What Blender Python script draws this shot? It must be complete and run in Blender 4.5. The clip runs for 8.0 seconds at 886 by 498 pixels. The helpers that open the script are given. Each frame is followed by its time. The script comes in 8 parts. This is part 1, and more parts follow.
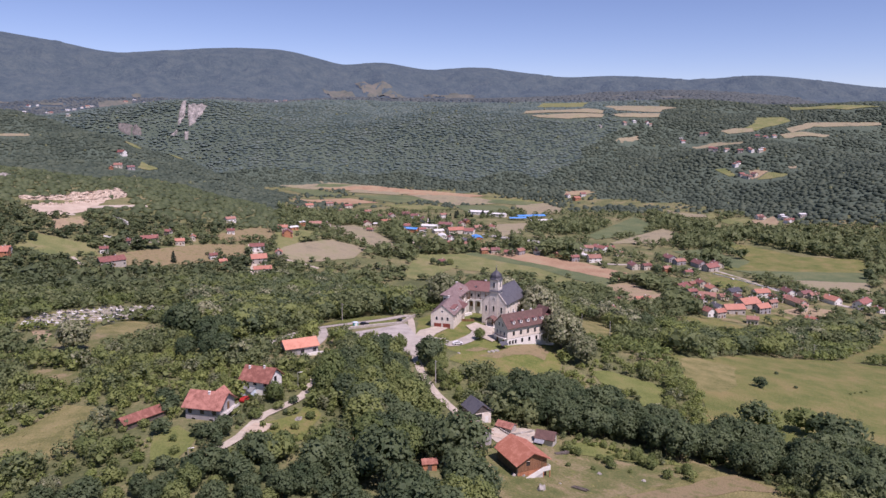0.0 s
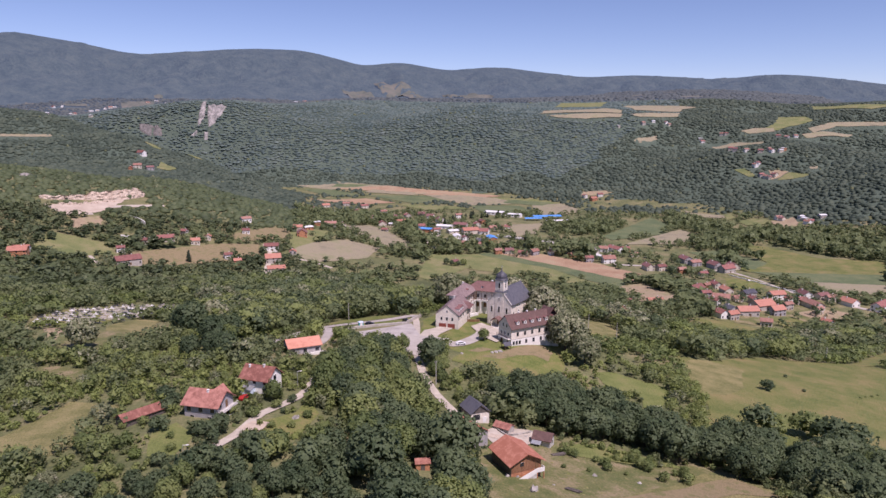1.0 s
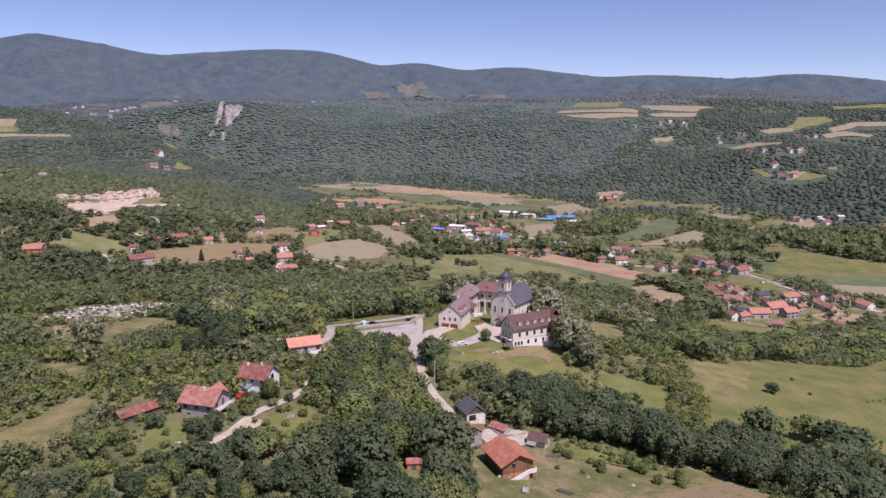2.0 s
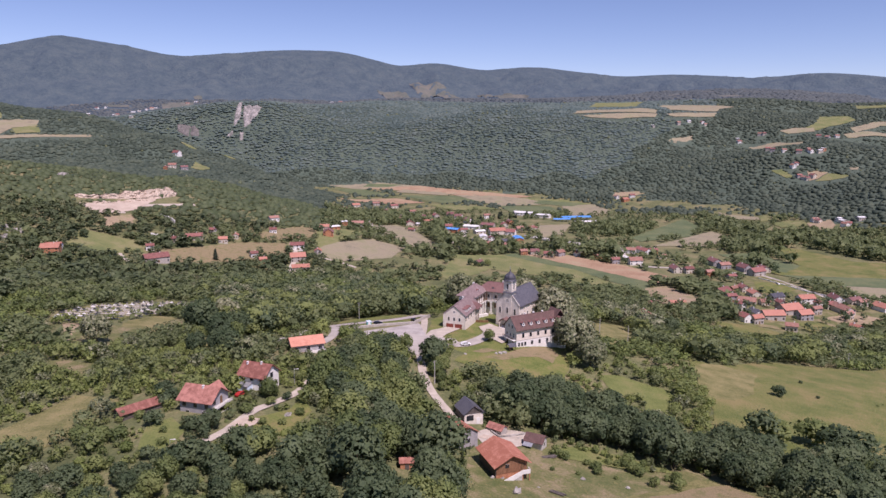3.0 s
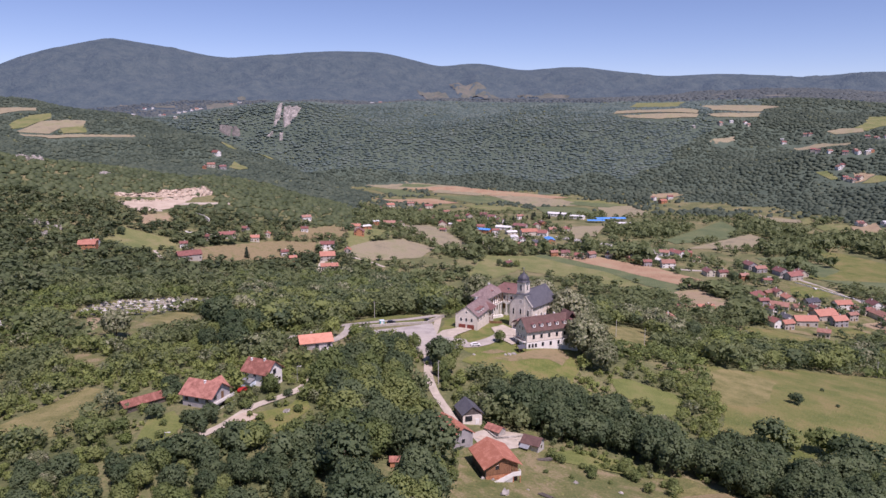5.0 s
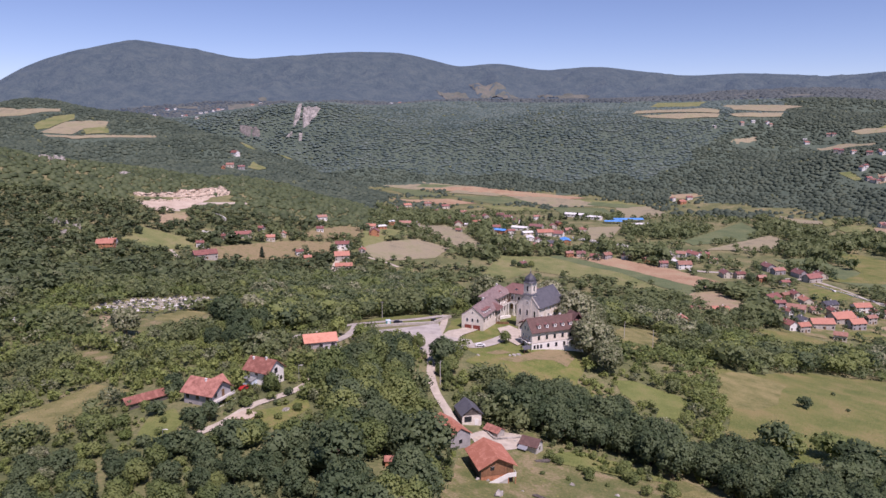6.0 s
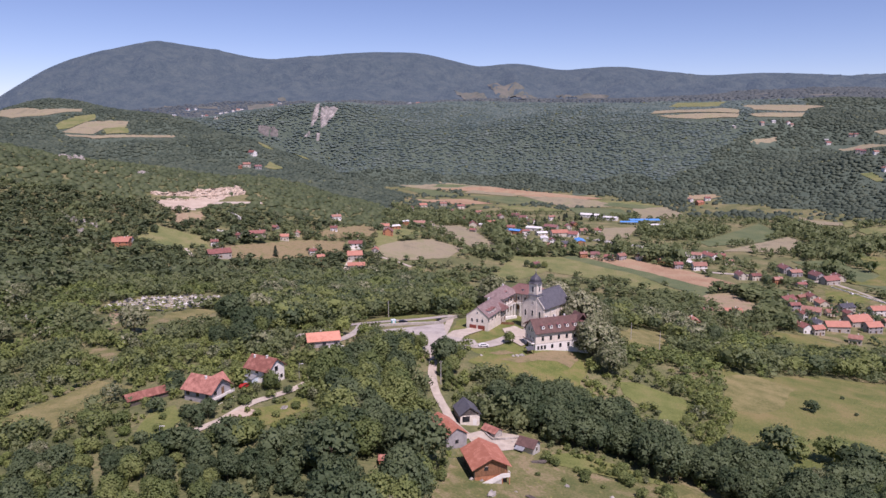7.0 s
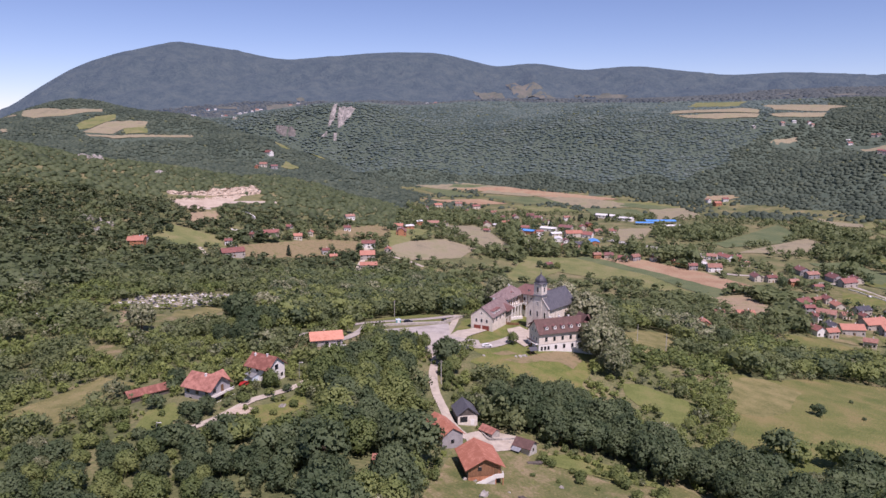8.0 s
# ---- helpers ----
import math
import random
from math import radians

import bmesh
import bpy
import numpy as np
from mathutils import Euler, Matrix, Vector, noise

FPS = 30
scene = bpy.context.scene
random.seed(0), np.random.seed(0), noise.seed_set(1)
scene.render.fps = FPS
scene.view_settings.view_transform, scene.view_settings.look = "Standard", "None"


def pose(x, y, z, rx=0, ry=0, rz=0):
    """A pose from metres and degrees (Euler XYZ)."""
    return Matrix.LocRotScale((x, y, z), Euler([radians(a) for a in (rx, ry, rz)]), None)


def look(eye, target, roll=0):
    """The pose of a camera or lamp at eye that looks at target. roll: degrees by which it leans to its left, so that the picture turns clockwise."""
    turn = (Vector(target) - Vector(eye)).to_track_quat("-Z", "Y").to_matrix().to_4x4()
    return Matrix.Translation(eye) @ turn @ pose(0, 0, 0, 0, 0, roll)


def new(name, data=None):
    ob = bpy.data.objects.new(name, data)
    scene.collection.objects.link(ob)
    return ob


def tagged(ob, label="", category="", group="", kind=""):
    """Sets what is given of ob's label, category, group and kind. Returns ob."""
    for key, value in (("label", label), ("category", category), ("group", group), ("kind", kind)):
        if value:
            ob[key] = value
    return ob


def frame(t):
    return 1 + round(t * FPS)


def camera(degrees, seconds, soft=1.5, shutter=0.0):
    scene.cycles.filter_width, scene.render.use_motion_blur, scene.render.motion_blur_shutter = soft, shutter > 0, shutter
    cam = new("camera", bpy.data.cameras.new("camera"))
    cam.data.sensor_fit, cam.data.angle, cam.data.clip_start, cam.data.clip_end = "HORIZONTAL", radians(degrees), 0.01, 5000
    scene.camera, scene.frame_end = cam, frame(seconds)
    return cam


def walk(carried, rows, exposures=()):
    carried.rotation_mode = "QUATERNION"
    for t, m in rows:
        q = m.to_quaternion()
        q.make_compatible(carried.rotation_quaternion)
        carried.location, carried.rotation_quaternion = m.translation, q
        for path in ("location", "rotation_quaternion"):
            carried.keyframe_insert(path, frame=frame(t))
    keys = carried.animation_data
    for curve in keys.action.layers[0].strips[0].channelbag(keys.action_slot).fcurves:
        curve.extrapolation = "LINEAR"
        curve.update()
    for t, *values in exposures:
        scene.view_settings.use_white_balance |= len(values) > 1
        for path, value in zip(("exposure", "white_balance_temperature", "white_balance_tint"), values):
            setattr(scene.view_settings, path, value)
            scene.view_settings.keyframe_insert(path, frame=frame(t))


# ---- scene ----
PATH = [
    (0, (0.0, -0.003, 150.029), (0.019, 1.964, 149.668), 0.4),
    (0.5, (3.31, -0.226, 150.122), (3.301, 1.741, 149.76), 0.4),
    (1, (6.704, -0.364, 150.22), (6.668, 1.603, 149.859), 0.3),
    (1.5, (9.987, -0.414, 150.3), (9.927, 1.552, 149.939), 0.3),
    (3, (19.912, -0.286, 150.485), (19.774, 1.676, 150.124), 0.2),
    (3.5, (23.108, -0.175, 150.528), (22.943, 1.785, 150.167), 0.2),
    (4, (26.369, -0.003, 150.569), (26.175, 1.955, 150.208), 0.2),
    (4.5, (29.539, 0.2, 150.606), (29.316, 2.155, 150.245), 0.2),
    (6, (39.211, 1.294, 150.692), (38.902, 3.237, 150.332), 0.1),
    (6.5, (42.3, 1.693, 150.711), (41.965, 3.631, 150.351), 0.1),
    (7, (45.477, 2.158, 150.724), (45.116, 4.092, 150.364), 0.1),
    (7.5, (48.532, 2.645, 150.747), (48.146, 4.574, 150.387), 0.1),
    (8, (51.732, 3.207, 150.754), (51.32, 5.131, 150.394), 0.1),
]
cam = camera(63.9, 8.0)
walk(cam, [(t, look(eye, target, roll)) for t, eye, target, roll in PATH], [(0, 0.28, 6250, 36), (8, 0.28, 6250, 36)])

# ---- light ----
SUN_TO = Vector((0.45, -0.55, 1.2)).normalized()
SUN_ELEV = math.asin(SUN_TO.z)
SUN_TURN = math.atan2(SUN_TO.x, SUN_TO.y)
world = bpy.data.worlds.new("summer_sky")
scene.world = world
world.use_nodes = True
wn = world.node_tree.nodes
sky = wn.new("ShaderNodeTexSky")
sky.sky_type, sky.sun_disc = "NISHITA", False
sky.sun_elevation, sky.sun_rotation = SUN_ELEV, SUN_TURN
sky.air_density, sky.dust_density, sky.ozone_density, sky.altitude = 0.72, 0.0, 2.6, 400
wn["Background"].inputs["Strength"].default_value = 0.089
world.node_tree.links.new(sky.outputs["Color"], wn["Background"].inputs["Color"])
sun_data = bpy.data.lights.new("sun", "SUN")
sun_data.energy, sun_data.angle, sun_data.color = 4.3, radians(0.6), (1.0, 0.94, 0.84)
sun = new("sun", sun_data)
sun.matrix_world = look(SUN_TO * 100, (0, 0, 0))


# ---- materials ----
def ramp(nodes, stops):
    r = nodes.new("ShaderNodeValToRGB")
    while len(r.color_ramp.elements) < len(stops):
        r.color_ramp.elements.new(0.5)
    for el, (p, c) in zip(r.color_ramp.elements, stops):
        el.position, el.color = p, (*c, 1)
    return r


def surface(name, dark, light, size=1.0, fine=0.1, rough=0.9, bump=0.3, metal=0.0, spread=0.0, local=False, third=None, stretch=(1, 1, 1), island=0.0, leaf=0.0, gloss=0.3):
    """A worn surface: two scales of noise between two colours, with fine relief. size, fine: metres."""
    m = bpy.data.materials.new(name)
    m.use_nodes = True
    n, l = m.node_tree.nodes, m.node_tree.links
    p = n["Principled BSDF"]
    p.inputs["Roughness"].default_value, p.inputs["Metallic"].default_value = rough, metal
    p.inputs["Specular IOR Level"].default_value = gloss
    if local:
        vec = n.new("ShaderNodeTexCoord").outputs["Object"]
    else:
        vec = n.new("ShaderNodeNewGeometry").outputs["Position"]
    mp = n.new("ShaderNodeMapping")
    mp.inputs["Scale"].default_value = stretch
    l.new(vec, mp.inputs["Vector"])
    vec = mp.outputs["Vector"]
    big, small = n.new("ShaderNodeTexNoise"), n.new("ShaderNodeTexNoise")
    big.inputs["Scale"].default_value, big.inputs["Detail"].default_value = 1 / size, 8
    big.inputs["Roughness"].default_value = 0.62
    small.inputs["Scale"].default_value, small.inputs["Detail"].default_value = 1 / fine, 3
    for t in (big, small):
        l.new(vec, t.inputs["Vector"])
    mix = n.new("ShaderNodeMath")
    mix.operation = "MULTIPLY_ADD"
    l.new(small.outputs["Fac"], mix.inputs[0])
    mix.inputs[1].default_value = 0.45
    half = n.new("ShaderNodeMath")
    half.operation = "MULTIPLY_ADD"
    l.new(big.outputs["Fac"], half.inputs[0])
    half.inputs[1].default_value, half.inputs[2].default_value = 1.0, -0.22
    l.new(half.outputs[0], mix.inputs[2])
    fac = mix.outputs[0]
    if spread or island:
        src = n.new("ShaderNodeObjectInfo").outputs["Random"] if spread else n.new("ShaderNodeNewGeometry").outputs["Random Per Island"]
        add = n.new("ShaderNodeMath")
        add.operation = "MULTIPLY_ADD"
        l.new(src, add.inputs[0])
        add.inputs[1].default_value = spread or island
        off = n.new("ShaderNodeMath")
        off.operation = "SUBTRACT"
        l.new(fac, off.inputs[0])
        off.inputs[1].default_value = (spread or island) / 2
        l.new(off.outputs[0], add.inputs[2])
        fac = add.outputs[0]
    stops = [(0.34, dark), (0.66, light)] if third is None else [(0.34, dark), (0.5, light), (0.66, third)]
    r = ramp(n, stops)
    l.new(fac, r.inputs["Fac"])
    l.new(r.outputs["Color"], p.inputs["Base Color"])
    if bump:
        b = n.new("ShaderNodeBump")
        b.inputs["Strength"].default_value, b.inputs["Distance"].default_value = bump, fine
        l.new(small.outputs["Fac"], b.inputs["Height"])
        l.new(b.outputs["Normal"], p.inputs["Normal"])
    if leaf:
        tr = n.new("ShaderNodeBsdfTranslucent")
        l.new(r.outputs["Color"], tr.inputs["Color"])
        mx = n.new("ShaderNodeMixShader")
        mx.inputs["Fac"].default_value = leaf
        l.new(p.outputs["BSDF"], mx.inputs[1])
        l.new(tr.outputs["BSDF"], mx.inputs[2])
        l.new(mx.outputs[0], n["Material Output"].inputs["Surface"])
    return m


def tiled(name, dark, light, row=0.35, rough=0.8, spread=0.3):
    """Roof tiles: rows across the slope, seen as fine relief and a change of tone from tile to tile."""
    m = surface(name, dark, light, 1.6, 0.35, rough, 0.0, spread=spread, local=True)
    n, l = m.node_tree.nodes, m.node_tree.links
    co = n.new("ShaderNodeTexCoord")
    w = n.new("ShaderNodeTexWave")
    w.bands_direction = "X"
    w.inputs["Scale"].default_value = 0.314 / row
    w.inputs["Distortion"].default_value = 0.6
    l.new(co.outputs["Object"], w.inputs["Vector"])
    b = n.new("ShaderNodeBump")
    b.inputs["Strength"].default_value, b.inputs["Distance"].default_value = 0.5, 0.05
    l.new(w.outputs["Fac"], b.inputs["Height"])
    l.new(b.outputs["Normal"], n["Principled BSDF"].inputs["Normal"])
    return m


GROUND = surface("scrub_ground", (0.08, 0.096, 0.04), (0.135, 0.145, 0.062), 34, 1.2, 0.95, 0.6, third=(0.23, 0.2, 0.105))
FOREST_FLOOR = surface("forest_floor", (0.066, 0.093, 0.068), (0.092, 0.122, 0.09), 30, 3, 0.95, 0.4)
COVER = {
    "straw": surface("dry_grass", (0.2, 0.182, 0.12), (0.285, 0.245, 0.165), 22, 1.5, 0.95, 0.5, third=(0.23, 0.22, 0.125)),
    "hay": surface("uncut_hay", (0.125, 0.13, 0.045), (0.2, 0.186, 0.075), 9, 0.7, 0.95, 0.8, third=(0.265, 0.228, 0.105)),
    "fresh": surface("mown_bright_grass", (0.115, 0.142, 0.04), (0.155, 0.178, 0.055), 9, 0.8, 0.95, 0.7, third=(0.19, 0.19, 0.07)),
    "lawn": surface("green_grass", (0.1, 0.132, 0.032), (0.152, 0.17, 0.048), 7, 0.7, 0.95, 0.7, third=(0.215, 0.185, 0.075)),
    "yard": surface("farmyard_grass", (0.092, 0.114, 0.037), (0.148, 0.15, 0.058), 8, 0.7, 0.95, 0.7, third=(0.26, 0.21, 0.12)),
    "meadow": surface("meadow_grass", (0.105, 0.131, 0.036), (0.155, 0.164, 0.052), 15, 0.8, 0.95, 0.9, third=(0.222, 0.188, 0.078)),
    "pasture": surface("pasture_grass", (0.12, 0.147, 0.055), (0.17, 0.182, 0.07), 22, 1.6, 0.95, 0.5, third=(0.225, 0.208, 0.1)),
    "plough": surface("ploughed_soil", (0.28, 0.178, 0.11), (0.35, 0.235, 0.15), 24, 2, 0.95, 0.4, third=(0.34, 0.27, 0.17)),
    "crop": surface("green_crop", (0.085, 0.115, 0.055), (0.11, 0.14, 0.066), 24, 2, 0.95, 0.4, third=(0.15, 0.165, 0.08)),
    "earth": surface("bare_earth", (0.26, 0.195, 0.125), (0.34, 0.26, 0.17), 14, 1.5, 0.95, 0.5, third=(0.23, 0.21, 0.105)),
    "bare": surface("trodden_tan_ground", (0.17, 0.15, 0.075), (0.26, 0.2, 0.115), 5, 0.5, 0.95, 0.7, third=(0.15, 0.15, 0.06)),
    "quarryfloor": surface("crushed_stone", (0.4, 0.32, 0.25), (0.52, 0.44, 0.35), 15, 2, 0.95, 0.5),
}
COVER_WORDS = {"bare": ("field", "dry brown grass field among farms"), "hay": ("meadow", "uncut hay meadow turning straw-brown on the hillside"), "fresh": ("lawn", "bright green mown strip between hedges"), "straw": ("field", "dry straw-coloured hay field among woods"), "lawn": ("lawn", "short green grass between shrubs"), "yard": ("farmyard", "worn green and brown grass of a farmyard"),
               "meadow": ("meadow", "wide meadow of green and browned summer grass"), "pasture": ("pasture", "pale green grazed pasture on a slope"), "plough": ("field", "orange-brown ploughed field strip in the valley"),
               "crop": ("field", "dark green crop strip in the valley"), "earth": ("field", "bare brown earth field with thin grass"), "quarryfloor": ("quarry", "pale crushed-stone floor of a small quarry")}
LEAF = {
    "oak": surface("oak_leaves", (0.075, 0.114, 0.055), (0.117, 0.160, 0.078), 5, 0.28, 0.6, 0.5, spread=0.26, leaf=0.45, third=(0.152, 0.198, 0.097)),
    "ash": surface("ash_leaves", (0.134, 0.180, 0.063), (0.194, 0.242, 0.084), 5, 0.28, 0.6, 0.5, spread=0.3, leaf=0.45, third=(0.255, 0.296, 0.106)),
    "bloom": surface("linden_leaves_in_bloom", (0.110, 0.140, 0.062), (0.220, 0.243, 0.129), 1.6, 0.3, 0.65, 0.5, spread=0.15, leaf=0.4, third=(0.484, 0.475, 0.325)),
    "willow": surface("pale_willow_leaves", (0.154, 0.207, 0.061), (0.205, 0.254, 0.077), 5, 0.28, 0.6, 0.5, spread=0.3, leaf=0.34, third=(0.262, 0.306, 0.095)),
    "conifer": surface("conifer_needles", (0.026, 0.04, 0.025), (0.052, 0.07, 0.04), 3, 0.3, 0.7, 0.5, spread=0.2, leaf=0.15),
}
WOODS = surface("woodland_leaves", (0.122, 0.161, 0.071), (0.176, 0.216, 0.096), 14, 0.5, 0.6, 0.4, leaf=0.45, island=0.12, third=(0.231, 0.265, 0.121))
OLIVE_WOODS = surface("young_oak_woods_leaves", (0.071, 0.095, 0.045), (0.101, 0.133, 0.060), 30, 1.2, 0.6, 0.4, leaf=0.32, island=0.14, third=(0.137, 0.167, 0.079))
# Far slope leaves: base colour paled and blued to carry the haze.
HAZE_BLUE_WOODS = surface("far_woods_leaves_haze_tinted", (0.085, 0.128, 0.119), (0.117, 0.165, 0.149), 70, 2.5, 0.65, 0.2, leaf=0.26, island=0.2, third=(0.157, 0.202, 0.177))
# Hill greens pushed slightly towards blue, a lighter touch of painted haze.
HILL_WOODS = surface("hill_oak_woods_leaves_blued", (0.055, 0.079, 0.057), (0.081, 0.111, 0.078), 45, 2, 0.65, 0.3, leaf=0.3, island=0.22, third=(0.111, 0.141, 0.096))
# Grey-blue leaf colour holds the haze before the mountain foot.
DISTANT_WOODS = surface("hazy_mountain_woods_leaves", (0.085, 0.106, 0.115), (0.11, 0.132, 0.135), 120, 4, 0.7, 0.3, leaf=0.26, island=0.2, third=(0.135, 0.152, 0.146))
BARK = surface("bark", (0.06, 0.045, 0.032), (0.13, 0.1, 0.075), 0.5, 0.1, 0.95, 0.6, local=True)
ROCK = surface("limestone", (0.16, 0.15, 0.135), (0.46, 0.43, 0.39), 7, 1.5, 0.95, 0.8)
MOUNTAIN = surface("distant_woods_haze_glow", (0.026, 0.039, 0.033), (0.042, 0.057, 0.047), 65, 14, 0.9, 0.9, third=(0.06, 0.074, 0.058))
# Field colours greyed towards blue, so distance haze is painted in.
FAR_FIELD = surface("haze_toned_distant_fields", (0.09, 0.105, 0.09), (0.125, 0.13, 0.11), 60, 12, 0.9, 0.0, third=(0.16, 0.15, 0.13))
# Blue emission on the range stands in for summer haze.
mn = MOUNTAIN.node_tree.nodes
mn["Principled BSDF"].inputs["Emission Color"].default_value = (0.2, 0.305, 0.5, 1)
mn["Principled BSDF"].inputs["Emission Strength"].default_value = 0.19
ASPHALT = surface("worn_asphalt", (0.33, 0.3, 0.265), (0.45, 0.41, 0.365), 5, 0.4, 0.9, 0.2)
LOT = surface("old_grey_asphalt", (0.28, 0.255, 0.235), (0.38, 0.35, 0.32), 5, 0.4, 0.9, 0.2, third=(0.45, 0.415, 0.38))
GRAVEL = surface("gravel", (0.36, 0.315, 0.26), (0.5, 0.445, 0.37), 3, 0.3, 0.95, 0.4)
STONE = surface("pale_stone_wall", (0.6, 0.54, 0.46), (0.78, 0.71, 0.62), 1.2, 0.25, 0.9, 0.35, local=True)
GREY_STONE = surface("grey_stone_wall", (0.33, 0.3, 0.27), (0.5, 0.46, 0.41), 1.0, 0.25, 0.9, 0.4, local=True)
WHITE = surface("white_plaster", (0.68, 0.66, 0.62), (0.82, 0.8, 0.76), 2, 0.2, 0.85, 0.15, local=True)
CREAM = surface("cream_render", (0.5, 0.45, 0.37), (0.64, 0.58, 0.49), 2, 0.2, 0.9, 0.15, local=True)
PLASTER = surface("old_grey_plaster", (0.28, 0.265, 0.27), (0.4, 0.38, 0.38), 1.5, 0.2, 0.9, 0.2, local=True)
BRICK = surface("hollow_brick", (0.36, 0.15, 0.08), (0.5, 0.24, 0.13), 1.0, 0.25, 0.9, 0.4, local=True)
TIMBER = surface("timber", (0.13, 0.07, 0.035), (0.24, 0.14, 0.07), 0.8, 0.1, 0.8, 0.3, local=True, stretch=(1, 1, 0.2))
GREY_WOOD = surface("weathered_boards", (0.07, 0.06, 0.055), (0.15, 0.13, 0.115), 0.8, 0.1, 0.9, 0.4, local=True)
METAL = surface("galvanised_metal", (0.4, 0.41, 0.42), (0.55, 0.56, 0.57), 1, 0.1, 0.45, 0.05, metal=0.6, local=True)
CONCRETE = surface("concrete", (0.4, 0.38, 0.35), (0.54, 0.52, 0.48), 1.5, 0.15, 0.9, 0.2, local=True)
PANE = surface("window_glass", (0.012, 0.014, 0.018), (0.03, 0.033, 0.04), 1, 0.5, 0.12, 0, gloss=0.6, local=True)
ROOFS = [
    tiled("red_tiles", (0.2, 0.08, 0.06), (0.43, 0.2, 0.155)),
    tiled("orange_tiles", (0.33, 0.14, 0.1), (0.44, 0.205, 0.15)),
    tiled("maroon_tiles", (0.15, 0.07, 0.066), (0.23, 0.115, 0.108)),
    tiled("brown_tiles", (0.24, 0.12, 0.09), (0.35, 0.19, 0.15)),
    tiled("slate_sheets", (0.06, 0.06, 0.075), (0.11, 0.11, 0.125), rough=0.55),
    surface("blue_sheet_roof", (0.06, 0.24, 0.62), (0.13, 0.36, 0.75), 4, 0.4, 0.5, 0.1, local=True),
    surface("white_sheet_roof", (0.6, 0.6, 0.6), (0.78, 0.78, 0.77), 4, 0.4, 0.5, 0.1, local=True),
]
OLD_RED = tiled("dull_red_tiles", (0.16, 0.068, 0.06), (0.29, 0.125, 0.108))
ORANGE = tiled("new_orange_tiles", (0.36, 0.14, 0.09), (0.58, 0.27, 0.19))
# Paler than the maroon tiles: sun on the slopes is mixed into the colour.
MAUVE = tiled("mauve_sunlit_tone_tiles", (0.19, 0.135, 0.13), (0.31, 0.235, 0.225))
ROOF_WORDS = ["red tiled", "bright orange tiled", "maroon tiled", "brown tiled", "dark grey", "blue sheet-metal", "white sheet-metal"]

# hills: x, y, spread and height of soft rises and hollows over the valley floor
SPUR_HILLS = [
    (0, 360, 75, 18.4), (150, 60, 75, 13.3), (-50, 210, 75, 13.0), (-200, 210, 75, -12.6), (150, 410, 75, 0.1),
    (50, 210, 75, -9.7), (-200, 110, 75, -8.0), (300, 210, 75, -2.5), (250, 460, 75, -11.3), (-100, 360, 75, -14.7),
    (-150, 510, 75, 16.1), (200, 560, 75, 9.3), (-50, 110, 75, -4.5), (-50, 510, 75, -5.1), (50, 60, 75, 7.2),
    (-150, 310, 75, 10.1), (-150, 410, 75, 5.3), (300, 360, 75, 12.6), (50, 460, 75, 4.5), (150, 260, 75, 5.6),
    (250, 260, 75, -6.2), (36, 299, 15, 1.9), (8, 338, 22, 0.8),
]
SIDE_HILLS = [
    (-180, 560, 110, -12.6), (-250, 700, 110, 4.1), (170, 700, 110, -4.3), (-250, 560, 110, -14.6), (0, 700, 180, -19.6),
    (100, -200, 180, 37.0), (-500, 200, 180, 14.6), (500, 500, 180, -13.8), (-600, 500, 180, 47.8), (400, 900, 180, -12.4),
    (-600, 1200, 180, 31.0), (300, 1200, 180, -22.6), (-300, 900, 180, 21.7), (-200, 1100, 180, -23.5), (-700, 1000, 180, -20.5),
    (100, 1100, 180, 12.4), (600, 1100, 180, 15.8), (-400, -100, 180, 9.7),
]
SLOPE_HILLS = [
    (-650, 900, 260, 14.9), (-350, 1800, 260, -41.0), (-1400, 1800, 260, 41.4), (-200, 1500, 260, -36.8), (550, 1500, 260, -19.2),
    (-800, 1800, 260, 36.7), (-950, 750, 260, 46.2), (-650, 2100, 260, 39.6), (1150, 1650, 260, 42.8), (-1400, 1950, 260, 29.7),
    (-1100, 900, 260, 31.3), (-650, 1350, 260, 23.0), (-1250, 1800, 260, 36.6),
]
UPLAND_HILLS = [
    (-200, 0, 420, 76.7), (0, 1600, 420, 0.0), (-1200, 1400, 420, 48.0), (1000, 1400, 420, 27.0), (-1600, 3200, 420, 37.4),
    (-200, 2600, 420, 43.5), (-1000, 2400, 420, -27.7), (-900, 2000, 700, 48.7), (900, 2600, 700, 49.2), (-600, 3200, 700, 42.2),
    (900, 3500, 700, 47.2), (1200, 3200, 700, 51.6), (-1200, 3200, 700, 41.3), (0, 3500, 700, 39.8), (1500, 2600, 700, 49.8),
    (900, 3200, 700, 49.8), (-1800, 3200, 700, 39.6), (1500, 3200, 700, 47.8), (-300, 2900, 700, 48.0), (-1500, 3200, 700, 42.2),
    (-690, 2080, 120, 36.0),
]
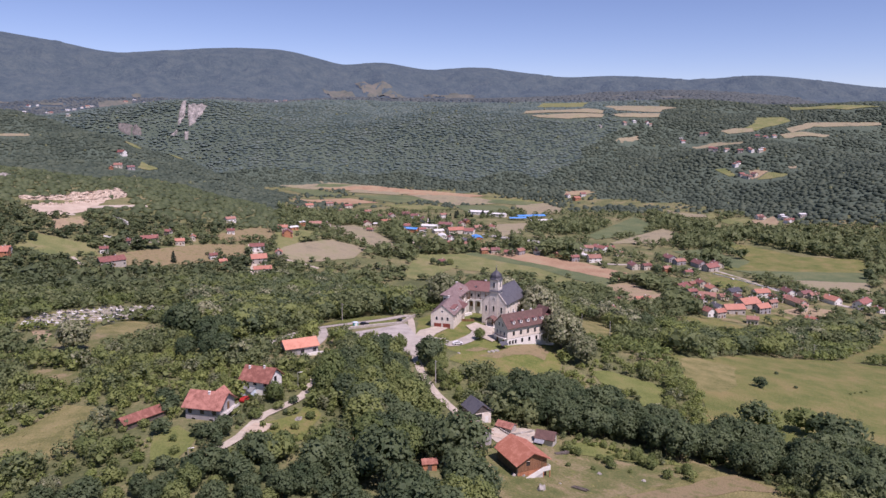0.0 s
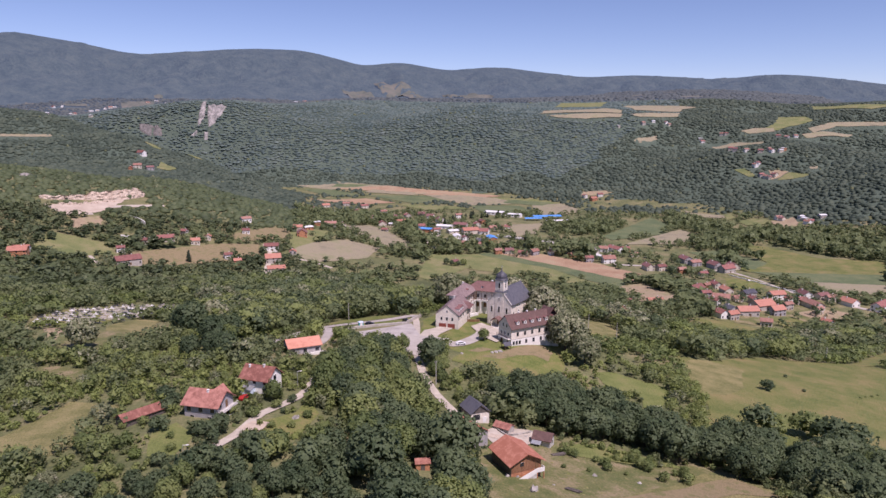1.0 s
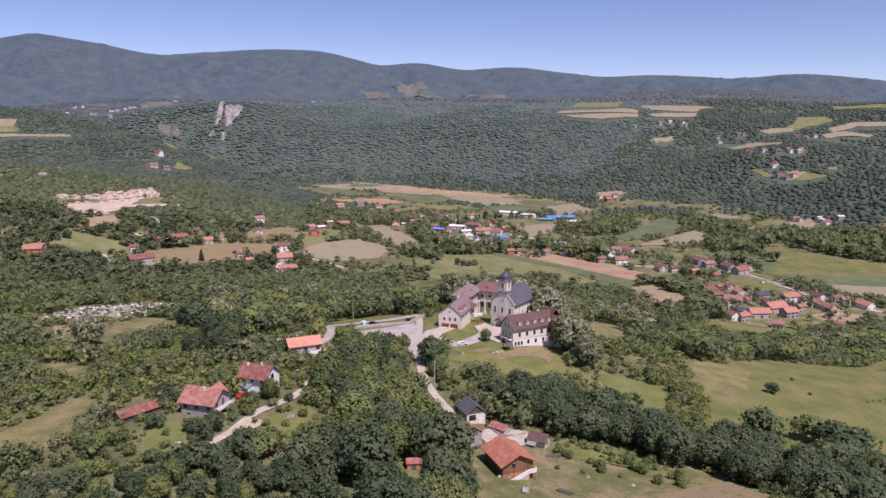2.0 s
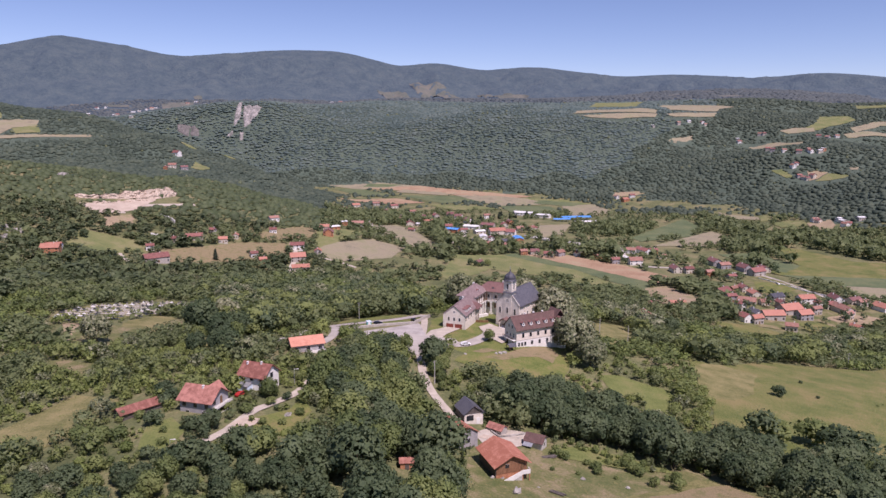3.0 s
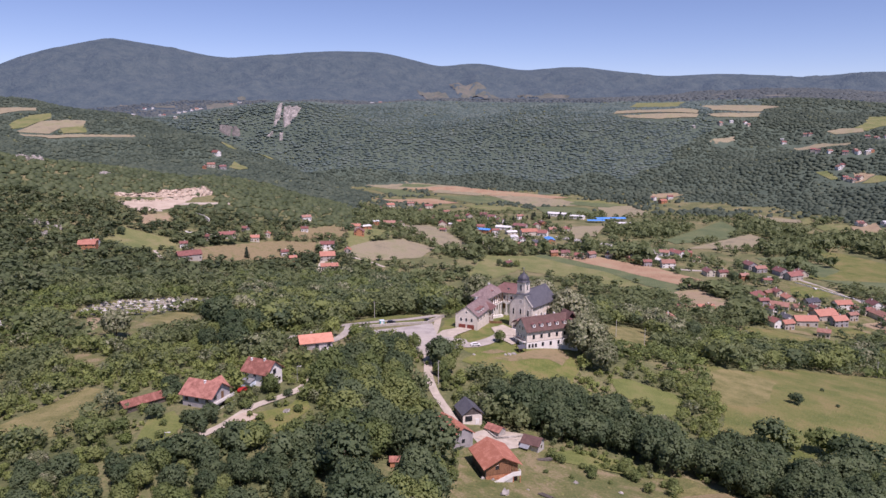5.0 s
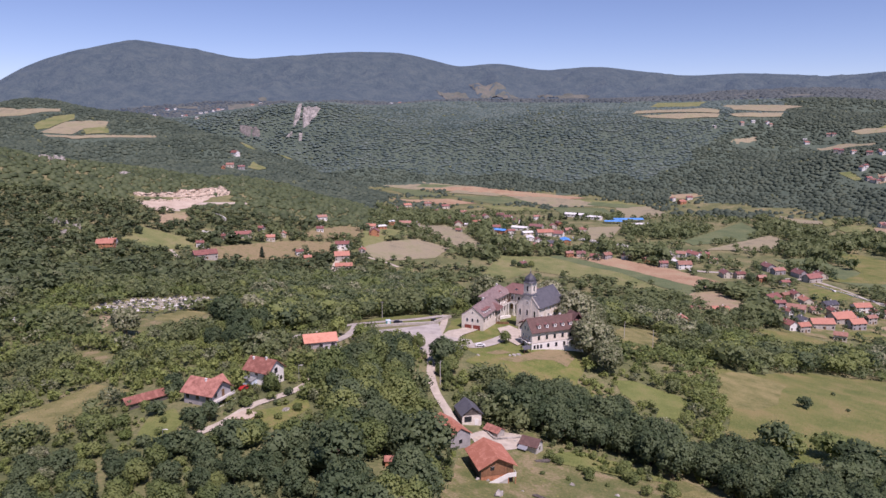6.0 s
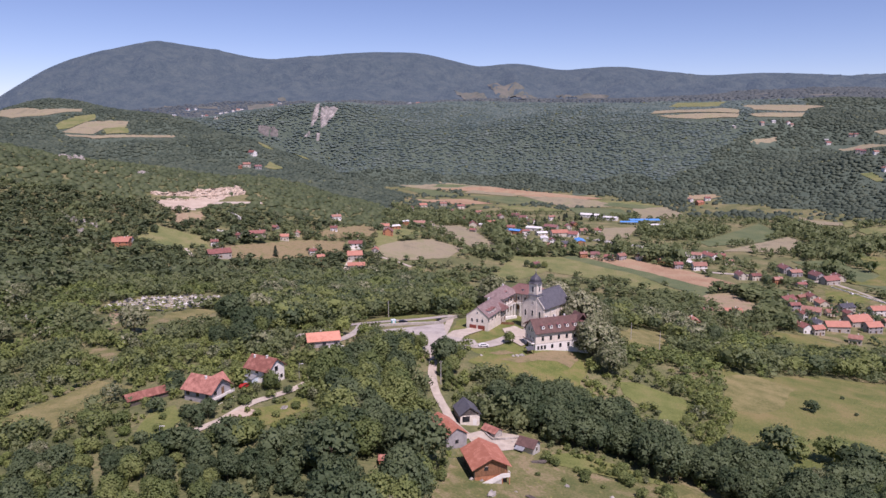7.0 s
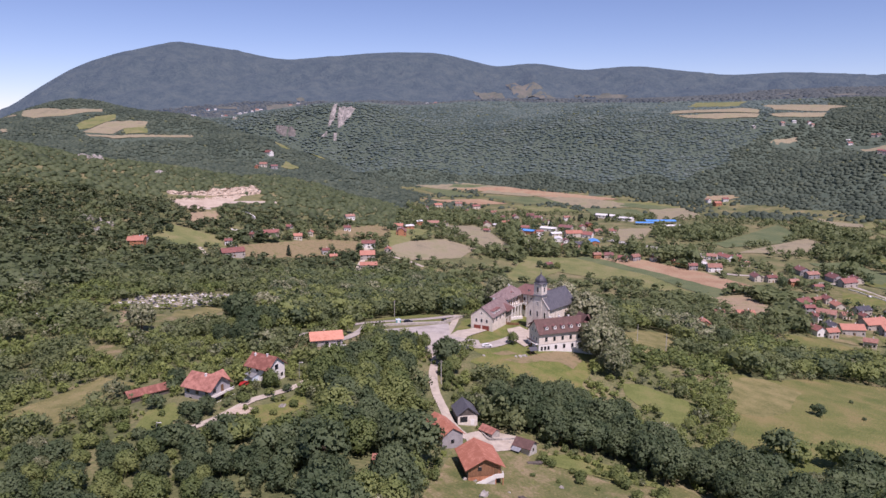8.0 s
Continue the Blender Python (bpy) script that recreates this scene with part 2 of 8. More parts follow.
# steeper rises: the western ridge, the wooded scarp of the gorge and the eastern upland
WEST_RIDGE = [
    (-972, 1160, 220, 35.2), (-876, 1670, 130, -78.3), (-1266, 1670, 130, -37.5), (-564, 890, 130, 17.5), (-1110, 1436, 130, 70.4),
    (-876, 2372, 130, 65.0), (-642, 1904, 130, 43.7), (-798, 1436, 130, 45.6), (-720, 2138, 130, -46.6), (-642, 1670, 130, -84.7),
    (-1110, 1748, 130, -62.2), (-720, 734, 130, 40.6), (-876, 1904, 130, 28.7), (-1422, 1514, 130, -24.3), (-642, 1124, 130, -9.4),
]
SCARP = [
    (-312, 1952, 220, 56.5), (-486, 1592, 130, 8.9), (-486, 1280, 130, 25.3), (-252, 1436, 130, 16.7), (-408, 1748, 130, 46.3),
    (-444, 2480, 220, 26.4), (-330, 968, 130, 17.3), (-174, 1046, 130, -6.5), (-408, 2138, 130, 19.7), (-408, 1514, 130, -37.9),
    (-174, 1280, 130, -10.5), (138, 1826, 130, 26.8), (138, 1358, 130, -13.1), (-96, 1826, 130, 38.2), (-96, 1592, 130, -14.4),
    (294, 1514, 130, -2.4), (60, 2060, 130, 39.1), (60, 1670, 130, 15.8), (-18, 1202, 130, 6.5),
]
EAST_UPLAND = [
    (444, 2012, 360, 73.9), (1272, 2084, 220, 61.2), (762, 1358, 130, 28.7), (1074, 1826, 130, 36.8), (840, 2138, 130, 30.7),
    (606, 1514, 130, 53.9), (762, 1124, 130, 45.0), (528, 1670, 130, -44.9), (450, 1202, 130, 1.6), (1308, 1904, 130, 16.0),
    (372, 2216, 130, 1.6), (372, 1748, 130, 25.7), (606, 1280, 130, -19.8), (1464, 2060, 130, 26.0), (996, 1592, 130, -25.6),
    (762, 1826, 130, 23.9), (840, 1982, 130, -11.8), (450, 1904, 130, 27.8), (684, 2294, 130, 14.8), (450, 1046, 130, -4.9),
]
HILLS = SPUR_HILLS + SIDE_HILLS + SLOPE_HILLS + UPLAND_HILLS
# the far range: bearing in degrees and height of its crest
CREST = [(-60, 190), (-50, 170), (-43.1, 164), (-42.4, 209), (-40.2, 331), (-37.6, 451), (-34.6, 521), (-31.5, 582), (-27.2, 539), (-23.9, 486), (-19.5, 518), (-15.6, 544),
         (-11.6, 539), (-6.8, 446), (-4.6, 484), (-0.6, 429), (3.3, 455), (9.8, 390), (13.5, 402), (17.3, 387), (19.9, 368), (23.4, 397), (26.0, 381), (31.8, 314), (45, 330)]


# gullies and spurs of the high slopes: two wave numbers, phase, metres
RELIEF = [(0.031, 0.006, 0.3, 3.6), (0.017, -0.012, 1.7, 3.8), (0.043, 0.018, 4.1, 2.0), (0.009, 0.021, 2.2, 3.0), (0.056, -0.021, 0.9, 1.5), (0.024, 0.034, 5.2, 2.0)]


def land(x, y):
    """Height of the ground: the valley floor, the hills, and the range beyond them."""
    x, y = np.asarray(x, float), np.asarray(y, float)
    s = np.zeros(np.broadcast(x, y).shape)
    for a, b, g, k in HILLS:
        s = s + k * np.exp(-((x - a) ** 2 + (y - b) ** 2) / (2 * g * g))
    s = 4 * np.logaddexp(0, s / 4) - 11.0
    r, az = np.hypot(x, y), np.degrees(np.arctan2(x, y))
    swell = sum(amp * np.sin(kx * x + ky * y + ph) for kx, ky, ph, amp in RELIEF)
    low = s
    for a, b, g, k in WEST_RIDGE + SCARP + EAST_UPLAND:
        s = s + k * np.exp(-((x - a) ** 2 + (y - b) ** 2) / (2 * g * g))
    s = s + 1.4 * swell * np.clip((low - 12) / 60, 0, 1) * np.clip((r - 950) / 500, 0, 1) * np.clip((3000 - r) / 400, 0, 1) * np.clip((150 - s) / 60, 0.12, 1)
    u = np.clip((r - 3100) / 1400, 0, 1)
    u = u * u * (3 - 2 * u)
    return s * (1 - u) + u * sum(w * np.interp(az + da, [p[0] for p in CREST], [p[1] for p in CREST], left=190, right=330) for da, w in ((-1.1, 0.2), (-0.4, 0.3), (0.4, 0.3), (1.1, 0.2)))


def ground_z(x, y):
    return float(land(x, y))


# ---- mesh helpers ----
def mesh_of(name, verts, faces, mats, index=None, smooth=False):
    me = bpy.data.meshes.new(name)
    me.from_pydata(verts, [], faces)
    for m in mats if isinstance(mats, (list, tuple)) else [mats]:
        me.materials.append(m)
    if index is not None:
        me.polygons.foreach_set("material_index", np.asarray(index, np.int32))
    if smooth:
        me.polygons.foreach_set("use_smooth", np.ones(len(me.polygons), bool))
    me.update()
    return me


def array_mesh(name, verts, quads, mat, smooth=False):
    """A mesh straight from arrays; quads is n x 3 or n x 4."""
    me = bpy.data.meshes.new(name)
    n, k = quads.shape
    me.vertices.add(len(verts))
    me.vertices.foreach_set("co", np.ascontiguousarray(verts[:, :3], np.float32).ravel())
    me.loops.add(n * k)
    me.loops.foreach_set("vertex_index", quads.astype(np.int32).ravel())
    me.polygons.add(n)
    me.polygons.foreach_set("loop_start", np.arange(0, n * k, k, dtype=np.int32))
    if smooth:
        me.polygons.foreach_set("use_smooth", np.ones(n, bool))
    me.materials.append(mat)
    me.update(calc_edges=True)
    if verts.shape[1] == 6:
        # leaves are shaded by the rounding of the crown that they clothe
        me.polygons.foreach_set("use_smooth", np.ones(n, bool))
        soft = me.attributes.new("custom_normal", "FLOAT_VECTOR", "POINT")
        soft.data.foreach_set("vector", np.ascontiguousarray(verts[:, 3:], np.float32).ravel())
        me.update()
    return me


def part(name, bm, material, parent, label=""):
    me = bpy.data.meshes.new(name)
    bm.normal_update()
    bm.to_mesh(me)
    bm.free()
    for m in material if isinstance(material, (list, tuple)) else [material]:
        me.materials.append(m)
    ob = new(name, me)
    ob.parent = parent
    return tagged(ob, label)


def box(bm, x0, x1, y0, y1, z0, z1, bevel=0.0):
    m = Matrix.Translation(((x0 + x1) / 2, (y0 + y1) / 2, (z0 + z1) / 2)) @ Matrix.Diagonal((abs(x1 - x0), abs(y1 - y0), abs(z1 - z0), 1))
    made = bmesh.ops.create_cube(bm, size=1, matrix=m)["verts"]
    if bevel:
        edges = {e for v in made for e in v.link_edges}
        bmesh.ops.bevel(bm, geom=list(edges), offset=bevel, segments=1, affect="EDGES")
    return made


def prism(bm, outline, x0, x1):
    """A solid with the outline (y, z) drawn out from x0 to x1."""
    a = [bm.verts.new((x0, y, z)) for y, z in outline]
    b = [bm.verts.new((x1, y, z)) for y, z in outline]
    bm.faces.new(a[::-1])
    bm.faces.new(b)
    for i in range(len(a)):
        j = (i + 1) % len(a)
        bm.faces.new((a[i], a[j], b[j], b[i]))
    bmesh.ops.recalc_face_normals(bm, faces=bm.faces[:])


# ---- ground ----
def build_ground():
    az = np.concatenate([np.arange(-56, 56.01, 0.56), np.arange(62, 304, 6.0)])
    rad = np.concatenate([[0.02, 2.0], np.geomspace(6, 3300, 240)])
    a, r = np.meshgrid(np.radians(az), rad)
    x, y = 25 + r * np.sin(a), r * np.cos(a)
    v = np.stack([x, y, land(x, y)], -1).reshape(-1, 3)
    n, m = len(rad), len(az)
    i, j = np.meshgrid(np.arange(n - 1), np.arange(m), indexing="ij")
    k = (j + 1) % m
    q = np.stack([i * m + j, i * m + k, (i + 1) * m + k, (i + 1) * m + j], -1).reshape(-1, 4)[:, ::-1]
    ob = new("ground", array_mesh("ground", v, q, GROUND, True))
    ob.data.materials.append(FOREST_FLOOR)
    c = v[q].mean(1)
    wooded = (c[:, 2] > 3) & (np.hypot(c[:, 0], c[:, 1]) > 1150)
    ob.data.polygons.foreach_set("material_index", wooded.astype(np.int32))
    tagged(ob, "rolling green and brown scrub ground of a valley", "ground", kind="structure")


def range_z(x, y):
    """Height of the wooded far range, with its spurs and gullies."""
    x, y = np.asarray(x, float), np.asarray(y, float)
    r = np.hypot(x, y)
    z = land(x, y) + np.interp(r, [2600, 2700, 4850], [-6, 8, 8])
    wob = np.array([noise.fractal(Vector((p * 0.0055, q * 0.0055, 0)), 0.75, 2.0, 6) for p, q in zip(x.ravel(), y.ravel())]).reshape(x.shape)
    u = np.clip((r - 3250) / 900, 0, 1) * np.clip((4450 - r) / 600, 0.0, 1)
    return z + wob * 72 * u - np.clip((r - 4500) / 350, 0, 1) * 300


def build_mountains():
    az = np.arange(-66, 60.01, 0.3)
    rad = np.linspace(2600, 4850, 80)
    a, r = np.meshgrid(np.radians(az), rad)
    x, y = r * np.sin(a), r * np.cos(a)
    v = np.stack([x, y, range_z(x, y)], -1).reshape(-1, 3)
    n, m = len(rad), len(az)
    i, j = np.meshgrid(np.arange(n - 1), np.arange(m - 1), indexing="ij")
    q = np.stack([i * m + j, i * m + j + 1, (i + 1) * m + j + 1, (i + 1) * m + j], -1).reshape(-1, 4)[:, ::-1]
    tagged(new("backdrop", array_mesh("backdrop", v, q, MOUNTAIN, True)), "far wooded mountain range with haze glow in its surface", "mountain", kind="structure")


def drape(name, outline, mat, lift=None, wavy=True, height=land):
    """A sheet with that outline, laid over the ground."""
    pts = []
    cx, cy = np.mean([p[0] for p in outline]), np.mean([p[1] for p in outline])
    r = math.hypot(cx, cy)
    span = max(max(p[0] for p in outline) - min(p[0] for p in outline), max(p[1] for p in outline) - min(p[1] for p in outline))
    for (ax, ay), (bx, by) in zip(outline, outline[1:] + outline[:1]):
        k = max(1, int(math.hypot(bx - ax, by - ay) / max(3.0, span / 22))) if wavy else 1
        for i in range(k):
            px, py = ax + (bx - ax) * i / k, ay + (by - ay) * i / k
            if wavy:
                w = min(0.03 * span, 2.5)
                px += w * noise.noise(Vector((px * 0.09, py * 0.09, 3)))
                py += w * noise.noise(Vector((px * 0.09, py * 0.09, 9)))
            pts.append((px, py))
    bm = bmesh.new()
    bm.faces.new([bm.verts.new((px, py, 0)) for px, py in pts])
    step = max(3.0, span / 16)
    for axis in (0, 1):
        lo, hi = min(p[axis] for p in pts), max(p[axis] for p in pts)
        for c in np.arange(lo + step, hi, step):
            co, no = [0, 0, 0], [0, 0, 0]
            co[axis], no[axis] = c, 1
            bmesh.ops.bisect_plane(bm, geom=bm.verts[:] + bm.edges[:] + bm.faces[:], plane_co=co, plane_no=no)
    up = 0.06 + 0.0003 * r if lift is None else lift
    z = height([v.co.x for v in bm.verts], [v.co.y for v in bm.verts])
    for v, h in zip(bm.verts, z):
        v.co.z = h + up
    bmesh.ops.recalc_face_normals(bm, faces=bm.faces[:])
    if sum(f.normal.z for f in bm.faces) < 0:
        bmesh.ops.reverse_faces(bm, faces=bm.faces[:])
    for f in bm.faces:
        f.smooth = True
    return part(name, bm, mat, None)


def curve_points(pts, step=4.0):
    """Points along a smooth line through pts."""
    out = []
    p = [Vector(q) for q in pts]
    p = [2 * p[0] - p[1]] + p + [2 * p[-1] - p[-2]]
    for i in range(1, len(p) - 2):
        k = max(2, int((p[i + 1] - p[i]).length / step))
        for j in range(k):
            t = j / k
            out.append(0.5 * (2 * p[i] + (p[i + 1] - p[i - 1]) * t + (2 * p[i - 1] - 5 * p[i] + 4 * p[i + 1] - p[i + 2]) * t * t + (3 * p[i] - p[i - 1] - 3 * p[i + 1] + p[i + 2]) * t ** 3))
    return out + [p[-2]]


def road(name, pts, width, mat, label, lift=0.3):
    line = curve_points(pts, 3.0 if len(pts) < 9 else 4.0)
    bm = bmesh.new()
    rows = []
    for i, p in enumerate(line):
        d = (line[min(i + 1, len(line) - 1)] - line[max(i - 1, 0)]).normalized()
        s = Vector((-d.y, d.x))
        row = []
        for k in (-1, -0.5, 0, 0.5, 1):
            w = width / 2 * k * (1 + 0.12 * noise.noise(Vector((p.x * 0.2, p.y * 0.2, k))))
            q = p + s * w
            row.append(bm.verts.new((q.x, q.y, ground_z(q.x, q.y) + lift)))
        rows.append(row)
    for a, b in zip(rows, rows[1:]):
        for k in range(4):
            f = bm.faces.new((a[k], b[k], b[k + 1], a[k + 1]))
            f.smooth = True
    if bm.faces[:] and sum(f.calc_area() * (f.normal_update() or f.normal.z) for f in bm.faces) < 0:
        bmesh.ops.reverse_faces(bm, faces=bm.faces[:])
    ob = part(name, bm, mat, None)
    return tagged(ob, label, "road", kind="structure")


build_ground()
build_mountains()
OPEN_SPUR = [
    ("hay", [(-113, 164), (-126, 177), (-120, 192), (-115, 210), (-94, 202), (-96, 173), (-104, 166)]),
    ("fresh", [(-72, 167), (-77, 182), (-72, 188), (-64, 180), (-64, 173), (-66, 164)]),
    ("lawn", [(-69, 212), (-71, 230), (-62, 218), (-64, 204)]),
    ("lawn", [(-49, 190), (-41, 198), (-39, 211), (-34, 200), (-36, 184), (-44, 178)]),
    ("lawn", [(6, 271), (10, 286), (25, 294), (48, 315), (54, 291), (49, 263), (35, 250), (21, 262)]),
    ("yard", [(13, 159), (14, 177), (14, 195), (17, 205), (36, 218), (41, 207), (56, 197), (64, 194), (79, 202), (93, 190), (101, 149), (17, 126)]),
]
OPEN_MONASTERY = [
    ("meadow", [(115, 337), (126, 328), (169, 368), (222, 381), (254, 364), (196, 218), (150, 213), (116, 214), (101, 217), (93, 228), (98, 244), (105, 262), (109, 285)]),
    ("fresh", [(65.5, 284), (74, 287), (93.5, 277), (89, 262), (83, 252), (77, 252), (80, 262), (71, 265), (66, 272)]),
    ("meadow", [(160, 468), (183, 505), (209, 507), (237, 485), (219, 466), (186, 463)]),
    ("meadow", [(223, 375), (336, 507), (357, 494), (278, 382)]),
    ("hay", [(66, 336), (69, 365), (80, 392), (96, 404), (97, 362), (84, 330)]),
    ("hay", [(-137, 280), (-161, 323), (-157, 352), (-146, 350), (-133, 313), (-124, 279)]),
    ("earth", [(-163, 282), (-185, 314), (-178, 317), (-153, 281)]),
    ("pasture", [(-22, 807), (33, 822), (111, 752), (164, 640), (144, 637), (90, 709), (18, 744), (-16, 673), (-35, 694)]),
    ("yard", [(-167, 290), (-173, 311), (-163, 317), (-139, 311), (-129, 289), (-134, 277), (-139, 265), (-151, 269)]),
    ("lawn", [(-102, 267), (-99, 275), (-91, 270), (-86, 256), (-91, 252)]),
    ("yard", [(-159, 251), (-148, 256), (-127, 246), (-123, 231), (-138, 231)]),
    ("yard", [(196, 507), (206, 556), (226, 606), (240, 628), (246, 662), (281, 735), (300, 742), (312, 703), (320, 650), (338, 625), (330, 585), (300, 538), (262, 520), (226, 506)]),
]
OPEN_LOWER = [
    ("plough", [(50, 835), (109, 832), (168, 781), (219, 704), (181, 695), (124, 766)]),
    ("crop", [(33, 822), (50, 835), (124, 766), (181, 695), (162, 655), (111, 752)]),
    ("earth", [(148, 660), (190, 679), (200, 570), (158, 537)]),
    ("straw", [(-170, 743), (-154, 789), (-124, 835), (-81, 815), (-90, 755), (-143, 708)]),
    ("pasture", [(-170, 743), (-154, 789), (-132, 879), (-171, 857), (-187, 813)]),
    ("straw", [(-150, 935), (-119, 1020), (-50, 862), (-45, 816), (-70, 822)]),
    ("bare", [(-256, 634), (-294, 610), (-301, 645), (-242, 717), (-203, 741), (-191, 703)]),
    ("pasture", [(-358, 595), (-374, 649), (-322, 654), (-305, 633), (-331, 591)]),
    ("bare", [(-240, 746), (-214, 810), (-193, 836), (-180, 787), (-219, 741)]),
]
OPEN_MIDDLE = [
    ("quarryfloor", [(-424, 729), (-401, 755), (-395, 784), (-385, 801), (-375, 813), (-372, 774), (-370, 748), (-387, 709), (-404, 715)]),
    ("earth", [(-380, 700), (-364, 731), (-349, 698), (-364, 672)]),
    ("straw", [(-345, 1545), (-259, 1580), (-140, 1550), (-260, 1516)]),
    ("crop", [(-325, 1527), (-260, 1516), (-180, 1433), (-238, 1401)]),
    ("plough", [(-262, 1528), (-140, 1550), (-3, 1479), (100, 1425), (67, 1419), (-60, 1456)]),
    ("crop", [(-180, 1433), (-59, 1444), (0, 1388), (-74, 1347)]),
    ("straw", [(-60, 1456), (67, 1419), (150, 1366), (33, 1326)]),
    ("pasture", [(67, 1419), (163, 1393), (211, 1347), (149, 1342)]),
    ("straw", [(149, 1342), (211, 1347), (232, 1250), (149, 1138)]),
    ("plough", [(-277, 1322), (-173, 1389), (-108, 1350), (-168, 1323)]),
    ("crop", [(33, 1326), (127, 1329), (145, 1196), (59, 1139)]),
]
OPEN_FLOOR = [
    ("straw", [(81, 1024), (136, 1051), (116, 963), (84, 928)]),
    ("crop", [(295, 1113), (329, 1167), (334, 1088), (294, 994), (214, 932), (205, 958)]),
    ("straw", [(294, 994), (339, 1049), (355, 976), (287, 915), (223, 903)]),
    ("crop", [(292, 861), (336, 878), (362, 797), (330, 759), (303, 814)]),
    ("meadow", [(363, 935), (405, 905), (432, 827), (495, 801), (459, 736), (402, 762), (362, 797)]),
    ("crop", [(320, 747), (392, 741), (459, 736), (432, 688), (359, 700)]),
    ("meadow", [(312, 771), (362, 797), (402, 762), (459, 736), (392, 741), (320, 747)]),
    ("straw", [(359, 700), (432, 688), (408, 644), (352, 654)]),
    ("lawn", [(281, 713), (304, 703), (310, 680), (284, 649), (267, 658)]),
]
OPEN_EAST = [
    ("earth", [(279, 559), (315, 583), (341, 568), (294, 537)]),
    ("meadow", [(250, 534), (271, 540), (280, 526), (249, 506)]),
    ("crop", [(-257, 1565), (-179, 1559), (-208, 1537), (-265, 1542)]),
    ("straw", [(-173, 1513), (-49, 1470), (-82, 1448), (-186, 1475)]),
    ("pasture", [(-106, 1336), (2, 1314), (33, 1261), (-46, 1243)]),
    ("straw", [(-25, 1462), (88, 1409), (109, 1378), (-1, 1421)]),
    ("crop", [(109, 1399), (191, 1359), (168, 1329), (97, 1365)]),
]
OPEN_WEST = [
    ("straw", [(-1106, 1273), (-1165, 1342), (-1033, 1302), (-963, 1337), (-946, 1313), (-972, 1300), (-992, 1259), (-1049, 1241)]),
    ("straw", [(-1180, 1295), (-1173, 1327), (-1132, 1289), (-1189, 1304)]),
    ("pasture", [(-921, 1202), (-932, 1240), (-932, 1274), (-910, 1305), (-880, 1263), (-882, 1240), (-879, 1186), (-893, 1173)]),
    ("straw", [(-878, 1158), (-876, 1183), (-880, 1237), (-849, 1264), (-817, 1274), (-798, 1234), (-821, 1205), (-810, 1157), (-860, 1161)]),
    ("pasture", [(-820, 1201), (-799, 1244), (-765, 1197), (-790, 1165)]),
    ("straw", [(-864, 1152), (-801, 1145), (-759, 1184), (-700, 1248), (-694, 1227), (-763, 1156), (-788, 1127), (-842, 1138)]),
    ("straw", [(-992, 1096), (-979, 1097), (-945, 1062), (-942, 1042)]),
    ("pasture", [(-500, 1215), (-455, 1176), (-456, 1136), (-476, 1139)]),
    ("pasture", [(-592, 1352), (-574, 1372), (-548, 1352), (-560, 1330)]),
    ("pasture", [(-530, 1372), (-500, 1372), (-466, 1330), (-476, 1316), (-505, 1340)]),
]
OPEN_FAR = [
    ("straw", [(486, 2097), (561, 2164), (656, 2088), (616, 1984), (476, 1919)]),
    ("straw", [(448, 1866), (500, 1896), (609, 1959), (581, 1893), (475, 1855)]),
    ("pasture", [(304, 2233), (367, 2514), (545, 2560), (420, 2091)]),
    ("straw", [(240, 1949), (408, 1951), (442, 1907), (429, 1875), (228, 1901)]),
    ("straw", [(239, 1872), (323, 1869), (435, 1870), (422, 1842), (330, 1820), (264, 1841)]),
    ("straw", [(468, 2061), (513, 2163), (628, 2120), (688, 2066), (633, 2030), (493, 1942)]),
    ("straw", [(441, 1739), (493, 1754), (489, 1739), (443, 1716), (428, 1723)]),
    ("pasture", [(739, 1747), (784, 1789), (840, 1888), (893, 1858), (890, 1806), (815, 1765), (772, 1729)]),
    ("straw", [(695, 1760), (734, 1771), (769, 1753), (762, 1722), (706, 1734)]),
    ("straw", [(848, 1746), (919, 1778), (1071, 1730), (1065, 1718), (918, 1748), (840, 1700)]),
    ("pasture", [(1013, 2081), (1070, 1880), (1131, 1834), (1044, 1831), (967, 1969)]),
]
OPEN_HIGH = [
    ("straw", [(811, 1694), (870, 1707), (931, 1693), (909, 1676), (813, 1670)]),
    ("straw", [(602, 1738), (657, 1710), (705, 1632), (682, 1608), (665, 1660), (617, 1669), (610, 1707)]),
    ("pasture", [(548, 1402), (567, 1394), (573, 1353), (560, 1358)]),
    ("earth", [(599, 1363), (616, 1353), (625, 1338), (602, 1322), (587, 1322)]),
    ("pasture", [(594, 1314), (623, 1334), (650, 1302), (632, 1296), (610, 1303)]),
    ("straw", [(663, 1341), (677, 1337), (670, 1323), (660, 1329)]),
    ("straw", [(401, 1227), (411, 1195), (445, 1160), (437, 1137), (411, 1154), (397, 1184)]),
    ("pasture", [(444, 1156), (464, 1172), (451, 1126), (434, 1118)]),
    ("pasture", [(441, 1100), (469, 1105), (484, 1079), (474, 1054), (443, 1062)]),
    ("earth", [(480, 1069), (514, 1070), (503, 1027), (510, 1008), (473, 1023)]),
    ("earth", [(260, 1424), (303, 1420), (315, 1401), (287, 1389), (251, 1400)]),
]
OPEN = OPEN_SPUR + OPEN_MONASTERY + OPEN_LOWER + OPEN_MIDDLE + OPEN_FLOOR + OPEN_EAST + OPEN_WEST + OPEN_FAR + OPEN_HIGH
GROUNDS = [(-9, 296), (-8, 312), (-9, 330), (-4, 346), (10, 372), (34, 368), (52, 348), (56, 322), (52, 300), (40, 290), (24, 282), (6, 284)]
OPEN.append(("lawn", GROUNDS))
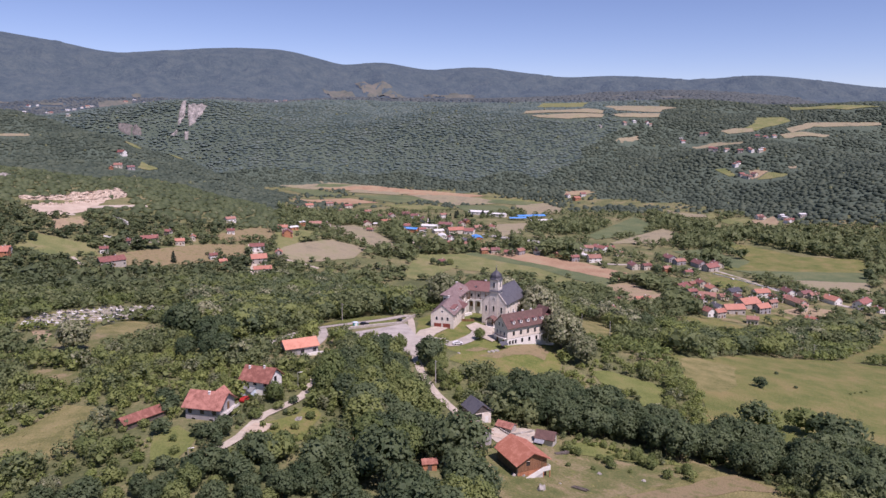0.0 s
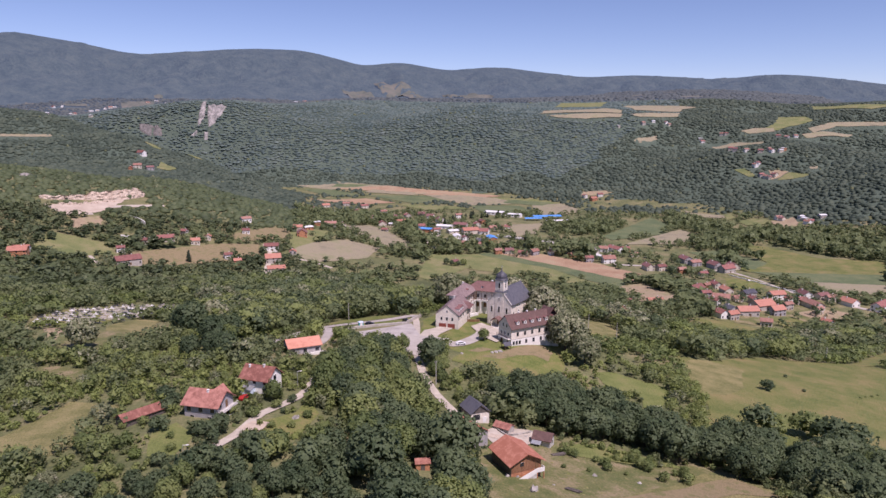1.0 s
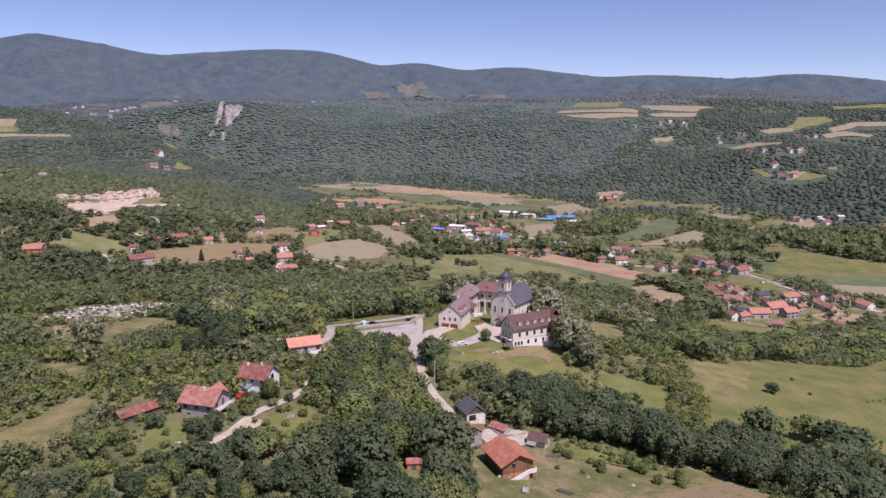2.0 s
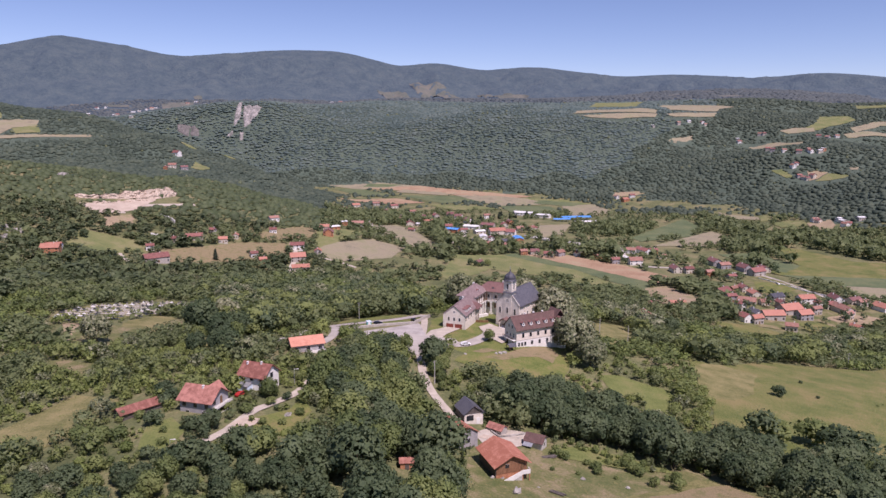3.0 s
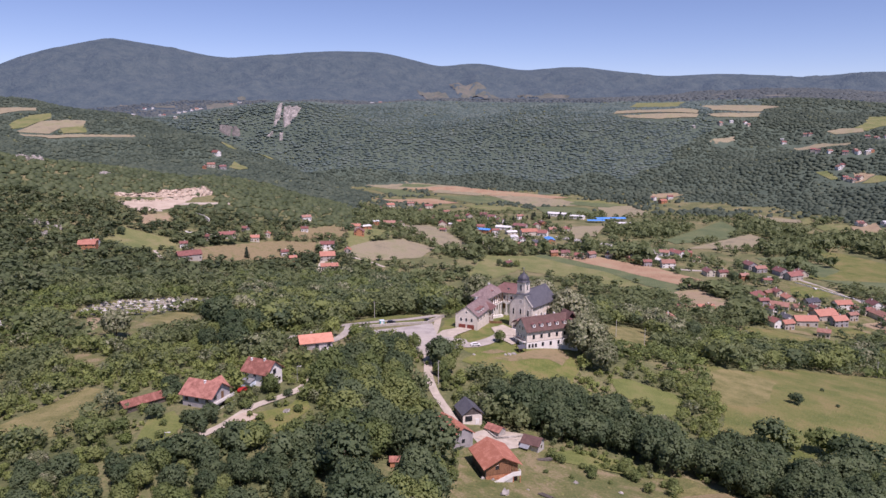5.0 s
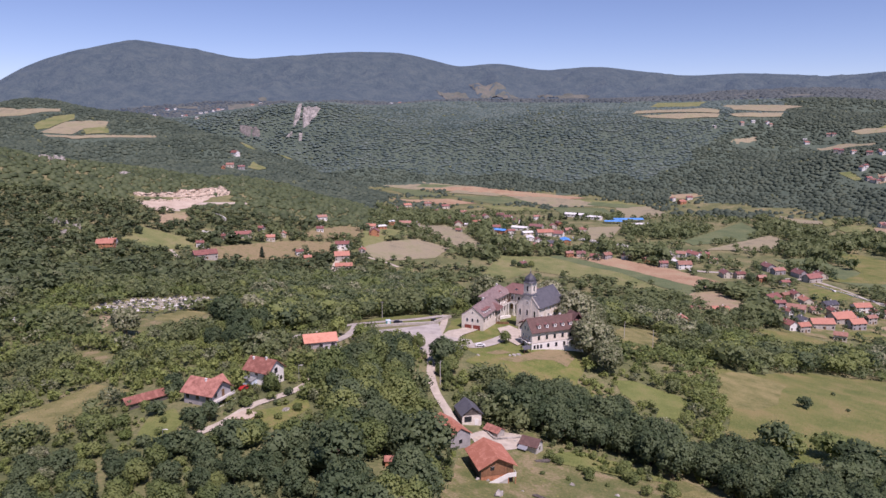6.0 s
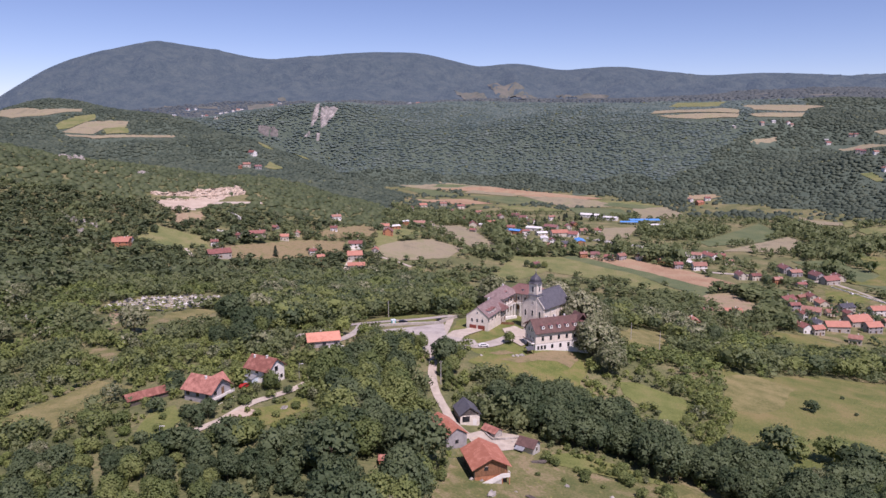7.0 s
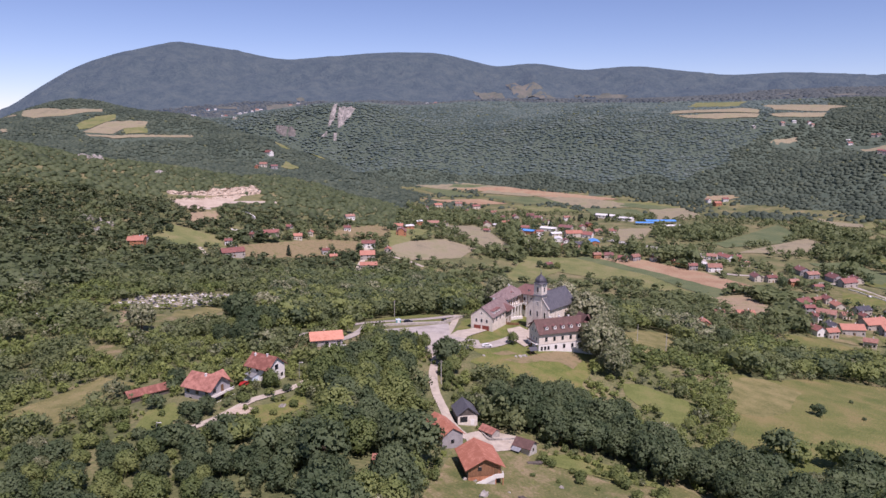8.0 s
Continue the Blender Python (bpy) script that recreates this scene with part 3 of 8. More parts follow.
for k, (kind, outline) in enumerate(OPEN):
    word, text = COVER_WORDS[kind]
    far = math.hypot(*outline[0])
    tagged(drape(word, outline, COVER[kind], 0.04 if outline is GROUNDS else 0.07 + 0.0003 * far + 0.004 * k), text, word, kind="structure")
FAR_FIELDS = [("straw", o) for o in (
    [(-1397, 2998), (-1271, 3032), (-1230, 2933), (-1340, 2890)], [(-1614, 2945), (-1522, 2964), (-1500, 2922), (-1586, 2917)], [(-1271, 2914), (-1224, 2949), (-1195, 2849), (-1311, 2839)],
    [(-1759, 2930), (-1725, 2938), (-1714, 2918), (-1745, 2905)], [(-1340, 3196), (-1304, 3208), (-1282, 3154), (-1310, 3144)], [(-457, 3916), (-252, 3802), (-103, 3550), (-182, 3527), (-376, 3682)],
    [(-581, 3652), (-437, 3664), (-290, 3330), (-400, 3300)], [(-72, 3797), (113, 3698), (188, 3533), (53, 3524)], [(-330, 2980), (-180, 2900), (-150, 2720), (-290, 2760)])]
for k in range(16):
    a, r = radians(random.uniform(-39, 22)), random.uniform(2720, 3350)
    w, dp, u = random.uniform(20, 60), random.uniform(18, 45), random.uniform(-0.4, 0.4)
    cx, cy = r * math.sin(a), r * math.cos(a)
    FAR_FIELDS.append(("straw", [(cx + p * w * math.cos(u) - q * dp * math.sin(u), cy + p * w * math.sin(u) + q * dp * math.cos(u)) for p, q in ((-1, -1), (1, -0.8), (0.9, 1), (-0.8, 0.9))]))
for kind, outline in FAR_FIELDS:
    tagged(drape("field", outline, FAR_FIELD, 3.0, True, range_z), "field on the far mountain foot, greyed for haze", "field", kind="structure")
PAVED = [(-42, 300), (-30, 310), (-14, 323), (-8, 298), (-8, 277), (-14, 287), (-24, 290), (-32, 287)]
tagged(drape("pavement", PAVED, LOT, 0.35, False), "grey worn asphalt forecourt and car park", "car park", kind="structure")
ROADS = [
    ("road", [(-84, 262), (-66, 286), (-62, 304), (-56, 319), (-42, 328), (-26, 335), (-14, 346)], 6.2, ASPHALT, "pale asphalt road along the hillside"),
    ("road", [(-14, 346), (-11.4, 321), (-10.3, 298), (-9.6, 280), (-7.2, 264), (-4.2, 247), (0.1, 233), (5.4, 221), (10, 211), (17, 203)], 3.2, GRAVEL, "pale gravel lane between trees down to a farm"),
    ("road", [(-10, 286), (-1, 290), (8.5, 293), (17, 305), (21, 318)], 6.0, ASPHALT, "pale driveway to the monastery"),
    ("road", [(-57.5, 171), (-55, 176), (-53, 181), (-52, 187), (-50, 196), (-46, 203.5), (-42, 214), (-41, 230)], 2.9, GRAVEL, "pale concrete lane past two houses"),
    ("road", [(-52, 270), (-49, 280), (-49, 298), (-52.7, 317)], 4.0, ASPHALT, "short lane to a house with an orange roof"),
    ("road", [(180, 894), (176, 827), (187, 783), (226, 774), (262, 758), (296, 748), (311, 704), (320, 654), (341, 631), (352, 596), (376, 570), (420, 520)], 6.5, ASPHALT, "pale main road through the village"),
    ("road", [(-332, 618), (-320, 614), (-303, 598)], 3.5, GRAVEL, "pale path across a pasture"),
    ("road", [(-198, 746), (-183, 711), (-176, 666), (-168, 636)], 5.0, GRAVEL, "pale farm track between red-roofed houses"),
    ("road", [(-162, 718), (-136, 710), (-118, 699)], 4.0, GRAVEL, "pale farm track along a field"),
    ("road", [(-33, 930), (-28, 880), (-15, 832)], 5.0, GRAVEL, "pale track from the village"),
    ("road", [(-375, 726), (-390, 746), (-365, 781), (-333, 816)], 9.0, GRAVEL, "pale quarry track"),
]
for spec in ROADS:
    road(*spec)

# ---- trees ----
rng = np.random.default_rng(7)


def crown(lobes, leaves, leaf, wide=0.42, low=0.2, droop=0.0, cone=False, stray=0.42, core=0.2):
    """A crown for a tree one metre high: leafy boughs on a dome, small leaf sprays outside and broad ones within."""
    cs, rs = [], []
    mid, tall = (1 + low) / 2, (1 - low) / 2
    for i in range(lobes):
        if cone:
            f = i / max(1, lobes - 1)
            c = np.array([rng.uniform(-0.03, 0.03), rng.uniform(-0.03, 0.03), low + (1 - low) * (0.1 + 0.85 * f)])
            r = wide * (1.05 - 0.95 * f)
        else:
            # boughs spread evenly over the dome by the golden angle
            up = 1 - 1.55 * (i + 0.5) / lobes + rng.uniform(-0.1, 0.1)
            up = max(-0.75, min(1, up))
            ph = i * 2.39996 + rng.uniform(-0.5, 0.5)
            out = math.sqrt(max(0, 1 - up * up)) * rng.uniform(0.85, 1.05)
            k = 0.6 if lobes > 5 else 0.46
            c = np.array([out * math.cos(ph) * wide * k, out * math.sin(ph) * wide * k, mid + up * tall * k])
            r = (wide + tall) / 2 * (1.28 / lobes ** 0.42 if lobes > 5 else 0.68) * rng.uniform(0.8, 1.2)
        cs.append(c)
        rs.append(r)
    vs, qs, n, k = [], [], 0, 0
    heart = np.array([0, 0, low + 0.3 * (1 - low)])
    inner = int(leaves * core)
    while k < leaves:
        i = rng.integers(lobes)
        d = rng.normal(size=3)
        d[2] += 0.3
        d /= np.linalg.norm(d)
        deep = k < inner
        p = cs[i] + d * rs[i] * (rng.uniform(0.35, 0.75) if deep else rng.uniform(0.82, 1.14))
        if not deep and any(np.linalg.norm(p - cs[j]) < rs[j] * 0.78 for j in range(lobes) if j != i) and rng.random() < 0.9:
            continue
        nrm = d + rng.normal(size=3) * (stray if not deep else 0.3)
        nrm /= np.linalg.norm(nrm)
        t = np.cross(nrm, rng.normal(size=3))
        t /= np.linalg.norm(t)
        b = np.cross(nrm, t)
        s = leaf * rng.uniform(0.55, 1.35) * (2.5 if deep else 1)
        bend = nrm * s * rng.uniform(-0.5, 0.1)
        away = p - heart
        soft = 0.45 * d + 0.4 * away / np.linalg.norm(away) + (0.24 if not deep else 0.1) * nrm
        soft /= np.linalg.norm(soft)
        corners = np.array([p + t * s, p + b * s * 0.75 + bend, p - t * s, p - b * s * 0.75 + bend]) - np.array([0, 0, droop * s])
        vs.append(np.hstack([corners, np.tile(soft, (4, 1))]))
        qs.append(np.array([[n, n + 1, n + 2, n + 3]]))
        n += 4
        k += 1
    return np.vstack(vs), np.vstack(qs)


def trunk_mesh(name, h=0.5, r=0.025, limbs=4):
    """A tapered trunk with limbs, for a tree one metre high."""
    bm = bmesh.new()

    def rod(a, b, ra, rb):
        a, b = Vector(a), Vector(b)
        m = (b - a).to_track_quat("Z", "Y").to_matrix().to_4x4()
        bmesh.ops.create_cone(bm, segments=6, radius1=ra, radius2=rb, depth=(b - a).length, matrix=Matrix.Translation((a + b) / 2) @ m)
    rod((0, 0, -0.06), (0.01, 0, h), r, r * 0.6)
    for i in range(limbs):
        a = 2 * math.pi * i / limbs + rng.uniform(-0.4, 0.4)
        rod((0.006, 0, h * rng.uniform(0.55, 0.95)), (0.22 * math.cos(a), 0.22 * math.sin(a), h + rng.uniform(0.05, 0.25)), r * 0.5, r * 0.2)
    me = bpy.data.meshes.new(name)
    bm.to_mesh(me)
    bm.free()
    me.materials.append(BARK)
    return me


def inside(px, py, outline):
    c = np.zeros(px.shape, bool)
    n = len(outline)
    for i in range(n):
        (ax, ay), (bx, by) = outline[i], outline[(i + 1) % n]
        if ay == by:
            continue
        c ^= ((ay > py) != (by > py)) & (px < (bx - ax) * (py - ay) / (by - ay) + ax)
    return c


def near_line(px, py, pts, d):
    hit = np.zeros(px.shape, bool)
    for p in curve_points(pts, 6.0):
        hit |= (px - p.x) ** 2 + (py - p.y) ** 2 < d * d
    return hit


def in_view(px, py):
    """The wedge of the valley that lies before the flight."""
    return (np.degrees(np.arctan2(px - 52, py - 3)) > -48) & (np.degrees(np.arctan2(px, py)) < 36)


KEEP_CLEAR = []  # x, y, radius of buildings and yards


CLEARED = [[(1, 262), (4, 286), (18, 286), (20, 262), (12, 258)], [(-58, 303), (-42, 296), (-12, 322), (-12, 345), (-40, 331), (-58, 320)], [(-9, 250), (-2, 226), (6, 208), (14, 212), (5, 232), (0, 250)], [(14, 170), (20, 215), (36, 216), (40, 190), (30, 170)]]


def free(px, py, pad=0.0):
    ok = in_view(px, py)
    for outline in CLEARED:
        ok &= ~inside(px, py, outline)
    for kind, outline in OPEN:
        ok &= ~inside(px, py, outline)
    ok &= ~inside(px, py, PAVED)
    for name, pts, width, *rest in ROADS:
        ok &= ~near_line(px, py, pts, width / 2 + 2.2 + pad)
    for cx, cy, r in KEEP_CLEAR:
        ok &= (px - cx) ** 2 + (py - cy) ** 2 > (r + pad) ** 2
    return ok


def scatter(x0, x1, y0, y1, step):
    gx, gy = np.meshgrid(np.arange(x0, x1, step), np.arange(y0, y1, step))
    px = (gx + rng.uniform(-0.42, 0.42, gx.shape) * step).ravel()
    py = (gy + rng.uniform(-0.42, 0.42, gy.shape) * step).ravel()
    return px, py


def patch(px, py, size, seed):
    """Soft patches between 0 and 1."""
    return np.array([0.5 + 0.5 * noise.noise(Vector((a / size, b / size, seed))) for a, b in zip(px, py)])


def merge(name, templates, px, py, hs, mat, label, category, squash=1.0, smooth=False, height=land):
    """Many trees as one mesh."""
    vs, qs, n = [], [], 0
    pz = height(px, py)
    pick = rng.integers(len(templates), size=len(px))
    turn, fat = rng.uniform(0, 6.28, len(px)), rng.uniform(0.85, 1.25, len(px)) * squash
    for i, (tv, tq) in enumerate(templates):
        w = np.nonzero(pick == i)[0]
        if not len(w):
            continue
        c, s = np.cos(turn[w])[:, None], np.sin(turn[w])[:, None]
        h, f = hs[w][:, None], fat[w][:, None]
        x = (tv[None, :, 0] * c - tv[None, :, 1] * s) * h * f + px[w][:, None]
        y = (tv[None, :, 0] * s + tv[None, :, 1] * c) * h * f + py[w][:, None]
        z = tv[None, :, 2] * h + pz[w][:, None]
        cols = [x, y, z]
        if tv.shape[1] == 6:
            cols += [tv[None, :, 3] * c - tv[None, :, 4] * s, tv[None, :, 3] * s + tv[None, :, 4] * c, np.repeat(tv[None, :, 5], len(w), 0)]
        vs.append(np.stack(cols, -1).reshape(-1, len(cols)))
        qs.append((tq[None] + (np.arange(len(w)) * len(tv))[:, None, None]).reshape(-1, tq.shape[1]) + n)
        n += len(w) * len(tv)
    ob = new(name, array_mesh(name, np.vstack(vs), np.vstack(qs), mat, smooth))
    return tagged(ob, label, category, kind="stuff")


# rows and belts of trees on the valley floor
BANDS = [
    [(324, 968), (361, 911), (377, 828), (344, 756), (310, 766), (296, 852)],
    [(313, 1175), (363, 1078), (403, 1032), (494, 961), (459, 886), (410, 954), (324, 1022)],
    [(-272, 1579), (-130, 1572), (55, 1467), (175, 1403), (246, 1381), (252, 1420), (55, 1512), (-133, 1602), (-275, 1595)],
    [(90, 909), (128, 865), (170, 872), (167, 777), (117, 815), (94, 858)],
    [(-44, 870), (-8, 859), (73, 838), (71, 806), (14, 792), (-36, 773), (-77, 798)],
    [(-174, 876), (-135, 901), (-102, 876), (-111, 845), (-158, 835)],
]
BANDS_EAST = [
    [(-74, 1025), (-51, 993), (-30, 823), (-56, 845), (-74, 951)],
    [(-224, 1090), (-175, 1226), (-88, 1156), (-77, 1051), (-140, 926), (-174, 876)],
    [(162, 747), (199, 709), (226, 669), (203, 606), (189, 642), (157, 718)],
    [(193, 584), (206, 554), (200, 510), (176, 480), (171, 510)],
    [(138, 1037), (215, 1064), (258, 1077), (244, 1006), (159, 944), (132, 971)],
]
BANDS_SIDE = [
    [(298, 1292), (352, 1191), (362, 1051), (349, 881), (351, 802), (375, 802), (391, 880), (414, 970), (411, 1066), (381, 1162), (356, 1238)],
    [(-311, 657), (-268, 699), (-262, 680), (-302, 645)],
    [(419, 926), (438, 858), (468, 812), (516, 795), (589, 883), (616, 959), (516, 1019), (438, 1028)],
]
BELTS = BANDS + BANDS_EAST + BANDS_SIDE
# stands of tall trees
TALL = [
    [(-17, 170), (-24, 195), (-35, 215), (-34, 240), (-24, 256), (-14, 256), (-12, 246), (-9.5, 222), (-3, 198), (6, 176), (15, 147), (8, 135), (-8, 138), (-16, 150)],
    [(15, 238), (22, 225), (36, 220), (46, 212), (63, 210), (77, 202), (92, 194), (104, 182), (118, 165), (150, 165), (160, 200), (138, 211), (115, 211), (102, 212), (97, 217), (88, 224), (75, 220), (69, 228), (65, 243), (56, 245), (48, 250), (30, 246)],
    [(112, 322), (142, 352), (161, 360), (181, 369), (213, 400), (240, 440), (308, 455), (308, 490), (240, 470), (205, 440), (176, 400), (140, 385), (115, 350)],
    [(-93, 250), (-76, 244), (-88, 290), (-70, 306), (-63, 330), (-30, 342), (-16, 354), (0, 380), (30, 420), (-44, 600), (-98, 660), (-161, 620), (-181, 500), (-178, 440), (-146, 425), (-136, 380), (-106, 318)],
    [(90, 470), (60, 420), (40, 380), (75, 360), (110, 372), (112, 420), (110, 450)],
    [(-95, 122), (-88, 144), (-70, 152), (-57, 154), (-44, 150), (-31, 150), (-29, 138), (-60, 118), (-85, 112)],
]
FARMS = [
    (-176.4, 693.9, 14.9, 22, 1), (-186.9, 730.5, 14.5, 17, 0), (-163.0, 724.2, 8.8, 101, 1),
    (-165.9, 665.4, 16.4, 19, 1), (-181.8, 834.4, 10.7, 6, 1), (-171.4, 809.2, 14.7, 102, 2),
    (-174.0, 851.7, 11.6, 42, 6), (-158.3, 921.2, 15.2, 9, 3), (-142.9, 928.7, 8.3, 114, 0),
    (-227.4, 1262.2, 14.1, 34, 1), (-196.2, 1298.6, 12.6, 19, 3), (-160.5, 1280.6, 14.3, 33, 0),
    (-349.8, 561.7, 14.3, 16, 1), (-286.3, 616.5, 21.3, 42, 0), (-284.9, 697.7, 16.2, 33, 0),
    (-257.9, 705.9, 8.7, 22, 1), (-239.5, 819.4, 11.3, 40, 3),
]
HAMLET = [
    (-527.1, 1202.2, 13.7, -21, 0), (-495.4, 1114.4, 11.9, 15, 3), (-477.2, 1116.2, 11.0, 40, 2),
    (-494.6, 1088.2, 7.5, 102, 0), (-225.2, 770.5, 7.7, 20, 0), (6.0, 764.4, 7.0, 25, 2),
    (268.9, 1359.0, 13.6, 31, 1), (257.3, 1383.9, 9.9, 110, 3), (286.6, 1384.8, 9.9, 10, 0),
    (289.0, 525.6, 7.0, 117, 1), (367.0, 590.1, 17.9, 42, 0), (348.6, 603.8, 11.9, 109, 1),
    (372.8, 575.6, 7.0, 100, 3),
]
TOWN = [
    (-123.5, 1110.9, 15.0, 110, 0), (-100.5, 1022.0, 15.2, 101, 0), (-94.7, 1137.1, 11.8, 21, 2),
    (-74.8, 1048.4, 17.1, 34, 1), (-51.0, 1168.0, 12.1, 7, 2), (-45.7, 1001.0, 16.3, 13, 0),
    (-35.0, 961.7, 20.0, -22, 5), (-16.2, 1061.2, 18.8, 114, 2), (-9.3, 995.6, 22.1, -19, 6),
    (13.5, 1010.5, 19.3, -21, 2), (2.3, 956.2, 14.1, 28, 6), (26.0, 952.1, 22.0, 19, 1),
    (7.9, 918.4, 17.6, 97, 6), (44.9, 951.7, 12.6, -16, 0), (53.1, 910.0, 21.4, 98, 5),
    (127.6, 850.9, 17.4, 23, 4), (-41.0, 938.9, 11.2, 105, 3), (-18.9, 923.2, 9.6, 111, 6),
    (-86.0, 1019.4, 9.1, -18, 6),
]
STATION = [
    (56.7, 827.7, 8.5, 23, 3), (70.0, 830.6, 9.8, 6, 2), (86.0, 824.5, 10.3, -23, 0),
    (99.2, 827.0, 10.9, 42, 3), (119.6, 830.6, 7.0, 115, 3), (57.7, 981.2, 10.1, 19, 3),
    (74.9, 984.7, 11.5, 32, 0), (-181.5, 1153.4, 10.4, 37, 0), (-158.3, 1128.5, 10.1, 6, 1),
    (-172.0, 896.8, 8.1, 41, 6), (32.9, 890.9, 11.8, 10, 4), (19.0, 873.3, 9.0, -16, 3),
    (-2.7, 888.3, 7.9, 30, 4), (156.8, 875.8, 8.9, 34, 4), (167.2, 864.4, 8.8, 32, 6),
]
LOWER = [
    (186.8, 854.6, 9.9, -20, 3), (201.7, 857.1, 18.6, 116, 0), (179.5, 791.3, 12.6, 10, 3),
    (173.6, 814.6, 9.5, 109, 6), (214.8, 755.6, 13.1, 98, 2), (227.5, 751.6, 8.7, 22, 0),
    (267.7, 797.1, 13.7, 103, 2), (272.8, 780.0, 11.2, 23, 3), (290.4, 768.0, 13.2, 106, 2),
    (295.6, 746.5, 14.9, 30, 0), (310.2, 767.7, 13.1, 96, 2), (224.7, 630.4, 13.7, 42, 0),
    (244.4, 659.8, 7.0, 34, 3), (224.8, 679.0, 7.0, 107, 0), (253.1, 659.3, 9.5, 97, 0),
    (254.3, 636.5, 11.0, 97, 1), (162.8, 541.1, 10.3, 6, 1), (143.6, 538.8, 7.0, 6, 0),
]
LOWER_WEST = [
    (230.8, 585.6, 11.8, -24, 3), (216.0, 558.6, 7.0, 116, 0), (266.1, 617.0, 11.5, 27, 4),
    (290.2, 615.4, 12.3, 14, 1), (297.3, 605.2, 7.0, 103, 0), (255.3, 562.6, 15.3, 23, 1),
    (232.1, 535.3, 13.9, 7, 1), (205.0, 519.0, 10.5, 110, 0), (221.8, 540.9, 9.4, 104, 4),
    (213.5, 516.2, 7.5, 25, 1), (260.1, 547.2, 10.2, 21, 1), (307.6, 585.9, 17.5, 100, 3),
    (320.0, 625.4, 11.6, 94, 2), (335.6, 625.5, 10.6, 24, 2), (124.8, 477.5, 8.4, 97, 1),
    (235.4, 508.0, 7.0, -20, 3),
]
UPLAND = [
    (599.0, 1757.0, 7.8, -20, 6), (598.0, 1741.0, 10.3, 12, 0), (583.0, 1519.0, 9.5, -20, 0),
    (585.0, 1500.0, 9.0, -20, 2), (598.0, 1475.0, 9.2, 12, 3), (617.0, 1451.0, 10.1, -20, 0),
    (634.0, 1451.0, 7.9, 30, 3), (648.0, 1431.0, 9.3, 12, 6), (657.0, 1437.0, 9.0, 100, 6),
    (591.0, 1397.0, 10.1, 30, 0), (585.0, 1393.0, 10.8, 100, 3), (580.0, 1350.0, 9.8, 12, 0),
    (583.0, 1337.0, 9.9, 112, 3), (587.0, 1330.0, 7.5, 12, 2), (597.0, 1333.0, 10.9, 112, 0),
    (502.0, 1832.0, 8.6, 12, 6), (536.0, 1836.0, 10.6, 100, 0),
]
UPLAND_EAST = [
    (540.0, 1824.0, 9.1, 30, 3), (471.0, 1809.0, 10.2, 30, 3), (651.0, 1761.0, 10.0, -20, 3),
    (659.0, 1757.0, 8.8, 12, 0), (747.0, 1670.0, 9.8, -20, 0), (766.0, 1668.0, 10.8, 112, 3),
    (790.0, 1678.0, 9.7, 12, 3), (519.0, 1056.0, 8.5, 30, 6), (519.0, 1042.0, 10.0, 100, 6),
    (517.0, 1022.0, 8.3, 12, 0), (512.0, 1021.0, 9.8, 112, 3), (495.0, 1076.0, 9.9, 12, 3),
    (494.0, 1063.0, 9.0, 112, 2), (540.0, 1037.0, 10.2, 12, 6), (405.0, 1784.0, 7.9, 112, 6),
    (635.0, 1440.0, 10.5, 100, 0),
]
HIGH_VILLAGE = [
    (-1593.9, 2907.7, 17.7, 108, 6), (-803.3, 1412.9, 7.5, 34, 6), (-1620.7, 2887.3, 15.4, -19, 0),
    (-960.0, 1890.1, 10.0, -21, 6), (-1412.1, 2895.7, 15.3, 102, 3), (-1387.1, 2921.7, 15.4, 28, 6),
    (-1278.5, 3080.2, 18.4, -14, 6), (-1294.6, 3026.2, 15.9, 35, 3), (-1225.2, 3044.5, 15.9, 101, 6),
    (-693.2, 3317.9, 17.0, 10, 3), (-723.4, 3273.7, 16.8, -16, 6),
]
TOWN_EDGE = [
    (-235.0, 1202.0, 10.8, 102, 0), (-196.0, 1179.7, 11.5, 101, 1), (-163.1, 1217.3, 10.9, 115, 0),
    (-118.9, 1221.9, 10.9, 20, 3), (-73.0, 1151.1, 11.9, 113, 0), (-34.5, 1125.8, 11.6, -17, 2),
    (-19.4, 960.8, 10.0, 19, 0), (36.8, 1008.1, 13.3, 98, 0), (10.7, 1107.4, 9.8, 19, 3),
    (45.1, 1041.3, 10.7, 118, 2), (-88.9, 943.2, 8.4, -16, 0), (-55.8, 960.2, 8.6, 15, 1),
    (18.5, 901.8, 10.7, 101, 2), (39.8, 865.2, 8.9, -15, 3), (-8.1, 851.2, 7.6, 116, 0),
    (143.1, 822.2, 8.4, 27, 3), (158.0, 794.2, 8.1, 14, 0), (213.9, 859.2, 8.7, 6, 0),
]
VILLAGE_EDGE = [
    (216.9, 827.1, 8.4, 9, 3), (263.0, 723.4, 8.3, 27, 0), (245.1, 737.2, 7.4, 18, 3),
    (257.1, 584.4, 7.0, 99, 0), (269.5, 582.6, 7.0, 103, 1), (279.7, 570.8, 7.3, 26, 3),
    (301.6, 596.8, 7.0, 28, 0), (301.4, 562.9, 7.0, 37, 3), (244.7, 586.3, 7.0, 16, 3),
    (220.1, 592.8, 7.0, 13, 0), (-275.7, 724.5, 7.0, -22, 0), (-251.5, 726.2, 7.0, 102, 1),
    (-298.5, 678.2, 7.0, 17, 0), (-217.8, 683.2, 7.4, 35, 0), (-204.9, 671.0, 7.0, 26, 1),
    (-304.2, 641.9, 7.0, 30, 0), (-353.0, 571.1, 12.7, 15, 1), (339.8, 617.6, 8.4, 12, 3),
]
# ---- buildings ----
window_cache = {}


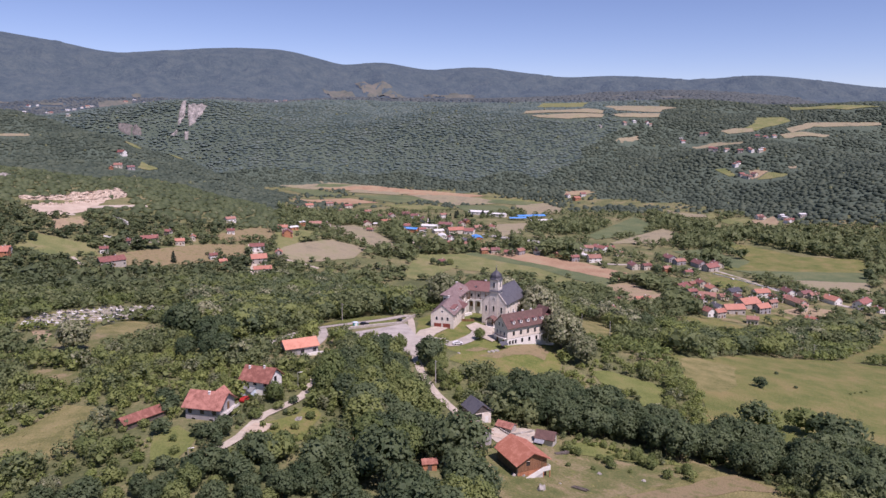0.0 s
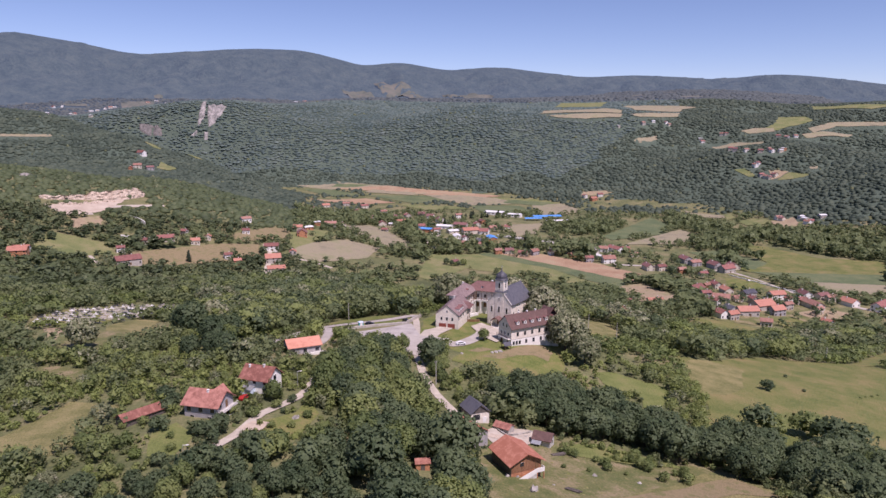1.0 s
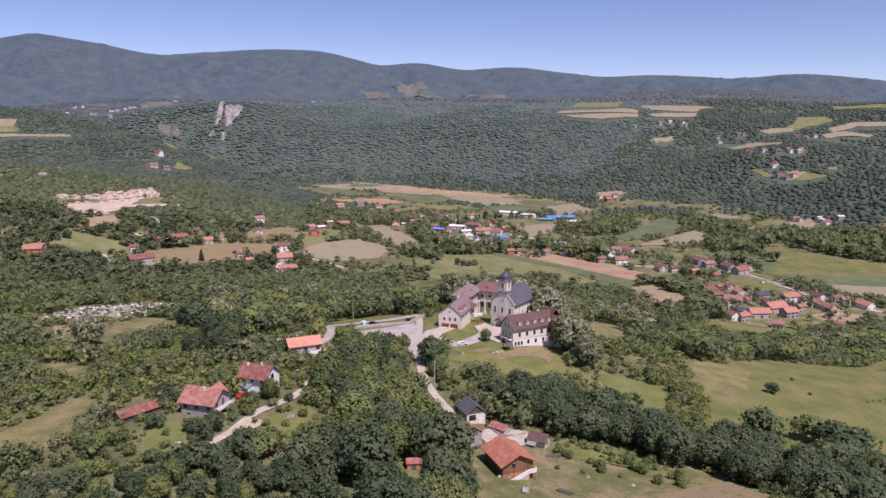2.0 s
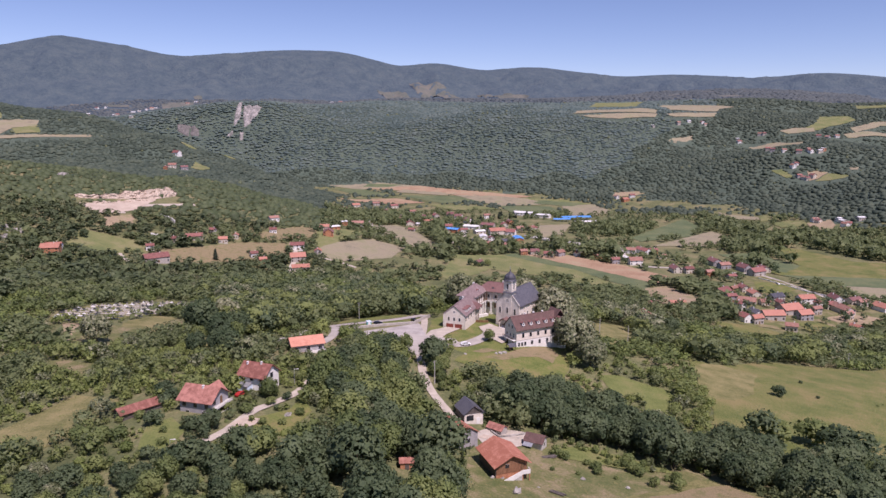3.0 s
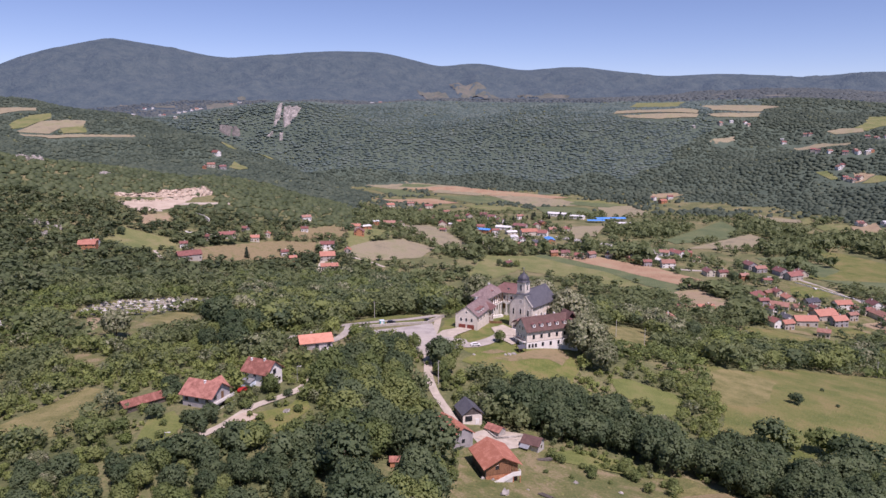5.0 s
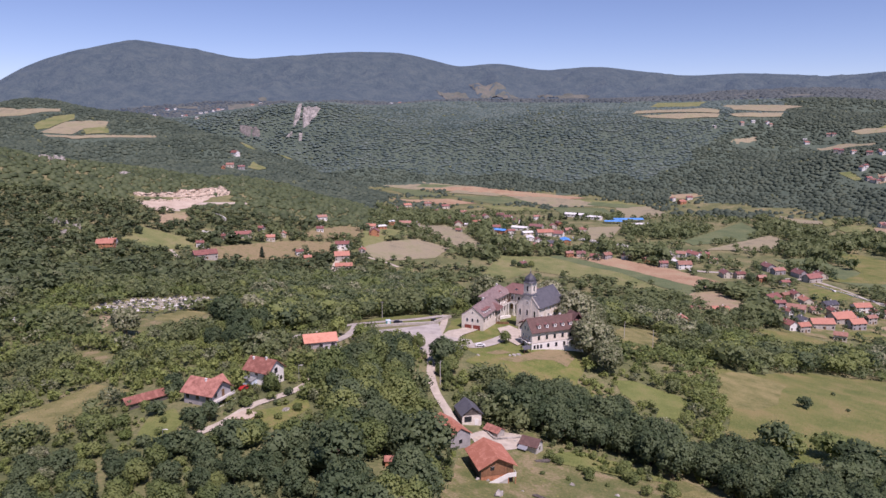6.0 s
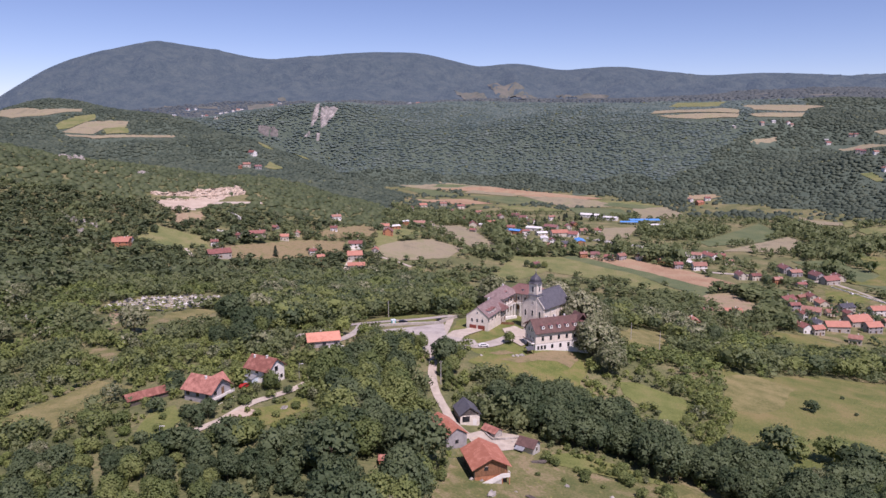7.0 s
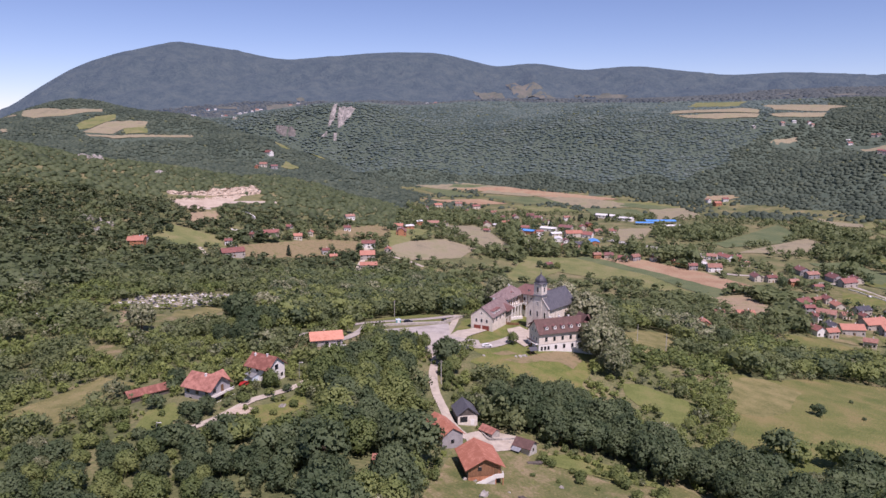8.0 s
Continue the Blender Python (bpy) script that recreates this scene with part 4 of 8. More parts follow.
def window_mesh(w, h):
    """A window one frame deep: surround, sill, mullion and dark pane, facing -y."""
    key = (round(w, 2), round(h, 2))
    if key not in window_cache:
        bm = bmesh.new()
        xs = (-w / 2 - 0.1, 0.0, w / 2 + 0.1)
        z0, z1 = -h / 2 - 0.1, h / 2 + 0.1
        f = [[bm.verts.new((x, y, z)) for x in xs] for y in (-0.06, 0.05) for z in (z0, z1)]
        front = [bm.faces.new((f[0][i], f[0][i + 1], f[1][i + 1], f[1][i])) for i in (0, 1)]
        for i in (0, 1):
            bm.faces.new((f[0][i], f[2][i], f[2][i + 1], f[0][i + 1]))
            bm.faces.new((f[1][i], f[1][i + 1], f[3][i + 1], f[3][i]))
        bm.faces.new((f[0][0], f[1][0], f[3][0], f[2][0]))
        bm.faces.new((f[0][2], f[2][2], f[3][2], f[1][2]))
        bmesh.ops.inset_individual(bm, faces=front, thickness=0.07, depth=-0.045)
        for g in front:
            g.material_index = 1
        bmesh.ops.recalc_face_normals(bm, faces=bm.faces[:])
        me = bpy.data.meshes.new("window")
        bm.to_mesh(me)
        bm.free()
        me.materials.append(WHITE)
        me.materials.append(PANE)
        window_cache[key] = me
    return window_cache[key]


def put_window(parent, x, y, z, side, w=1.0, h=1.3):
    """side: degrees by which the window is turned from facing -y."""
    ob = new("window", window_mesh(w, h))
    ob.parent = parent
    ob.matrix_local = pose(x, y, z, 0, 0, side)
    return ob


def thing(name, x, y, yaw, label, category, group="", z=None, sink=0.0):
    e = new(name)
    e.empty_display_size = 0.5
    e.matrix_world = pose(x, y, (ground_z(x, y) if z is None else z) - sink, 0, 0, yaw)
    return tagged(e, label, category, group)


def gable_walls(bm, L, W, H, rise, deep=3.0):
    prism(bm, [(-W / 2, -deep), (W / 2, -deep), (W / 2, H), (0, H + rise), (-W / 2, H)], -L / 2, L / 2)


def gable_roof(bm, L, W, H, rise, over=0.6, end=0.5, thick=0.18, lift=0.03):
    """Two slopes meeting in a ridge, with eaves."""
    k = rise / (W / 2)
    a = W / 2 + over
    z0, z1 = H - over * k + lift, H + rise + lift
    prism(bm, [(-a, z0), (0, z1), (a, z0), (a, z0 + thick), (0, z1 + thick * 1.15), (-a, z0 + thick)], -L / 2 - end, L / 2 + end)


def hip_roof(bm, L, W, H, rise, over=0.6, thick=0.18):
    a, b = L / 2 + over, W / 2 + over
    r = max(0.1, a - b)
    lo = [bm.verts.new(p) for p in ((-a, -b, H), (a, -b, H), (a, b, H), (-a, b, H))]
    up = [bm.verts.new(p) for p in ((-a, -b, H + thick), (a, -b, H + thick), (a, b, H + thick), (-a, b, H + thick))]
    r0, r1 = bm.verts.new((-r, 0, H + rise + thick)), bm.verts.new((r, 0, H + rise + thick))
    bm.faces.new(lo[::-1])
    for i in range(4):
        j = (i + 1) % 4
        bm.faces.new((lo[i], lo[j], up[j], up[i]))
    bm.faces.new((up[0], up[1], r1, r0))
    bm.faces.new((up[1], up[2], r1))
    bm.faces.new((up[2], up[3], r0, r1))
    bm.faces.new((up[3], up[0], r0))
    bmesh.ops.recalc_face_normals(bm, faces=bm.faces[:])


def add_chimney(e, x, y, z, h=1.3, s=0.55, mat=None):
    bm = bmesh.new()
    box(bm, x - s / 2, x + s / 2, y - s / 2, y + s / 2, z - 1.5, z + h)
    box(bm, x - s / 2 - 0.08, x + s / 2 + 0.08, y - s / 2 - 0.08, y + s / 2 + 0.08, z + h, z + h + 0.12)
    return part("chimney", bm, mat or WHITE, e)


def add_door(e, x, y, z, side, w=1.0, h=2.1, mat=None, label=""):
    bm = bmesh.new()
    box(bm, -w / 2, w / 2, -0.06, 0.05, 0, h)
    box(bm, -w / 2 - 0.1, -w / 2, -0.09, 0.05, 0, h + 0.1)
    box(bm, w / 2, w / 2 + 0.1, -0.09, 0.05, 0, h + 0.1)
    box(bm, -w / 2, w / 2, -0.09, 0.05, h, h + 0.1)
    ob = part("door", bm, mat or TIMBER, e, label)
    ob.matrix_local = pose(x, y, z, 0, 0, side)
    return ob


def window_row(e, L, W, z, n, sides=("f", "b"), w=1.0, h=1.3, gap=1.6):
    for s in sides:
        span = (L if s in "fb" else W) - gap
        for i in range(n):
            t = 0 if n == 1 else -span / 2 + span * i / (n - 1)
            if s == "f":
                put_window(e, t, -W / 2, z, 0, w, h)
            elif s == "b":
                put_window(e, t, W / 2, z, 180, w, h)
            elif s == "r":
                put_window(e, L / 2, t, z, 90, w, h)
            else:
                put_window(e, -L / 2, t, z, -90, w, h)


def village_house(x, y, L, yaw, style, group):
    """A plain rendered house with a pitched roof."""
    wide = L * rng.uniform(0.62, 0.8) if L < 16 else L * 0.5
    H = rng.uniform(3.4, 5.6) if style < 4 else rng.uniform(3.2, 5.0)
    rise = wide * rng.uniform(0.26, 0.34) if style < 5 else wide * 0.14
    wall = (WHITE, WHITE, CREAM, CREAM, PLASTER, GREY_STONE, BRICK)[rng.integers(7)]
    wall_word = {WHITE.name: "white", CREAM.name: "cream", PLASTER.name: "grey", GREY_STONE.name: "grey stone", BRICK.name: "bare brick"}[wall.name]
    if 490 < y < 900 and x > 120:
        L *= 1.14
    storeys = "two-storey" if H > 4.6 else "single-storey"
    name = "house" if style < 5 else "hall"
    e = thing(name, x, y, yaw, f"{wall_word} {storeys} {name} with a {ROOF_WORDS[style]} roof", name, group, z=float(range_z(np.array([x]), np.array([y]))[0]) if math.hypot(x, y) > 2600 else None)
    KEEP_CLEAR.append((x, y, L * 0.62))
    r = math.hypot(x, y)
    step = 6 if r < 1000 else 11
    KEEP_CLEAR.append((x - x / r * step, y - y / r * step, L * 0.55 + (0 if r < 1000 else 5)))
    bm = bmesh.new()
    gable_walls(bm, L, wide, H, rise)
    part("wall", bm, wall, e)
    bm = bmesh.new()
    gable_roof(bm, L, wide, H, rise)
    part("roof", bm, OLD_RED if style == 0 else ROOFS[style], e)
    if style < 5:
        add_chimney(e, L * 0.18, wide * 0.12, H + rise * 0.8)
    n = 2 if L < 11 else 3
    for lev in ((1.5, 4.2) if H > 4.6 else (1.6,)):
        window_row(e, L, wide, lev, n, ("f",), 1.1, 1.3, 3)
        window_row(e, L, wide, lev, 2, ("r", "l"), 1.0, 1.3, 3)
    add_door(e, L * 0.05, -wide / 2, 0, 0)


for group, rows in (("farms on the slope", FARMS), ("hillside hamlet", HAMLET), ("town centre", TOWN), ("houses by the bridge", STATION), ("lower village", LOWER),
                    ("lower village", LOWER_WEST), ("town centre", TOWN_EDGE), ("lower village", VILLAGE_EDGE), ("upland houses", UPLAND), ("upland houses", UPLAND_EAST), ("high village", HIGH_VILLAGE)):
    for row in rows:
        village_house(*row, group)
for k in range(16):
    a, r = radians(rng.uniform(-30.5, -22)), rng.uniform(2850, 3250)
    village_house(r * math.sin(a), r * math.cos(a), rng.uniform(12, 18), rng.uniform(-30, 110), int(rng.choice([0, 3, 6, 6])), "high village")


def dormer(e, x, y, z, w=1.3, h=1.45, depth=2.2, side=0, mat=None):
    bm = bmesh.new()
    prism(bm, [(-w / 2, 0), (w / 2, 0), (w / 2, h), (0, h + 0.4), (-w / 2, h)], -depth / 2, depth / 2)
    bmesh.ops.rotate(bm, verts=bm.verts[:], matrix=Matrix.Rotation(radians(90), 3, "Z"))
    d = part("dormer", bm, mat or WHITE, e)
    d.matrix_local = pose(x, y, z, 0, 0, side)
    bm = bmesh.new()
    prism(bm, [(-w / 2 - 0.2, h - 0.12), (0, h + 0.44), (w / 2 + 0.2, h - 0.12), (w / 2 + 0.2, h), (0, h + 0.56), (-w / 2 - 0.2, h)], -depth / 2 - 0.15, depth / 2)
    bmesh.ops.rotate(bm, verts=bm.verts[:], matrix=Matrix.Rotation(radians(90), 3, "Z"))
    part("dormer_roof", bm, ROOFS[2], d)
    ob = new("window", window_mesh(0.35, 0.55))
    ob.parent = d
    ob.matrix_local = pose(0, -depth / 2, 0.85)
    return d


MON_AXIS = 59.0
arch_cache = {}


def arch_mesh(w, h, mat):
    """An opening with a round head: raised stone surround and a recessed dark filling, facing -y."""
    key = (round(w, 2), round(h, 2), mat.name)
    if key not in arch_cache:
        bm = bmesh.new()
        spring = h - w / 2

        def ring(grow, y):
            r = w / 2 + grow
            pts = [(-r, -grow)] + [(-r * math.cos(a), spring + r * math.sin(a)) for a in [math.pi * k / 8 for k in range(9)]] + [(r, -grow)]
            return [bm.verts.new((px, y, pz)) for px, pz in pts]
        back, outer, inner, deep = ring(0.16, 0.04), ring(0.16, -0.08), ring(0.0, -0.08), ring(0.0, -0.015)
        for a, b in ((back, outer), (outer, inner), (inner, deep)):
            for k in range(len(a)):
                n = (k + 1) % len(a)
                bm.faces.new((a[k], a[n], b[n], b[k]))
        bm.faces.new(deep).material_index = 1
        bmesh.ops.recalc_face_normals(bm, faces=bm.faces[:])
        me = bpy.data.meshes.new("arched_window")
        bm.to_mesh(me)
        bm.free()
        me.materials.append(WHITE)
        me.materials.append(mat)
        arch_cache[key] = me
    return arch_cache[key]


def put_arch(parent, x, y, z, side, w, h, mat=None, name="arched_window"):
    ob = new(name, arch_mesh(w, h, mat or PANE))
    ob.parent = parent
    ob.matrix_local = pose(x, y, z, 0, 0, side)
    return ob


def ridge_cap(e, L, z, x=0.0, y=0.0, turn=0, mat=None):
    """Half-round ridge tiles along a ridge."""
    bm = bmesh.new()
    prism(bm, [(-0.26, -0.08), (0.26, -0.08), (0.16, 0.1), (0, 0.16), (-0.16, 0.1)], -L / 2, L / 2)
    ob = part("ridge_cap", bm, mat or LODGE_TILES, e)
    ob.matrix_local = pose(x, y, z, 0, 0, turn)
    return ob


def gutter(e, L, y, z, x=0.0, turn=0):
    bm = bmesh.new()
    prism(bm, [(-0.09, 0.0), (-0.07, -0.1), (0.07, -0.1), (0.09, 0.0)], -L / 2, L / 2)
    ob = part("gutter", bm, GREY_WOOD, e, "dark metal gutter")
    ob.matrix_local = pose(x, y, z, 0, 0, turn)


def lodge():
    L, W, H, rise = 26.0, 9.6, 8.3, 4.5
    d = Vector((math.cos(radians(31)), math.sin(radians(31))))
    n = Vector((-d.y, d.x))
    c = Vector((31.0, 295.4)) + d * (L / 2) + n * (W / 2)
    KEEP_CLEAR.append((c.x - d.x * 8, c.y - d.y * 8, 9))
    KEEP_CLEAR.append((c.x + d.x * 6, c.y + d.y * 6, 9))
    e = thing("monastery_lodge", c.x, c.y, 31, "long pale stone monastery lodge with maroon dormer roof", "lodge", z=53.0)
    bm = bmesh.new()
    gable_walls(bm, L, W, H, rise, 4)
    part("wall", bm, STONE, e)
    bm = bmesh.new()
    box(bm, -L / 2 - 0.1, L / 2 + 0.1, -W / 2 - 0.1, W / 2 + 0.1, -4, 3.1)
    part("plinth_storey", bm, WHITE, e, "white rendered ground storey")
    bm = bmesh.new()
    box(bm, -L / 2 - 0.16, L / 2 + 0.16, -W / 2 - 0.16, W / 2 + 0.16, 3.1, 3.3)
    part("string_course", bm, GREY_STONE, e, "grey stone string course")
    bm = bmesh.new()
    gable_roof(bm, L, W, H, rise, 0.7, 0.5)
    part("roof", bm, LODGE_TILES, e)
    ridge_cap(e, L + 0.8, H + rise + 0.2)
    gutter(e, L + 0.8, -W / 2 - 0.75, H - 0.62)
    bm = bmesh.new()
    box(bm, -L / 2 - 3.4, -L / 2, -W / 2 - 1.4, W / 2 + 2.0, -4, 0.06)
    part("apron", bm, WHITE, e, "pale paved apron round the door")
    for i in range(3):
        put_window(e, -L / 2 + 1.3 + i * 1.6, -W / 2 - 0.1, 1.5, 0, 0.85, 1.5)
    for i in range(5):
        put_window(e, -L / 2 + 8.0 + i * 4.0, -W / 2 - 0.1, 1.6, 0, 0.95, 1.6)
    for i in range(6):
        put_window(e, -L / 2 + 3.4 + i * 3.9, -W / 2, 5.3, 0, 0.95, 1.7)
    for z, n_ in ((5.0, 3), (8.6, 2)):
        for i in range(n_):
            put_arch(e, -L / 2, (i - (n_ - 1) / 2) * 2.6, z - 0.8, -90, 0.9, 1.7)
    for y in (-2.4, 2.2):
        put_arch(e, -L / 2 - 0.1, y, 0.1, -90, 1.6, 2.6, TIMBER, "doorway")
    bm = bmesh.new()
    box(bm, -L / 2 - 1.5, -L / 2, -W / 2 + 0.4, W / 2 - 0.4, 3.2, 3.4)
    bal = part("balcony", bm, WHITE, e)
    for i in range(12):
        bm = bmesh.new()
        y = -W / 2 + 0.5 + i * (W - 1.0) / 11
        box(bm, -L / 2 - 1.46, -L / 2 - 1.38, y - 0.05, y + 0.05, 3.4, 4.3)
        part("baluster", bm, TIMBER, bal)
    bm = bmesh.new()
    box(bm, -L / 2 - 1.5, -L / 2 - 1.34, -W / 2 + 0.4, W / 2 - 0.4, 4.3, 4.4)
    part("handrail", bm, TIMBER, bal)
    for i in range(6):
        dormer(e, -L / 2 + 3.8 + i * 3.9, -W / 2 + 1.5, H + 1.0, 1.35, 1.3)
    for x in (-5.5, -1.0, 3.6):
        add_chimney(e, x, 0.5, H + rise - 0.3, 1.0, 0.65, WHITE)
    # cross gable that closes the far end
    bm = bmesh.new()
    prism(bm, [(-2.6, H + 2.2), (0, H + rise + 1.0), (2.6, H + 2.2), (2.6, H + 2.4), (0, H + rise + 1.2), (-2.6, H + 2.4)], -W / 2 + 1.2, W / 2 - 1.2)
    bmesh.ops.rotate(bm, verts=bm.verts[:], matrix=Matrix.Rotation(radians(90), 3, "Z"))
    bmesh.ops.translate(bm, verts=bm.verts[:], vec=(L / 2 - 2.4, 0, 0))
    part("end_gable", bm, LODGE_TILES, e, "maroon cross gable at the end of the roof")


def church():
    ax = radians(MON_AXIS)
    d = Vector((math.cos(ax), math.sin(ax)))
    f = Vector((27.6, 328.0))
    L, W, H, rise = 23.0, 12.2, 11.5, 6.3
    c = f + d * (L / 2)
    KEEP_CLEAR.append((c.x, c.y, 13))
    e = thing("church", c.x, c.y, MON_AXIS, "pale stone church with slate roof and domed bell tower", "church", z=52.6)
    bm = bmesh.new()
    gable_walls(bm, L, W, H, rise, 4)
    part("wall", bm, STONE, e)
    bm = bmesh.new()
    box(bm, -L / 2 - 0.15, L / 2, -W / 2 - 0.15, W / 2 + 0.15, -4, 1.2)
    part("plinth", bm, GREY_STONE, e, "grey stone plinth")
    bm = bmesh.new()
    gable_roof(bm, L - 0.7, W, H, rise, 0.7, 0.0, 0.22)
    part("roof", bm, ROOFS[4], e)
    ridge_cap(e, L - 1, H + rise + 0.22, 0, 0, 0, ROOFS[4])
    for y in (-W / 2 - 0.72, W / 2 + 0.72):
        gutter(e, L - 0.7, y, H - 0.85)
    # raised coping of the west gable
    bm = bmesh.new()
    prism(bm, [(-W / 2 - 0.35, H - 0.5), (0, H + rise + 0.35), (W / 2 + 0.35, H - 0.5), (W / 2 + 0.35, H + 0.05), (0, H + rise + 0.85), (-W / 2 - 0.35, H + 0.05)], -L / 2 - 0.15, -L / 2 + 0.55)
    part("coping", bm, GREY_STONE, e, "grey stone gable coping")
    for y in (-W / 2, W / 2):
        for i in range(5):
            bm = bmesh.new()
            x = -L / 2 + 0.5 + i * (L - 1) / 4
            box(bm, x - 0.4, x + 0.4, y - 0.25, y + 0.25, -3, H - 1.2)
            part("buttress", bm, STONE, e)
    bm = bmesh.new()
    bmesh.ops.create_cone(bm, segments=14, radius1=4.4, radius2=4.4, depth=12, cap_ends=True, matrix=Matrix.Translation((L / 2, 0, 3.0)))
    part("apse", bm, STONE, e)
    bm = bmesh.new()
    bmesh.ops.create_cone(bm, segments=14, radius1=5.0, radius2=0.1, depth=2.6, cap_ends=True, matrix=Matrix.Translation((L / 2, 0, 10.2)))
    part("apse_roof", bm, ROOFS[4], e)
    # bell tower over the west front
    s, tx = 2.15, -L / 2 + 2.0
    bm = bmesh.new()
    box(bm, tx - s, tx + s, -s, s, -2, 22.4)
    tower = part("tower", bm, STONE, e)
    bm = bmesh.new()
    for z0, z1, g0, g1 in ((16.9, 17.5, 0.5, 0.05),):
        lo = [bm.verts.new((tx + a * (s + g0), b * (s + g0), z0)) for a, b in ((-1, -1), (1, -1), (1, 1), (-1, 1))]
        up = [bm.verts.new((tx + a * (s + g1), b * (s + g1), z1)) for a, b in ((-1, -1), (1, -1), (1, 1), (-1, 1))]
        bm.faces.new(lo[::-1])
        bm.faces.new(up)
        for k in range(4):
            bm.faces.new((lo[k], lo[(k + 1) % 4], up[(k + 1) % 4], up[k]))
    part("skirt_roof", bm, ROOFS[4], tower, "dark slate skirt below the belfry")
    for z in (16.6, 22.3):
        bm = bmesh.new()
        box(bm, tx - s - 0.22, tx + s + 0.22, -s - 0.22, s + 0.22, z, z + 0.32)
        part("cornice", bm, GREY_STONE, tower)
    bm = bmesh.new()
    prof = [(3.2, 22.62), (3.1, 22.9), (2.75, 23.3), (2.7, 23.8), (2.7, 24.3), (2.35, 25.0), (1.6, 25.8), (0.7, 26.5), (0.28, 27.1), (0.2, 27.5), (0.34, 27.75), (0.12, 28.0)]
    rings = [[bm.verts.new((tx + r * math.cos(a), r * math.sin(a), z)) for a in [math.pi / 4 * (k + 0.5) for k in range(8)]] for r, z in prof]
    for a, b in zip(rings, rings[1:]):
        for k in range(8):
            bm.faces.new((a[k], a[(k + 1) % 8], b[(k + 1) % 8], b[k]))
    bm.faces.new(rings[-1])
    bm.faces.new(rings[0][::-1])
    part("dome", bm, ROOFS[4], tower, "dark slate onion dome")
    bm = bmesh.new()
    box(bm, tx - 0.05, tx + 0.05, -0.05, 0.05, 27.9, 29.5)
    box(bm, tx - 0.05, tx + 0.05, -0.4, 0.4, 28.8, 28.92)
    part("cross", bm, METAL, tower)
    for side, (wx, wy) in ((-90, (tx - s, 0)), (0, (tx, -s)), (180, (tx, s)), (90, (tx + s, 0))):
        put_arch(tower, wx, wy, 18.6, side, 1.0, 2.7)
    put_arch(e, -L / 2 - 0.15, 0, 12.4, -90, 1.5, 1.7, GREY_STONE, "niche")
    put_arch(e, -L / 2 - 0.15, 0, 7.0, -90, 1.0, 2.8)
    for y in (-4.0, 4.0):
        put_arch(e, -L / 2, y, 6.6, -90, 1.0, 3.0)
    for i in range(4):
        for y, side in ((-W / 2, 0), (W / 2, 180)):
            put_arch(e, -L / 2 + 3.2 + i * (L - 1) / 4, y, 4.4, side, 0.9, 2.9)
    # gabled porch before the door
    px = -L / 2 - 2.2
    bm = bmesh.new()
    prism(bm, [(-2.5, 3.4), (-1.5, 4.6), (0, 5.3), (1.5, 4.6), (2.5, 3.4), (2.2, 3.3), (1.3, 4.3), (0, 4.9), (-1.3, 4.3), (-2.2, 3.3)], px - 1.9, px + 2.2)
    porch = part("porch_roof", bm, LODGE_TILES, e, "brown arched porch roof")
    for x in (px - 1.6, px + 0.4):
        for y in (-2.0, 2.0):
            bm = bmesh.new()
            bmesh.ops.create_cone(bm, segments=8, radius1=0.24, radius2=0.2, depth=5.6, cap_ends=True, matrix=Matrix.Translation((x, y, 0.7)))
            part("column", bm, STONE, porch)
    bm = bmesh.new()
    for i in range(4):
        box(bm, px - 2.0 - 0.4 * i, px + 2.2, -2.9 - 0.2 * i, 2.9 + 0.2 * i, -3, 0.5 - 0.17 * i)
    part("steps", bm, WHITE, e, "pale stone steps")
    put_arch(e, -L / 2 - 0.16, 0, 0.5, -90, 1.9, 3.0, TIMBER, "doorway")


